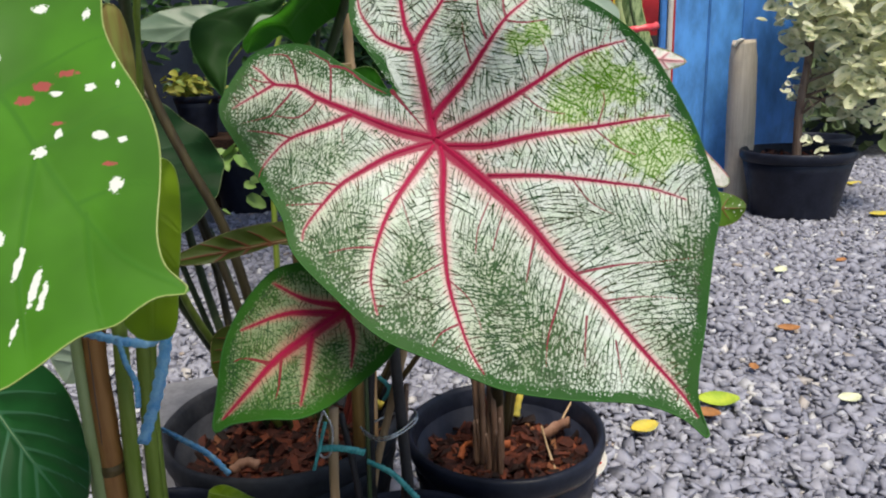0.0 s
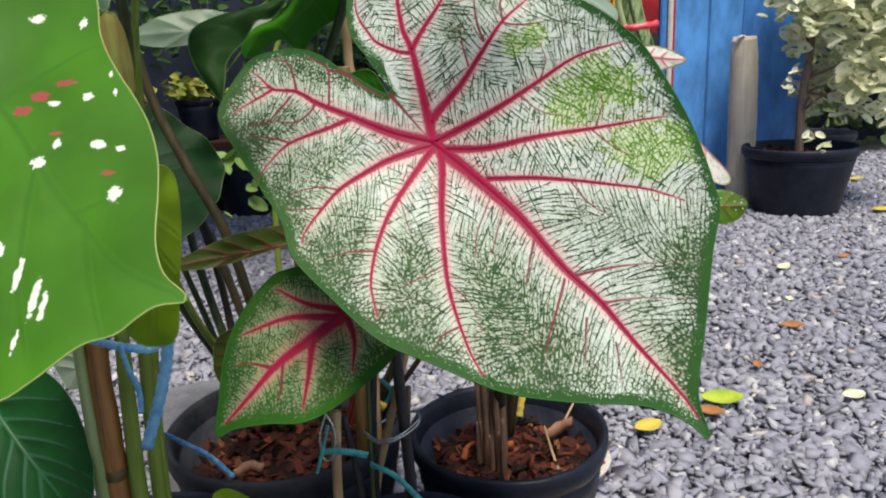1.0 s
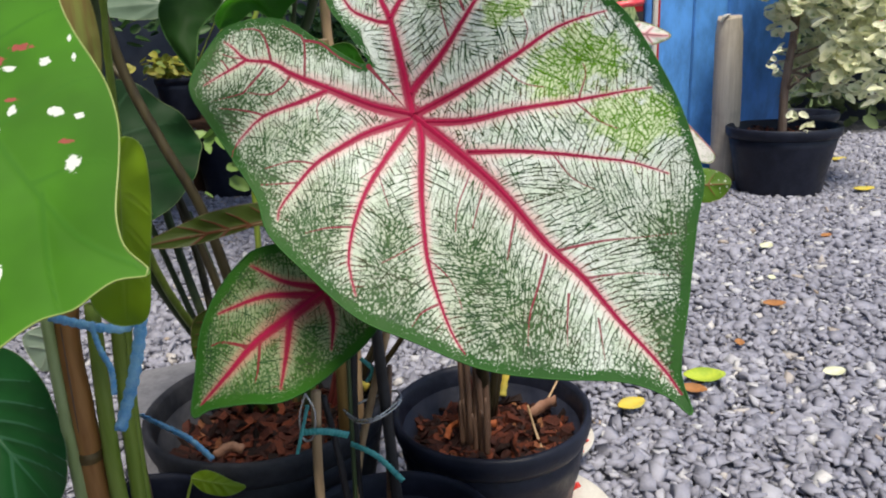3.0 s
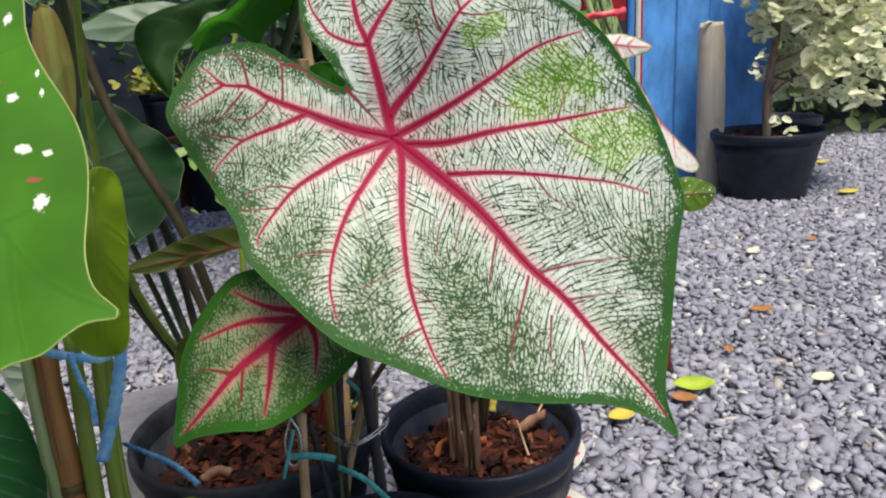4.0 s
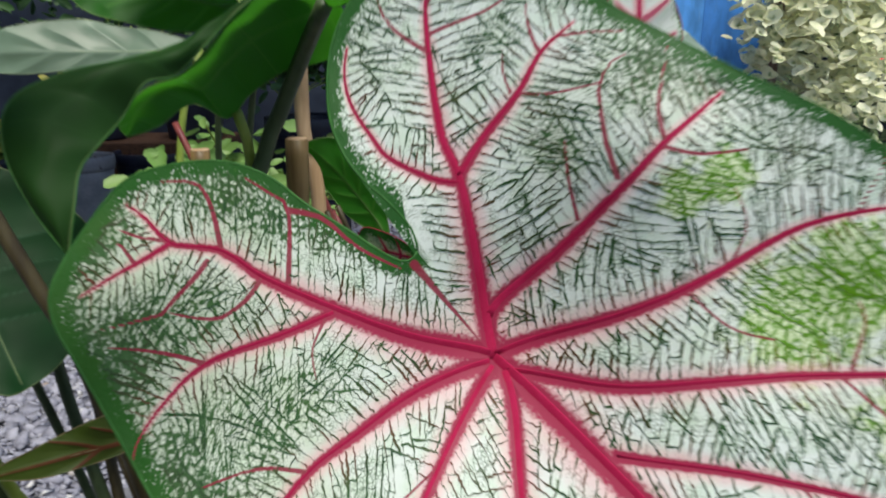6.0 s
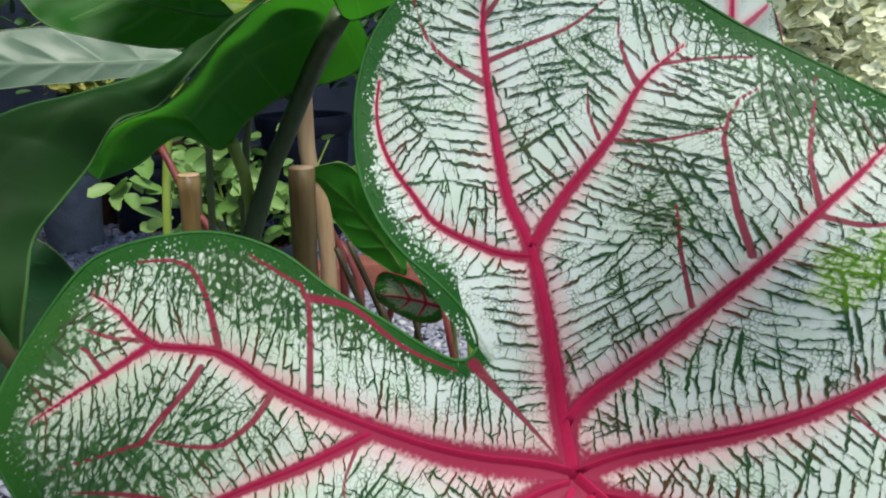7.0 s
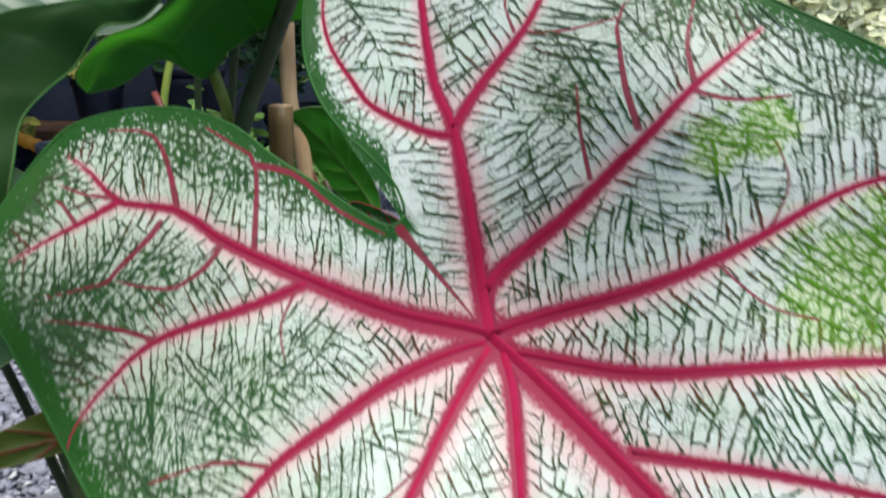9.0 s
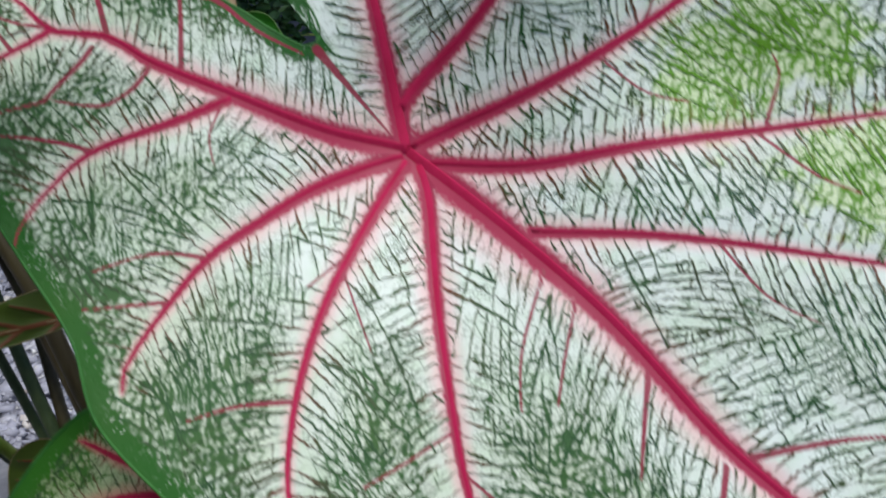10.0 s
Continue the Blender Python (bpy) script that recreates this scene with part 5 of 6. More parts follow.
    part("petiole", tube_mesh("petiole", [(-0.024, 0.552, 0.440), (-0.01, 0.57, 0.36), (0.035, 0.640, 0.11)], [0.0015, 0.003], 7, 18), M_REDSTEM, plant)
    free_leaf(plant, [(0.044, 0.48, 0.570), (0.055, 0.482, 0.575), (0.064, 0.485, 0.569), (0.070, 0.485, 0.558), (0.074, 0.485, 0.546), (0.072, 0.482, 0.530), (0.060, 0.480, 0.522), (0.047, 0.478, 0.530), (0.043, 0.478, 0.550)], (0.058, 0.482, 0.528), (0.055, 0.483, 0.573), M_YOUNG, chan=0.25, pairs=3, width=0.0014, n_round=110, n_out=30, label="white leaf flushed pink along its veins", rib_material=M_VEIN)
    free_leaf(plant, [(0.078, 0.56, 0.566), (0.090, 0.563, 0.563), (0.112, 0.565, 0.551), (0.137, 0.57, 0.534), (0.136, 0.565, 0.519), (0.120, 0.555, 0.518), (0.104, 0.55, 0.521), (0.088, 0.55, 0.530), (0.080, 0.555, 0.548)], (0.082, 0.557, 0.556), (0.138, 0.566, 0.524), M_WHITEBACK, chan=-0.15, pairs=4, label="pale grey-green leaf back folded over")
    part("petiole", tube_mesh("petiole", [(0.058, 0.483, 0.528), (0.065, 0.54, 0.40), (0.045, 0.640, 0.11)], [0.002, 0.004], 8, 18), M_BROWNSTEM, plant)
    part("petiole", tube_mesh("petiole", [(0.083, 0.558, 0.555), (0.08, 0.59, 0.42), (0.048, 0.640, 0.11)], [0.002, 0.004], 8, 18), M_BROWNSTEM, plant)
    for x, z, lean in ((-0.072, 0.455, 0.030), (-0.066, 0.458, 0.034), (-0.052, 0.425, 0.030), (-0.030, 0.430, -0.012), (-0.036, 0.424, 0.018)):
        part("petiole", tube_mesh("petiole", [(x, 0.60, z), (x + 0.6 * lean, 0.61, z - 0.06), (x + 1.3 * lean, 0.62, z - 0.16), (-0.10 + 0.2 * x, 0.67, 0.11)], [0.0016, 0.002, 0.003], 8, 24), M_BROWNSTEM, plant)
    rng = np.random.default_rng(5)
    for k, (dx, dy) in enumerate(((-0.026, -0.010), (-0.021, -0.017), (-0.016, -0.012), (-0.011, -0.018), (-0.006, -0.011))):
        x, y = POT_A[0] + dx, POT_A[1] + dy
        part("withered_stub", tube_mesh("withered_stub", [(x, y, 0.09), (x + 0.0005 * k, y + 0.004, 0.14), (x + 0.002 * rng.normal(), y + 0.010, 0.20), (x + 0.003 * rng.normal(), y + 0.014, 0.26 - 0.012 * (k % 3))], [0.0036, 0.0034, 0.0030, 0.0024], 9, 24, 0.6, 0.35), M_STUB, plant, "withered brown stalk base")
    for k in range(9):
        x, y = POT_A[0] - 0.013 + rng.normal(0, 0.009), POT_A[1] - 0.01 + rng.normal(0, 0.014)
        h = rng.uniform(0.02, 0.055)
        part("withered_stub", tube_mesh("withered_stub", [(x, y, 0.115), (x + rng.normal(0, 0.001), y + 0.001, 0.12 + h * 0.5), (x + rng.normal(0, 0.002), y + 0.002, 0.125 + h)], [0.0026, 0.0022, 0.0012], 7, 10, 0.7, 0.2), M_STUB, plant, "withered brown stalk stub")


lace_caladium()


# ---- the spotted caladium ----
def spotted_caladium():
    plant = thing("spotted_caladium", (*POT_D, 0.13), "bright green caladium spotted white and pink, tied to bamboo", "caladium plant")

    def place(x, z):
        return (x, 0.247 - 0.1 * (x + 0.122) + 0.9 * (z - 0.471), z)

    class Spotted:
        normal = np.array([0.1, 1, -0.9]) / math.sqrt(1.82)

        def __call__(self, q):
            u, v = q[:, 0], q[:, 1]
            y = 0.247 - 0.1 * (u + 0.122) + 0.9 * (v - 0.471) + 0.35 * (u + 0.16) ** 2 - 0.02 * np.exp(-((u + 0.215) ** 2 + (v - 0.51) ** 2) / 0.03 ** 2)
            return np.stack([u, y + 0.001 * np.sin(u * 90) * np.sin(v * 60), v], 1)

    outline = mm("-188,557 -168,545 -143,532 -133,512 -124,500 -112,487 -104,477 -98,466 -95,455 -93,443 -91,437 -87,431 -78,424.5 -88,423 -94,420 -100,416 -109,414 -115,411 -124,405 -135,400 -160,398 -195,410 -230,435 -252,470 -255,505 -240,535 -212,550 -210,535 -205,552")
    veins = [(mm("-205,515 -160,480 -130,453 -105,435 -81,426"), 0.0012, 0.0004, 1.0), (mm("-205,515 -175,535 -160,543"), 0.001, 0.0004, 0.8), (mm("-170,487 -140,505 -128,508"), 0.0009, 0.0003, 0.8), (mm("-145,466 -120,480 -108,482"), 0.0009, 0.0003, 0.8), (mm("-125,449 -108,455 -97,455"), 0.0008, 0.0003, 0.8), (mm("-170,487 -165,440 -150,402"), 0.0009, 0.0003, 0.8), (mm("-145,466 -138,430 -125,407"), 0.0009, 0.0003, 0.8), (mm("-120,446 -112,428 -104,415"), 0.0008, 0.0003, 0.8), (mm("-205,515 -230,480 -240,450"), 0.001, 0.0004, 0.8)]
    spots = [(-0.144, 0.466, 0.0030, 0.0020), (-0.1115, 0.455, 0.0028, 0.0028), (-0.122, 0.471, 0.0036, 0.0016), (-0.113, 0.4695, 0.0018, 0.0012), (-0.131, 0.488, 0.0022, 0.0016), (-0.1445, 0.486, 0.0030, 0.0010), (-0.1385, 0.472, 0.0018, 0.0016), (-0.120, 0.489, 0.0010, 0.0014), (-0.1235, 0.496, 0.0009, 0.0014), (-0.142, 0.517, 0.0018, 0.0024), (-0.163, 0.520, 0.0036, 0.0020),
             (-0.139, 0.432, 0.0014, 0.0050), (-0.131, 0.4255, 0.0016, 0.0055), (-0.127, 0.4235, 0.0013, 0.0042), (-0.1335, 0.4145, 0.0009, 0.003), (-0.148, 0.439, 0.0020, 0.0025), (-0.175, 0.50, 0.003, 0.002), (-0.19, 0.46, 0.003, 0.002), (-0.2, 0.49, 0.003, 0.003), (-0.18, 0.43, 0.002, 0.003)]
    blush = [(-0.1425, 0.4935, 0.0050, 0.0014), (-0.1515, 0.489, 0.0045, 0.0018), (-0.157, 0.484, 0.004, 0.0018), (-0.1400, 0.4755, 0.0030, 0.0007), (-0.1155, 0.4615, 0.0030, 0.0008)]
    s = Spotted()
    me, rim = blade_mesh("leaf", outline, (-0.165, 0.478), s, veins, 420, 90, spots=spots, blush=blush, groove=0.00022)
    leaf = part("leaf", me, M_SPOT, plant, "bright green leaf with white chips and pink flecks")
    part("leaf_margin", tube_mesh("leaf_margin", s(np.vstack([rim[::2], rim[:1]])), [0.0003], 6, 220), M_PALE_MARGIN, leaf)
    part("petiole", tube_mesh("petiole", [s(np.array([[-0.205, 0.515]]))[0], (-0.238, 0.40, 0.42), (-0.248, 0.43, 0.30), (-0.245, 0.430, 0.11)], [0.003, 0.005, 0.006, 0.007], 10, 30), M_GREENSTEM, plant)
    free_leaf(plant, [(-0.178, 0.345, 0.365), (-0.167, 0.35, 0.350), (-0.152, 0.35, 0.356), (-0.146, 0.35, 0.385), (-0.140, 0.35, 0.420), (-0.138, 0.345, 0.447), (-0.147, 0.335, 0.450), (-0.158, 0.335, 0.42), (-0.17, 0.34, 0.39)], (-0.15, 0.345, 0.445), (-0.165, 0.35, 0.352), M_LIME, chan=0.2, pairs=4, label="young lime-green leaf behind the big one")
    free_leaf(plant, [(-0.190, 0.40, 0.530), (-0.180, 0.402, 0.528), (-0.176, 0.402, 0.500), (-0.182, 0.40, 0.465), (-0.194, 0.398, 0.442), (-0.200, 0.396, 0.460), (-0.196, 0.396, 0.495)], (-0.196, 0.397, 0.446), (-0.185, 0.401, 0.530), M_SHEATH, chan=0.3, pairs=3, n_round=90, n_out=22, label="withering folded sheath leaf over the bamboo")
    for k, (pts, r, mat) in enumerate((([(-0.210, 0.40, 0.345), (-0.214, 0.40, 0.29), (-0.219, 0.402, 0.21), (-0.222, 0.41, 0.12)], (0.0045, 0.006), M_GREENSTEM),
                                       ([(-0.200, 0.41, 0.350), (-0.206, 0.41, 0.28), (-0.210, 0.41, 0.20), (-0.215, 0.415, 0.12)], (0.004, 0.0055), M_GREENSTEM),
                                       ([(-0.193, 0.415, 0.360), (-0.203, 0.415, 0.29), (-0.208, 0.415, 0.21), (-0.212, 0.42, 0.12)], (0.003, 0.0042), M_GREENSTEM),
                                       ([(-0.2335, 0.390, 0.345), (-0.2365, 0.391, 0.27), (-0.2390, 0.394, 0.20), (-0.241, 0.40, 0.12)], (0.0034, 0.0042), M_PALESTEM),
                                       ([(-0.214, 0.44, 0.30), (-0.222, 0.44, 0.25), (-0.221, 0.44, 0.18), (-0.222, 0.44, 0.12)], (0.0035, 0.0045), M_STUB))):
        part("petiole", tube_mesh("petiole", pts, r, 10, 26), mat, plant)


spotted_caladium()


def split_bamboo():
    ob = thing("split_bamboo_stake", (-0.23, 0.398, 0.12), "split brown bamboo stake with a swollen node", "stake")
    part("bamboo_cane", tube_mesh("bamboo_cane", [(-0.191, 0.412, 0.508), (-0.205, 0.405, 0.43), (-0.226, 0.398, 0.338), (-0.229, 0.398, 0.275), (-0.231, 0.400, 0.245), (-0.232, 0.400, 0.235), (-0.234, 0.402, 0.12)], [0.0070, 0.0071, 0.0072, 0.0073, 0.0075, 0.0077, 0.0082], 14, 70, 1.0, 0.05), M_BAMBOO, ob)
    part("node_ring", tube_mesh("node_ring", [(-0.2312, 0.400, 0.2440), (-0.2314, 0.400, 0.2415), (-0.2316, 0.400, 0.2395), (-0.2318, 0.400, 0.2365)], [0.0076, 0.0087, 0.0083, 0.0077], 14, 10, 1.0, 0.05), M_CUT, ob, "swollen darker node")
    part("sawn_end", tube_mesh("sawn_end", [(-0.191, 0.412, 0.508), (-0.1908, 0.412, 0.5088)], [0.0068, 0.0062], 12, 3), M_CANE, ob, "pale sawn end")
    part("split_line", tube_mesh("split_line", [(-0.2262, 0.3902, 0.335), (-0.2278, 0.3902, 0.30), (-0.2296, 0.3906, 0.262)], [0.0003, 0.0006, 0.0003], 6, 16), M_STUB, ob, "dark lengthwise split")


split_bamboo()


def tie(name, pts, width, material, label, twist=2.0, count=48):
    ob = thing(name, pts[0], label, "plant tie", "plant ties")
    part("tape", ribbon_mesh("tape", pts, width, count, 0.3 * twist, 0.0003, 0.12), material, ob)


tie("twine_tie", [(-0.170, 0.385, 0.366), (-0.174, 0.383, 0.335), (-0.182, 0.38, 0.305), (-0.190, 0.38, 0.285), (-0.197, 0.38, 0.268)], 0.0085, M_BLUETIE, "hanging end of crinkled blue plastic twine", 1.2)
tie("twine_tie", [(-0.232, 0.388, 0.343), (-0.212, 0.386, 0.338), (-0.200, 0.388, 0.334), (-0.186, 0.392, 0.332), (-0.173, 0.39, 0.345)], 0.0065, M_BLUETIE, "blue plastic twine wound round stems and bamboo", 3.0)
tie("twine_tie", [(-0.205, 0.386, 0.338), (-0.200, 0.382, 0.322), (-0.196, 0.382, 0.309), (-0.197, 0.382, 0.292)], 0.004, M_BLUETIE, "short blue twine end beside the stems", 2.0)
tie("twine_tie", [(-0.215, 0.44, 0.246), (-0.210, 0.46, 0.225), (-0.200, 0.480, 0.200), (-0.190, 0.494, 0.172)], 0.0055, M_BLUETIE, "blue twine running down to the pot rim", 2.5)


# ---- sticks, wires and ribbons in the front pot ----
def cane(pts, r, material, label, name="bamboo_stick"):
    ob = thing(name, pts[-1], label, "stick", "thin plant sticks")
    part("stick", tube_mesh("stick", pts, r, 9, 24), material, ob)


cane([(-0.036, 0.474, 0.292), (-0.050, 0.468, 0.243), (-0.066, 0.46, 0.180), (-0.072, 0.452, 0.10)], (0.003, 0.0032), M_CANE, "thin leaning orange bamboo stick")
cane([(-0.087, 0.440, 0.258), (-0.090, 0.440, 0.22), (-0.092, 0.440, 0.18), (-0.093, 0.44, 0.10)], (0.0036, 0.0036), M_CANE, "short upright pale bamboo stick")
cane([(-0.063, 0.450, 0.296), (-0.066, 0.45, 0.225), (-0.070, 0.45, 0.10)], (0.0016, 0.0018), M_DARKSTEM, "thin green plant stick")
cane([(-0.036, 0.462, 0.265), (-0.041, 0.46, 0.20), (-0.045, 0.458, 0.10)], (0.002, 0.003), M_STUB, "withered brown stick in the front pot")
cane([(-0.043, 0.455, 0.30), (-0.040, 0.453, 0.235), (-0.037, 0.45, 0.17), (-0.034, 0.448, 0.10)], (0.0042, 0.0045), M_BLACK, "black sleeved support rod", "support_rod")
cane([(-0.060, 0.462, 0.29), (-0.065, 0.46, 0.23), (-0.068, 0.458, 0.10)], (0.0032, 0.0035), M_BLACK, "black sleeved support rod", "support_rod")
cane([(-0.084, 0.448, 0.25), (-0.076, 0.448, 0.19), (-0.07, 0.448, 0.10)], (0.0025, 0.0028), M_BLACK, "black sleeved support rod", "support_rod")


def wire(pts, label):
    ob = thing("wire_tie", pts[0], label, "wire", "plant ties")
    part("wire", tube_mesh("wire", pts, [0.0009], 6, 40), M_WIRE, ob)


wire([(-0.070, 0.452, 0.233), (-0.060, 0.445, 0.229), (-0.046, 0.445, 0.231), (-0.030, 0.455, 0.238), (-0.034, 0.468, 0.241), (-0.055, 0.468, 0.235), (-0.068, 0.46, 0.232)], "loop of bright wire round the black rods")
wire([(-0.071, 0.452, 0.236), (-0.060, 0.444, 0.232), (-0.045, 0.444, 0.234), (-0.029, 0.456, 0.241)], "second turn of bright wire round the rods")
wire([(-0.093, 0.434, 0.260), (-0.099, 0.434, 0.242), (-0.098, 0.434, 0.224), (-0.091, 0.433, 0.226), (-0.088, 0.434, 0.245), (-0.093, 0.434, 0.259)], "twisted loop of bright wire on the stick")
tie("ribbon_tie", [(-0.099, 0.433, 0.230), (-0.088, 0.432, 0.231), (-0.078, 0.435, 0.228), (-0.067, 0.44, 0.222)], 0.006, M_TEALTIE, "teal plastic ribbon tied between sticks", 0.8)
tie("ribbon_tie", [(-0.066, 0.44, 0.215), (-0.054, 0.435, 0.212), (-0.045, 0.435, 0.205), (-0.030, 0.44, 0.182)], 0.005, M_TEALTIE, "teal plastic ribbon hanging from the stick", 1.0)
tie("ribbon_tie", [(-0.092, 0.432, 0.252), (-0.097, 0.432, 0.235), (-0.104, 0.434, 0.212)], 0.003, M_TEALTIE, "frayed teal ribbon end", 1.5)
tie("ribbon_tie", [(-0.058, 0.47, 0.268), (-0.050, 0.47, 0.258), (-0.055, 0.47, 0.248)], 0.004, M_TEALTIE, "small teal ribbon scrap", 1.5)


# ---- the big green arum behind ----
def arum():
    plant = thing("broadleaf_arum", (*POT_B, 0.12), "arum with large drooping glossy green leaves on long stalks", "arum plant")
    # grey-green leaf nearest above
    free_leaf(plant, [(-0.205, 0.35, 0.585), (-0.190, 0.345, 0.600), (-0.168, 0.345, 0.597), (-0.156, 0.343, 0.583), (-0.147, 0.341, 0.580), (-0.130, 0.342, 0.583), (-0.104, 0.343, 0.592), (-0.085, 0.345, 0.603), (-0.074, 0.338, 0.597), (-0.072, 0.330, 0.584), (-0.082, 0.333, 0.573), (-0.098, 0.332, 0.558), (-0.112, 0.330, 0.547), (-0.128, 0.326, 0.539), (-0.140, 0.322, 0.537), (-0.145, 0.317, 0.524), (-0.152, 0.318, 0.530), (-0.166, 0.325, 0.541), (-0.180, 0.333, 0.548), (-0.198, 0.342, 0.562)], (-0.150, 0.340, 0.577), (-0.145, 0.317, 0.525), M_GREY, chan=-0.14, pairs=5, wave=0.0012, rib=False, radial=True, groove=0.00005, label="broad grey-green glossy leaf with soft radiating creases", width=0.0013, n_round=240, n_out=54, sweep=0.5)
    free_leaf(plant, [(-0.198, 0.41, 0.606), (-0.184, 0.40, 0.596), (-0.173, 0.398, 0.587), (-0.164, 0.40, 0.592), (-0.154, 0.402, 0.597), (-0.138, 0.405, 0.606), (-0.122, 0.41, 0.613), (-0.130, 0.425, 0.632), (-0.165, 0.43, 0.640), (-0.195, 0.425, 0.630)], (-0.160, 0.43, 0.636), (-0.173, 0.399, 0.588), M_LIME, chan=0.2, pairs=4, label="bright yellow-green young leaf above the grey one")
    part("petiole", tube_mesh("petiole", [(-0.160, 0.431, 0.635), (-0.21, 0.48, 0.50), (-0.23, 0.54, 0.32), (-0.19, 0.665, 0.11)], [0.002, 0.004], 8, 22), M_GREENSTEM, plant)
    part("petiole", tube_mesh("petiole", [(-0.150, 0.342, 0.577), (-0.19, 0.43, 0.52), (-0.24, 0.52, 0.36), (-0.20, 0.665, 0.11)], [0.003, 0.004, 0.005], 9, 26), M_DARKSTEM, plant)
    # drooping leaf: the half seen from below, and the flap folded over
    strip_leaf(plant, [(-0.144, 0.512, 0.507), (-0.142, 0.50, 0.514), (-0.131, 0.50, 0.526), (-0.116, 0.50, 0.532), (-0.104, 0.50, 0.543), (-0.094, 0.50, 0.554), (-0.083, 0.502, 0.562), (-0.070, 0.505, 0.566), (-0.058, 0.515, 0.562)], [(-0.144, 0.514, 0.5065), (-0.134, 0.522, 0.510), (-0.121, 0.53, 0.519), (-0.111, 0.55, 0.511), (-0.100, 0.55, 0.522), (-0.084, 0.55, 0.532), (-0.068, 0.55, 0.536), (-0.056, 0.545, 0.541), (-0.052, 0.53, 0.552)], M_DEEP, "drooping leaf half seen from its green underside", -0.005)
    strip_leaf(plant, [(-0.080, 0.498, 0.565), (-0.093, 0.502, 0.557), (-0.115, 0.497, 0.5435), (-0.133, 0.482, 0.537), (-0.148, 0.472, 0.533), (-0.162, 0.462, 0.524), (-0.161, 0.452, 0.508), (-0.150, 0.443, 0.490), (-0.140, 0.438, 0.478)], [(-0.080, 0.497, 0.564), (-0.094, 0.497, 0.5535), (-0.104, 0.495, 0.5435), (-0.116, 0.493, 0.532), (-0.123, 0.478, 0.529), (-0.131, 0.474, 0.517), (-0.132, 0.457, 0.511), (-0.137, 0.450, 0.503), (-0.137, 0.442, 0.492), (-0.139, 0.438, 0.4775)], M_FLAP, "folded-over flap of the drooping leaf", 0.005, edge_material=M_MARGIN)
    part("petiole", tube_mesh("petiole", [(-0.107, 0.551, 0.514), (-0.105, 0.565, 0.49), (-0.110, 0.58, 0.44), (-0.145, 0.665, 0.11)], [0.0026, 0.003, 0.0045], 9, 26), M_GREENSTEM, plant)
    # higher leaf, its tip bent forward
    strip_leaf(plant, [(-0.099, 0.44, 0.600), (-0.086, 0.445, 0.602), (-0.073, 0.45, 0.594), (-0.053, 0.46, 0.588), (-0.034, 0.45, 0.581), (-0.021, 0.43, 0.5695)], [(-0.099, 0.441, 0.599), (-0.088, 0.45, 0.594), (-0.074, 0.467, 0.581), (-0.063, 0.488, 0.566), (-0.058, 0.50, 0.557), (-0.047, 0.485, 0.559), (-0.036, 0.46, 0.563), (-0.021, 0.43, 0.569)], M_DEEP, "high leaf bent forward, dark green below", 0.004)
    part("petiole", tube_mesh("petiole", [(-0.060, 0.499, 0.558), (-0.072, 0.535, 0.542), (-0.086, 0.552, 0.516), (-0.098, 0.56, 0.49), (-0.115, 0.575, 0.42), (-0.150, 0.665, 0.11)], [0.0034, 0.0040, 0.0043, 0.0046, 0.0052], 10, 40), M_DARKSTEM, plant)
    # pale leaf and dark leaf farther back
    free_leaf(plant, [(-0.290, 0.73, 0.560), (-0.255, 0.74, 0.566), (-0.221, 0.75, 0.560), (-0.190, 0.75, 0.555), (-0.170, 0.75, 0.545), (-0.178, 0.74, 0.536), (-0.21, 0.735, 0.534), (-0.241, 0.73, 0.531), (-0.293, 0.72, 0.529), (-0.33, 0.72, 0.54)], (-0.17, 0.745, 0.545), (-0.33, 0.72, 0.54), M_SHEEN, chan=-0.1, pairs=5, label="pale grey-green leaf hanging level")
    free_leaf(plant, [(-0.185, 0.55, 0.585), (-0.176, 0.55, 0.566), (-0.168, 0.55, 0.557), (-0.150, 0.55, 0.552), (-0.130, 0.555, 0.549), (-0.115, 0.56, 0.551), (-0.103, 0.56, 0.558), (-0.110, 0.57, 0.568), (-0.135, 0.57, 0.580), (-0.16, 0.57, 0.588)], (-0.103, 0.565, 0.560), (-0.178, 0.555, 0.575), M_DEEP, chan=0.1, pairs=4, label="dark green leaf above the drooping one")
    free_leaf(plant, [(-0.150, 0.50, 0.572), (-0.131, 0.50, 0.566), (-0.115, 0.50, 0.565), (-0.098, 0.505, 0.565), (-0.081, 0.51, 0.566), (-0.066, 0.52, 0.568), (-0.070, 0.54, 0.585), (-0.09, 0.56, 0.600), (-0.12, 0.56, 0.602), (-0.145, 0.54, 0.592)], (-0.068, 0.53, 0.575), (-0.150, 0.51, 0.578), M_SHEEN, chan=-0.1, pairs=4, label="grey-green leaf with its sheen put into the colour")
    free_leaf(plant, [(-0.118, 0.585, 0.570), (-0.108, 0.58, 0.561), (-0.095, 0.58, 0.558), (-0.080, 0.585, 0.564), (-0.068, 0.59, 0.568), (-0.085, 0.60, 0.577), (-0.105, 0.60, 0.578)], (-0.068, 0.59, 0.570), (-0.118, 0.585, 0.570), M_LIME, pairs=4, label="yellow-green leaf lit through, with red veins", rib_material=M_VEIN)
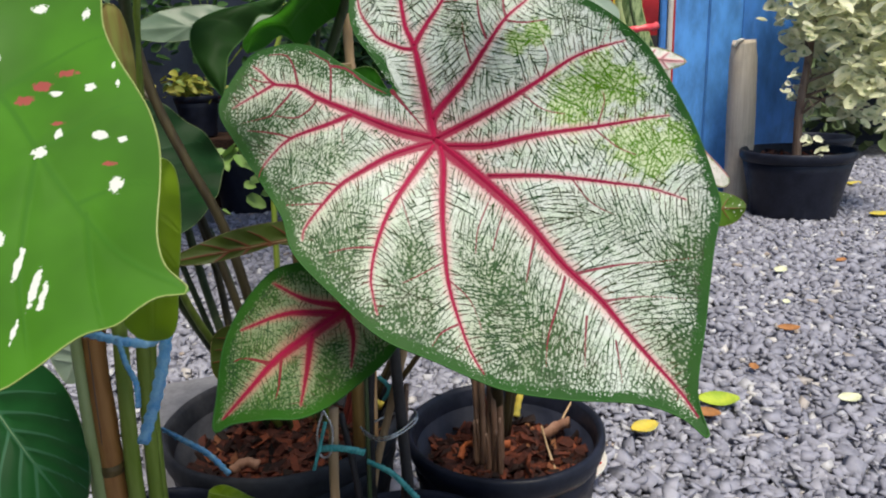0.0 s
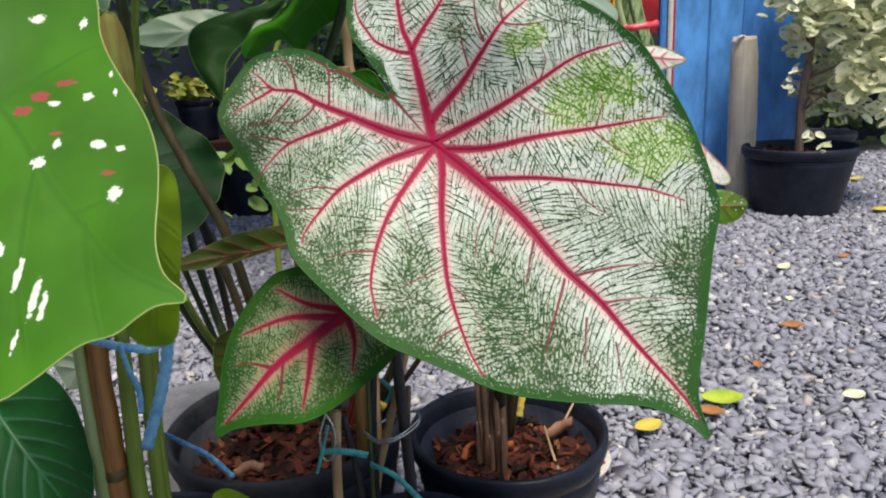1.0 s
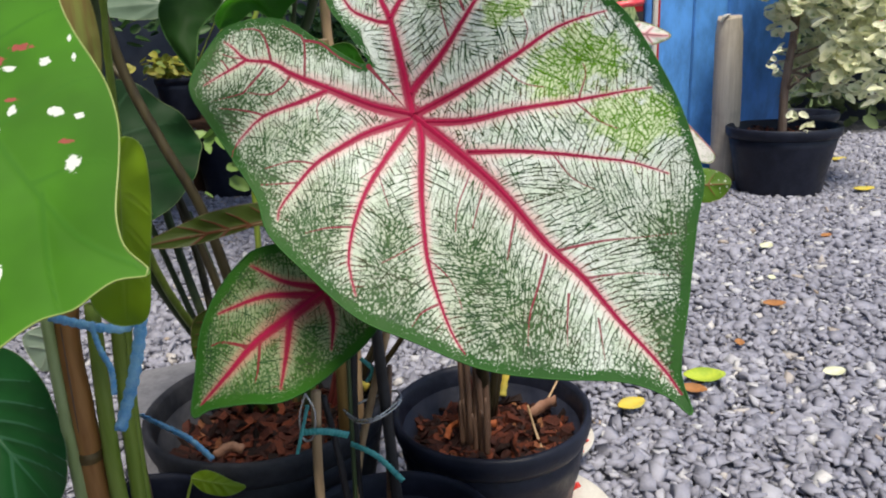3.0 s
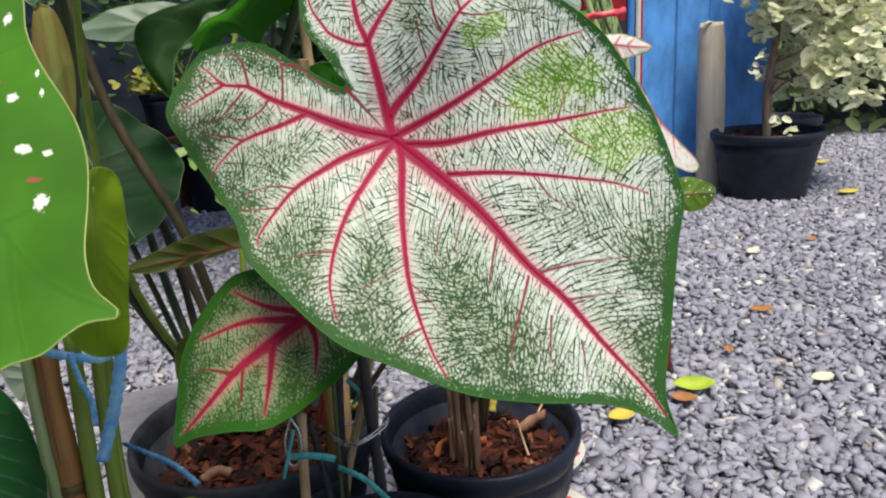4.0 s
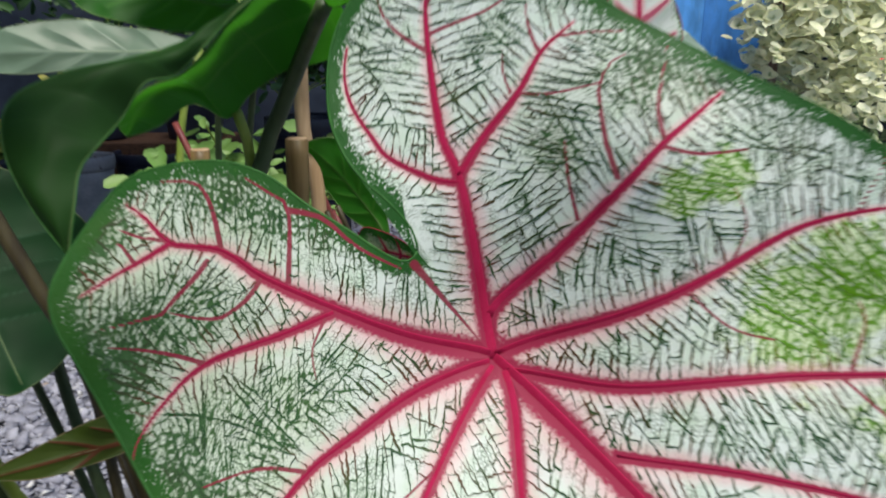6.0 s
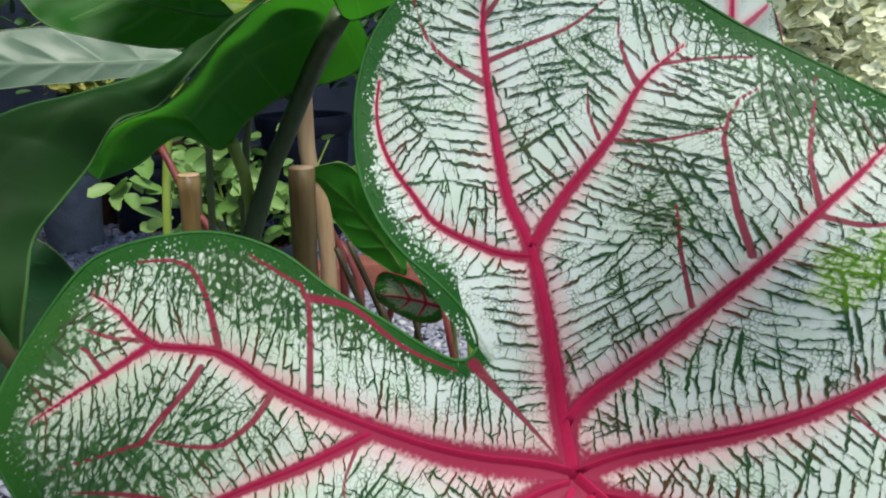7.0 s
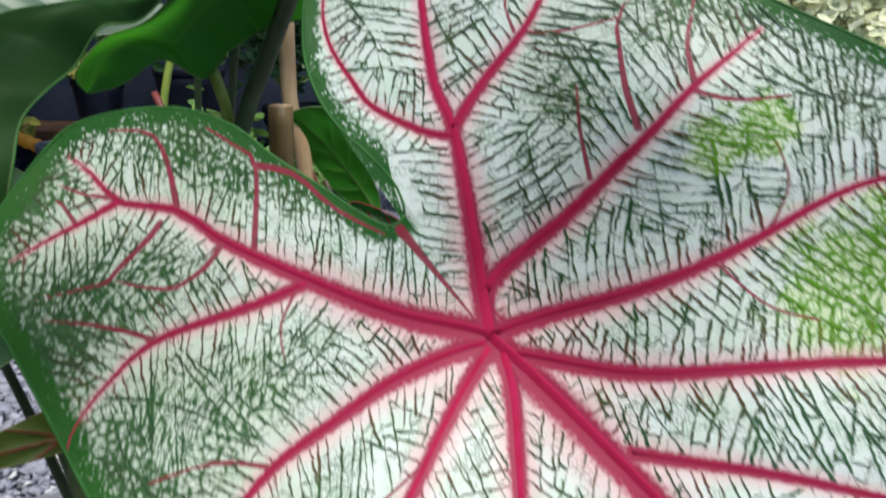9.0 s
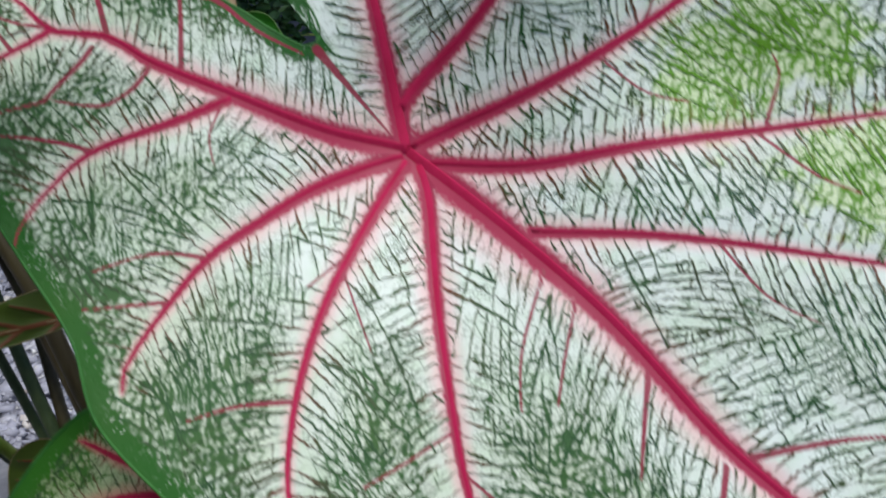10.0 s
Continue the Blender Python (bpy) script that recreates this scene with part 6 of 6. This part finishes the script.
    for pts, r, mat in (([(-0.266, 0.58, 0.60), (-0.252, 0.585, 0.490), (-0.229, 0.585, 0.424), (-0.203, 0.587, 0.36), (-0.187, 0.60, 0.26), (-0.185, 0.665, 0.11)], (0.004, 0.0052), M_BROWNSTEM),
                        ([(-0.345, 0.70, 0.56), (-0.315, 0.70, 0.49), (-0.286, 0.69, 0.45), (-0.262, 0.67, 0.38), (-0.225, 0.655, 0.27), (-0.195, 0.665, 0.11)], (0.003, 0.0048), M_BROWNSTEM),
                        ([(-0.290, 0.70, 0.40), (-0.273, 0.69, 0.30), (-0.245, 0.67, 0.21), (-0.215, 0.665, 0.11)], (0.004, 0.005), M_DARKSTEM),
                        ([(-0.282, 0.71, 0.39), (-0.258, 0.70, 0.29), (-0.235, 0.67, 0.20), (-0.205, 0.665, 0.11)], (0.0035, 0.0048), M_BROWNSTEM),
                        ([(-0.252, 0.68, 0.34), (-0.228, 0.67, 0.26), (-0.20, 0.665, 0.11)], (0.003, 0.0042), M_DARKSTEM),
                        ([(-0.17, 0.745, 0.545), (-0.19, 0.73, 0.45), (-0.19, 0.665, 0.11)], (0.0025, 0.004), M_GREENSTEM),
                        ([(-0.103, 0.565, 0.559), (-0.135, 0.63, 0.50), (-0.16, 0.665, 0.11)], (0.0016, 0.003), M_DARKSTEM),
                        ([(-0.068, 0.53, 0.574), (-0.115, 0.62, 0.50), (-0.155, 0.665, 0.11)], (0.0016, 0.003), M_DARKSTEM)):
        part("petiole", tube_mesh("petiole", pts, r, 9, 34), mat, plant)
    for pts in ([(-0.174, 0.68, 0.498), (-0.158, 0.67, 0.465), (-0.143, 0.66, 0.435), (-0.13, 0.64, 0.30), (-0.14, 0.665, 0.11)], [(-0.094, 0.655, 0.54), (-0.082, 0.65, 0.461), (-0.072, 0.65, 0.43), (-0.08, 0.64, 0.30), (-0.12, 0.665, 0.11)], [(-0.075, 0.67, 0.44), (-0.063, 0.66, 0.40), (-0.08, 0.65, 0.28), (-0.125, 0.665, 0.11)]):
        part("petiole", tube_mesh("petiole", pts, (0.0022, 0.003), 8, 30), M_REDSTEM, plant, "thin wine-red stalk")
    # dark green leaves low among the stems
    free_leaf(plant, [(-0.212, 0.55, 0.268), (-0.197, 0.55, 0.282), (-0.180, 0.545, 0.280), (-0.172, 0.54, 0.262), (-0.177, 0.535, 0.240), (-0.194, 0.535, 0.231), (-0.211, 0.54, 0.242)], (-0.182, 0.545, 0.280), (-0.204, 0.536, 0.233), M_OLIVE, chan=0.1, pairs=4, n_round=90, n_out=22, label="small dark green leaf low among the stalks")
    part("petiole", tube_mesh("petiole", [(-0.182, 0.546, 0.279), (-0.18, 0.60, 0.22), (-0.18, 0.66, 0.11)], (0.0018, 0.003), 8, 16), M_DARKSTEM, plant)
    free_leaf(plant, [(-0.384, 0.67, 0.440), (-0.364, 0.68, 0.467), (-0.327, 0.685, 0.478), (-0.289, 0.685, 0.468), (-0.255, 0.69, 0.440), (-0.236, 0.70, 0.405), (-0.228, 0.66, 0.385), (-0.228, 0.62, 0.370), (-0.243, 0.60, 0.356), (-0.262, 0.595, 0.351), (-0.283, 0.60, 0.368), (-0.310, 0.61, 0.386), (-0.335, 0.62, 0.398), (-0.37, 0.65, 0.415)], (-0.312, 0.655, 0.440), (-0.250, 0.598, 0.352), M_ROUND, chan=0.08, pairs=5, width=0.0016, sweep=0.4, label="round dark green leaf with pale radiating veins")
    part("petiole", tube_mesh("petiole", [(-0.312, 0.657, 0.439), (-0.29, 0.69, 0.30), (-0.225, 0.665, 0.11)], (0.0025, 0.004), 8, 20), M_DARKSTEM, plant)
    free_leaf(plant, [(-0.083, 0.615, 0.492), (-0.064, 0.615, 0.494), (-0.052, 0.61, 0.475), (-0.040, 0.61, 0.454), (-0.038, 0.61, 0.436), (-0.056, 0.62, 0.444), (-0.073, 0.625, 0.463), (-0.084, 0.62, 0.479)], (-0.04, 0.61, 0.44), (-0.080, 0.62, 0.492), M_DEEP, chan=0.15, pairs=4, n_round=90, n_out=24, label="small plain green leaf behind the notch")
    part("petiole", tube_mesh("petiole", [(-0.04, 0.611, 0.44), (-0.06, 0.63, 0.36), (-0.13, 0.665, 0.11)], (0.0018, 0.003), 8, 20), M_REDSTEM, plant)


arum()


def stake_in_pot(name, pts, r, material, label):
    ob = thing(name, pts[-1], label, "stake", "bamboo stakes")
    part("cane", tube_mesh("cane", pts, r, 14, 40, 1.0, 0.10), material, ob)
    top = np.array(pts[0])
    part("sawn_end", tube_mesh("sawn_end", [top - (0, 0, 0.0005), top + (0, 0, 0.0006)], [r[0] * 0.98, r[0] * 0.9], 12, 3), M_CANE, ob, "sawn pale end")


stake_in_pot("cut_bamboo_stake", [(-0.1565, 0.667, 0.482), (-0.158, 0.667, 0.40), (-0.160, 0.667, 0.11)], (0.0063, 0.0068), M_CUT, "short sawn-off brown bamboo stake")
stake_in_pot("cut_bamboo_stake", [(-0.0845, 0.584, 0.4975), (-0.087, 0.586, 0.42), (-0.10, 0.60, 0.11)], (0.0060, 0.0064), M_CUT, "thicker sawn-off brown bamboo stake")
stake_in_pot("pale_cane_stake", [(-0.0835, 0.62, 0.585), (-0.085, 0.62, 0.50), (-0.078, 0.62, 0.43), (-0.088, 0.62, 0.11)], (0.0042, 0.0046), M_CANE, "tall pale bamboo cane")


def dark_plant():
    plant = thing("dark_veined_plant", (-0.30, 0.46, 0.0), "low plant with dark green pale-veined leaf hanging over the gravel", "foliage plant")
    free_leaf(plant, [(-0.335, 0.425, 0.300), (-0.309, 0.425, 0.306), (-0.290, 0.426, 0.309), (-0.270, 0.422, 0.305), (-0.253, 0.415, 0.290), (-0.241, 0.403, 0.267), (-0.236, 0.392, 0.244), (-0.243, 0.384, 0.222), (-0.262, 0.380, 0.205), (-0.29, 0.385, 0.215), (-0.32, 0.395, 0.24), (-0.345, 0.41, 0.275)], (-0.330, 0.425, 0.298), (-0.247, 0.382, 0.212), M_DARK, chan=0.25, arch=0.01, pairs=6, width=0.0011, sweep=2.6, label="dark green leaf with pale arching veins")
    free_leaf(plant, [(-0.281, 0.435, 0.311), (-0.256, 0.433, 0.320), (-0.252, 0.43, 0.305), (-0.258, 0.428, 0.292), (-0.272, 0.43, 0.289)], (-0.255, 0.431, 0.317), (-0.270, 0.43, 0.289), M_WHITEBACK, pairs=3, n_round=80, n_out=20, label="small pale leaf back")
    part("petiole", tube_mesh("petiole", [(-0.330, 0.426, 0.297), (-0.335, 0.44, 0.22), (-0.31, 0.47, -0.01)], [0.002, 0.004], 8, 20), M_GREENSTEM, plant)
    part("petiole", tube_mesh("petiole", [(-0.255, 0.432, 0.317), (-0.29, 0.47, 0.20), (-0.30, 0.48, -0.01)], [0.0015, 0.003], 8, 20), M_GREENSTEM, plant)
    seed = thing("seedling", (-0.175, 0.46, 0.12), "pale green seedling leaf at the edge of the bark", "seedling")
    free_leaf(seed, [(-0.190, 0.452, 0.186), (-0.178, 0.452, 0.190), (-0.160, 0.450, 0.181), (-0.150, 0.449, 0.176), (-0.162, 0.445, 0.172), (-0.178, 0.446, 0.174), (-0.188, 0.449, 0.180)], (-0.190, 0.451, 0.184), (-0.150, 0.448, 0.176), M_LIME, pairs=4, n_round=80, n_out=18, label="pale green pointed leaf")
    part("stalk", tube_mesh("stalk", [(-0.190, 0.451, 0.184), (-0.197, 0.448, 0.16), (-0.20, 0.447, 0.12)], [0.001, 0.0012], 7, 14), M_GREENSTEM, seed)


dark_plant()


# ---- plants farther off ----
def far_plants():
    pink = thing("pink_caladium", (0.36, 0.98, 0.0), "caladium with pink-flushed pale leaves low over the gravel", "caladium plant")
    free_leaf(pink, [(0.280, 0.95, 0.436), (0.297, 0.955, 0.444), (0.312, 0.96, 0.425), (0.330, 0.955, 0.385), (0.378, 0.94, 0.332), (0.366, 0.935, 0.318), (0.335, 0.94, 0.335), (0.305, 0.945, 0.38)], (0.30, 0.955, 0.432), (0.386, 0.937, 0.322), M_PINK, chan=0.2, pairs=4, width=0.0012, label="pale pink leaf with green rim")
    free_leaf(pink, [(0.224, 0.85, 0.505), (0.255, 0.855, 0.506), (0.284, 0.85, 0.489), (0.262, 0.845, 0.480), (0.230, 0.84, 0.479)], (0.222, 0.85, 0.493), (0.284, 0.85, 0.488), M_PINK, chan=-0.2, pairs=3, width=0.0014, n_round=90, n_out=22, label="small pink-tinged leaf pointing sideways")
    free_leaf(pink, [(0.335, 0.93, 0.30), (0.36, 0.925, 0.315), (0.395, 0.92, 0.30), (0.385, 0.915, 0.275), (0.355, 0.915, 0.27)], (0.335, 0.93, 0.29), (0.396, 0.918, 0.292), M_FLECK, chan=-0.2, pairs=3, n_round=90, n_out=22, label="yellow-green leaf low in the clump")
    for pts in ([(0.30, 0.956, 0.432), (0.31, 0.97, 0.30), (0.35, 0.98, -0.01)], [(0.222, 0.852, 0.493), (0.26, 0.92, 0.35), (0.35, 0.985, -0.01)], [(0.335, 0.931, 0.29), (0.35, 0.96, 0.15), (0.36, 0.98, -0.01)]):
        part("petiole", tube_mesh("petiole", pts, [0.002, 0.004], 8, 20), M_REDSTEM, pink)

    green = thing("speckled_caladium", (0.06, 1.0, 0.0), "tall caladium with narrow green leaves flecked white and red", "caladium plant")
    free_leaf(green, [(0.010, 0.90, 0.596), (0.062, 0.91, 0.615), (0.114, 0.92, 0.634), (0.158, 0.92, 0.640), (0.135, 0.90, 0.610), (0.081, 0.89, 0.585), (0.035, 0.89, 0.583)], (0.012, 0.90, 0.592), (0.158, 0.92, 0.638), M_FLECK, chan=0.15, pairs=6, label="narrow green leaf flecked red")
    free_leaf(green, [(0.112, 0.95, 0.608), (0.145, 0.955, 0.615), (0.170, 0.955, 0.600), (0.182, 0.95, 0.586), (0.155, 0.945, 0.573), (0.121, 0.945, 0.580)], (0.112, 0.95, 0.597), (0.182, 0.95, 0.586), M_LIME, chan=-0.1, pairs=4, label="light green oval leaf")
    free_leaf(green, [(0.030, 1.0, 0.622), (0.05, 1.0, 0.650), (0.068, 1.0, 0.640), (0.075, 1.0, 0.612), (0.05, 0.99, 0.602)], (0.055, 1.0, 0.605), (0.055, 1.0, 0.652), M_WHITEBACK, pairs=3, n_round=90, n_out=22, label="pale curled young leaf")
    free_leaf(green, [(-0.030, 0.57, 0.583), (-0.008, 0.575, 0.589), (0.014, 0.58, 0.582), (0.037, 0.58, 0.566), (0.060, 0.58, 0.545), (0.050, 0.56, 0.535), (0.014, 0.555, 0.556), (-0.016, 0.555, 0.570)], (-0.030, 0.57, 0.578), (0.06, 0.575, 0.540), M_SILVER, chan=-0.15, pairs=3, width=0.0016, label="bluish silver leaf with ribbed lines", slant=0.9, sweep=4.0)
    for pts in ([(0.012, 0.90, 0.592), (0.03, 0.95, 0.45), (0.06, 1.0, -0.01)], [(0.112, 0.95, 0.597), (0.09, 0.97, 0.4), (0.065, 1.0, -0.01)], [(0.055, 1.0, 0.605), (0.06, 1.0, 0.3), (0.06, 1.0, -0.01)], [(-0.030, 0.571, 0.578), (-0.01, 0.72, 0.45), (0.05, 0.98, -0.01)]):
        part("petiole", tube_mesh("petiole", pts, [0.002, 0.004], 8, 20), M_GREENSTEM, green)

    snake = thing("snake_plant", (0.42, 1.60, 0.0), "upright banded snake plant leaves held by a red ribbon", "snake plant")
    for pts, w in (([(0.455, 1.60, 0.0), (0.452, 1.60, 0.30), (0.435, 1.595, 0.47), (0.392, 1.59, 0.60), (0.384, 1.585, 0.70), (0.35, 1.58, 0.82)], 0.062), ([(0.40, 1.66, 0.0), (0.42, 1.66, 0.30), (0.455, 1.66, 0.47)], 0.04)):
        blade = part("blade", ribbon_mesh("blade", pts, w, 44, 0.25, 0.007, 0.0), M_SNAKE, snake, "stiff dark green banded blade")
        for side in (-1, 1):
            part("pale_edge", ribbon_mesh("pale_edge", [(x + side * 0.36 * w, y - 0.004 + side * 0.002, z) for x, y, z in pts], w * 0.26, 44, 0.25, 0.007, 0.0), M_PALESTEM, blade, "cream-green edge of the blade")
        part("crease", ribbon_mesh("crease", [(x + 0.004, y - 0.0042, z) for x, y, z in pts], w * 0.09, 44, 0.25, 0.002, 0.0), M_DARKSTEM, blade, "dark middle crease")
    band = thing("ribbon_tie", (0.40, 1.57, 0.56), "red ribbon knotted round the snake plant", "plant tie", "plant ties")
    part("ribbon", ribbon_mesh("ribbon", [(0.36, 1.56, 0.555), (0.39, 1.555, 0.558), (0.425, 1.555, 0.562), (0.452, 1.575, 0.566), (0.45, 1.62, 0.56)], 0.016, 20, 0.3, 0.002), M_REDTIE, band)
    part("ribbon_end", ribbon_mesh("ribbon_end", [(0.395, 1.553, 0.558), (0.375, 1.55, 0.56), (0.355, 1.55, 0.548)], 0.012, 12, 0.6, 0.002), M_REDTIE, band)


n = Nodes("banded snake plant")
band = n.noise(60.0, n.vec('MULTIPLY', n.coords(), (2.2, 2.2, 0.35)), 4.0, 0.7)
n.bump(band, 0.001, 0.3)
M_SNAKE = n.finish(n.mix(n.step(band, 0.4, 0.6), (0.045, 0.10, 0.025), (0.30, 0.38, 0.18)), 0.45, 0.45)
far_plants()


def background_pots():
    for (x, y), r, h, z, mat, text in (((-0.95, 2.32), 0.098, 0.265, 0.0, M_GREYPOT, "tall dusty grey plastic pot on the gravel"), ((-0.80, 2.55), 0.135, 0.25, 0.0, M_POT, "wide black plastic pot topped with pebbles"), ((-0.27, 2.40), 0.145, 0.37, 0.0, M_POT, "large black plastic pot at the back"), ((-1.02, 2.72), 0.085, 0.16, 0.27, M_POT, "black pot of yellowing seedlings on the ledge"), ((-0.72, 2.75), 0.12, 0.2, 0.27, M_POT, "black pot on the ledge"), ((-1.25, 2.45), 0.12, 0.25, 0.0, M_POT, "black plastic pot with yellow plants"), ((-0.50, 2.62), 0.11, 0.24, 0.0, M_POT, "black plastic pot in the shade"), ((0.08, 2.55), 0.12, 0.24, 0.0, M_POT, "black plastic pot in the shade")):
        pot_thing((x, y, z), r, r * 0.74, h, mat, text)
        fill_pot((x, y), r * 0.86, z + h * 0.86, 70, "coarse bark on the pot", int(abs(x) * 100), 0.014, M_BARK if mat is M_POT else M_SOIL)
    board("ledge", (-1.6, 2.58, 0.0), (-0.6, 2.95, 0.268), M_SOIL, "low dark earth ledge for pots", "ledge")
    slab = box_mesh("concrete_block", (-0.14, -0.09, 0.0), (0.14, 0.09, 0.07), 0.006)
    slab.materials.append(M_CONCRETE)
    tagged(new("concrete_block", slab), "flat grey concrete block on the gravel behind the pot", "block").matrix_world = pose(-0.285, 0.85, 0.0, 0, 0, 22)
    rng = np.random.default_rng(8)

    def bush(name, c, s, m, size, mat, label):
        ob = thing(name, (c[0], c[1], c[2] - 2 * s[2]), label, "foliage plant", "small potted plants")
        pts = rng.normal(c, s, (m, 3))
        part("foliage", leaf_cloud("foliage", pts, size, rng), mat, ob)
        for k in range(7):
            e = pts[rng.integers(m)]
            part("stem", tube_mesh("stem", [(c[0] + rng.normal(0, 0.01), c[1], c[2] - 2.3 * s[2]), ((c[0] + e[0]) / 2, c[1], (c[2] + e[2]) / 2 - 0.02), e], [0.003, 0.0015], 6, 10), M_GREENSTEM, ob)

    bush("yellow_seedlings", (-1.02, 2.70, 0.46), (0.05, 0.04, 0.022), 120, 0.038, M_YELLEAF, "low clump of yellowing seedlings")
    bush("yellow_seedlings", (-1.25, 2.42, 0.29), (0.07, 0.05, 0.03), 140, 0.045, M_YELLEAF, "low clump of yellow-green seedlings")
    bush("mint_plant", (-0.31, 1.42, 0.33), (0.060, 0.05, 0.045), 170, 0.040, M_MINT, "small herb with round light green leaves")
    bush("mint_plant", (-0.20, 1.48, 0.30), (0.05, 0.05, 0.04), 90, 0.036, M_MINT, "small herb with round light green leaves")
    bush("fern_clump", (-0.35, 2.45, 0.55), (0.14, 0.07, 0.06), 520, 0.045, M_DEEPCLUMP, "dark ferny clump at the back")
    bush("fern_clump", (0.12, 2.55, 0.62), (0.10, 0.07, 0.10), 620, 0.045, M_DEEPCLUMP, "dark leafy clump at the back")
    bush("fern_clump", (-1.0, 2.9, 0.75), (0.3, 0.08, 0.12), 260, 0.06, M_DEEPCLUMP, "dark leafy clump at the back")
    pot_thing((-0.27, 1.44, 0.0), 0.09, 0.068, 0.24, M_POT, "black pot of round-leaved herb")
    fill_pot((-0.27, 1.44), 0.076, 0.21, 60, "bark on the herb pot", 77)
    for x, y, turn in ((-0.235, 1.86, 4), (-0.015, 1.88, -3)):
        ob = thing("brick", (0, 0, 0), "terracotta brick lying on the gravel among the pots", "brick", "bricks")
        part("block", box_mesh("block", (-0.1, -0.05, 0.0), (0.1, 0.05, 0.058), 0.004), M_TERRACOTTA, ob)
        ob.matrix_world = pose(x, y, 0.0, 0, 0, turn)



def cloud_material(name, a, b):
    k = Nodes(name)
    r = k.random(True)
    return k.finish(k.mix(r, a, b), 0.5, 0.4, through=0.2)


M_YELLEAF = cloud_material("yellowing seedling leaf", (0.42, 0.38, 0.06), (0.20, 0.28, 0.05))
M_MINT = cloud_material("light green herb leaf", (0.12, 0.24, 0.05), (0.22, 0.35, 0.10))
M_DEEPCLUMP = cloud_material("dark foliage", (0.02, 0.06, 0.018), (0.05, 0.13, 0.03))
background_pots()


# ---- scraps on the bark and behind ----
def scrap(name, pts, width, material, label, category):
    ob = thing(name, pts[0], label, category, "scraps on the bark")
    part("blade", ribbon_mesh("blade", pts, width, 14, 0.6, 0.0012, 0.10), material, ob)


scrap("bark_strip", [(0.026, 0.604, 0.126), (0.037, 0.602, 0.130), (0.050, 0.606, 0.127)], 0.009, M_ORANGE, "broad orange bark strip on the mulch", "bark")
scrap("dry_leaf", [(0.084, 0.618, 0.128), (0.098, 0.622, 0.136), (0.114, 0.640, 0.131)], 0.013, M_TANLEAF, "pinkish-brown dry leaf curled on the mulch", "leaf")
scrap("yellow_leaf_scrap", [(0.060, 0.655, 0.130), (0.064, 0.660, 0.150), (0.070, 0.665, 0.158)], 0.008, M_YELLOW, "yellow leaf scrap among the withered stalks", "leaf")
scrap("yellow_leaf_scrap", [(-0.098, 0.640, 0.150), (-0.088, 0.640, 0.158), (-0.080, 0.645, 0.152)], 0.010, M_YELLOW, "yellow leaf scrap at the pot rim", "leaf")
scrap("orange_leaf", [(-1.14, 2.34, 0.285), (-1.10, 2.33, 0.272), (-1.05, 2.33, 0.250)], 0.045, M_ORANGELEAF, "orange leaf drooping over the pot rim", "leaf")
scrap("bark_strip", [(0.00, 0.588, 0.124), (0.004, 0.600, 0.129), (0.012, 0.612, 0.126)], 0.007, M_ORANGE, "orange bark strip beside the stalks", "bark")
scrap("bark_strip", [(-0.215, 0.560, 0.133), (-0.203, 0.566, 0.139), (-0.190, 0.566, 0.135)], 0.010, M_TANLEAF, "pale bark strip on the mulch", "bark")
for pts in ([(0.080, 0.600, 0.150), (0.086, 0.590, 0.128), (0.090, 0.575, 0.118)], [(0.120, 0.655, 0.150), (0.108, 0.640, 0.138), (0.098, 0.628, 0.126)]):
    ob = thing("dry_twig", pts[0], "thin pale dry twig stuck in the bark", "twig", "scraps on the bark")
    part("twig", tube_mesh("twig", pts, [0.0010, 0.0014], 7, 14), M_CANE, ob)
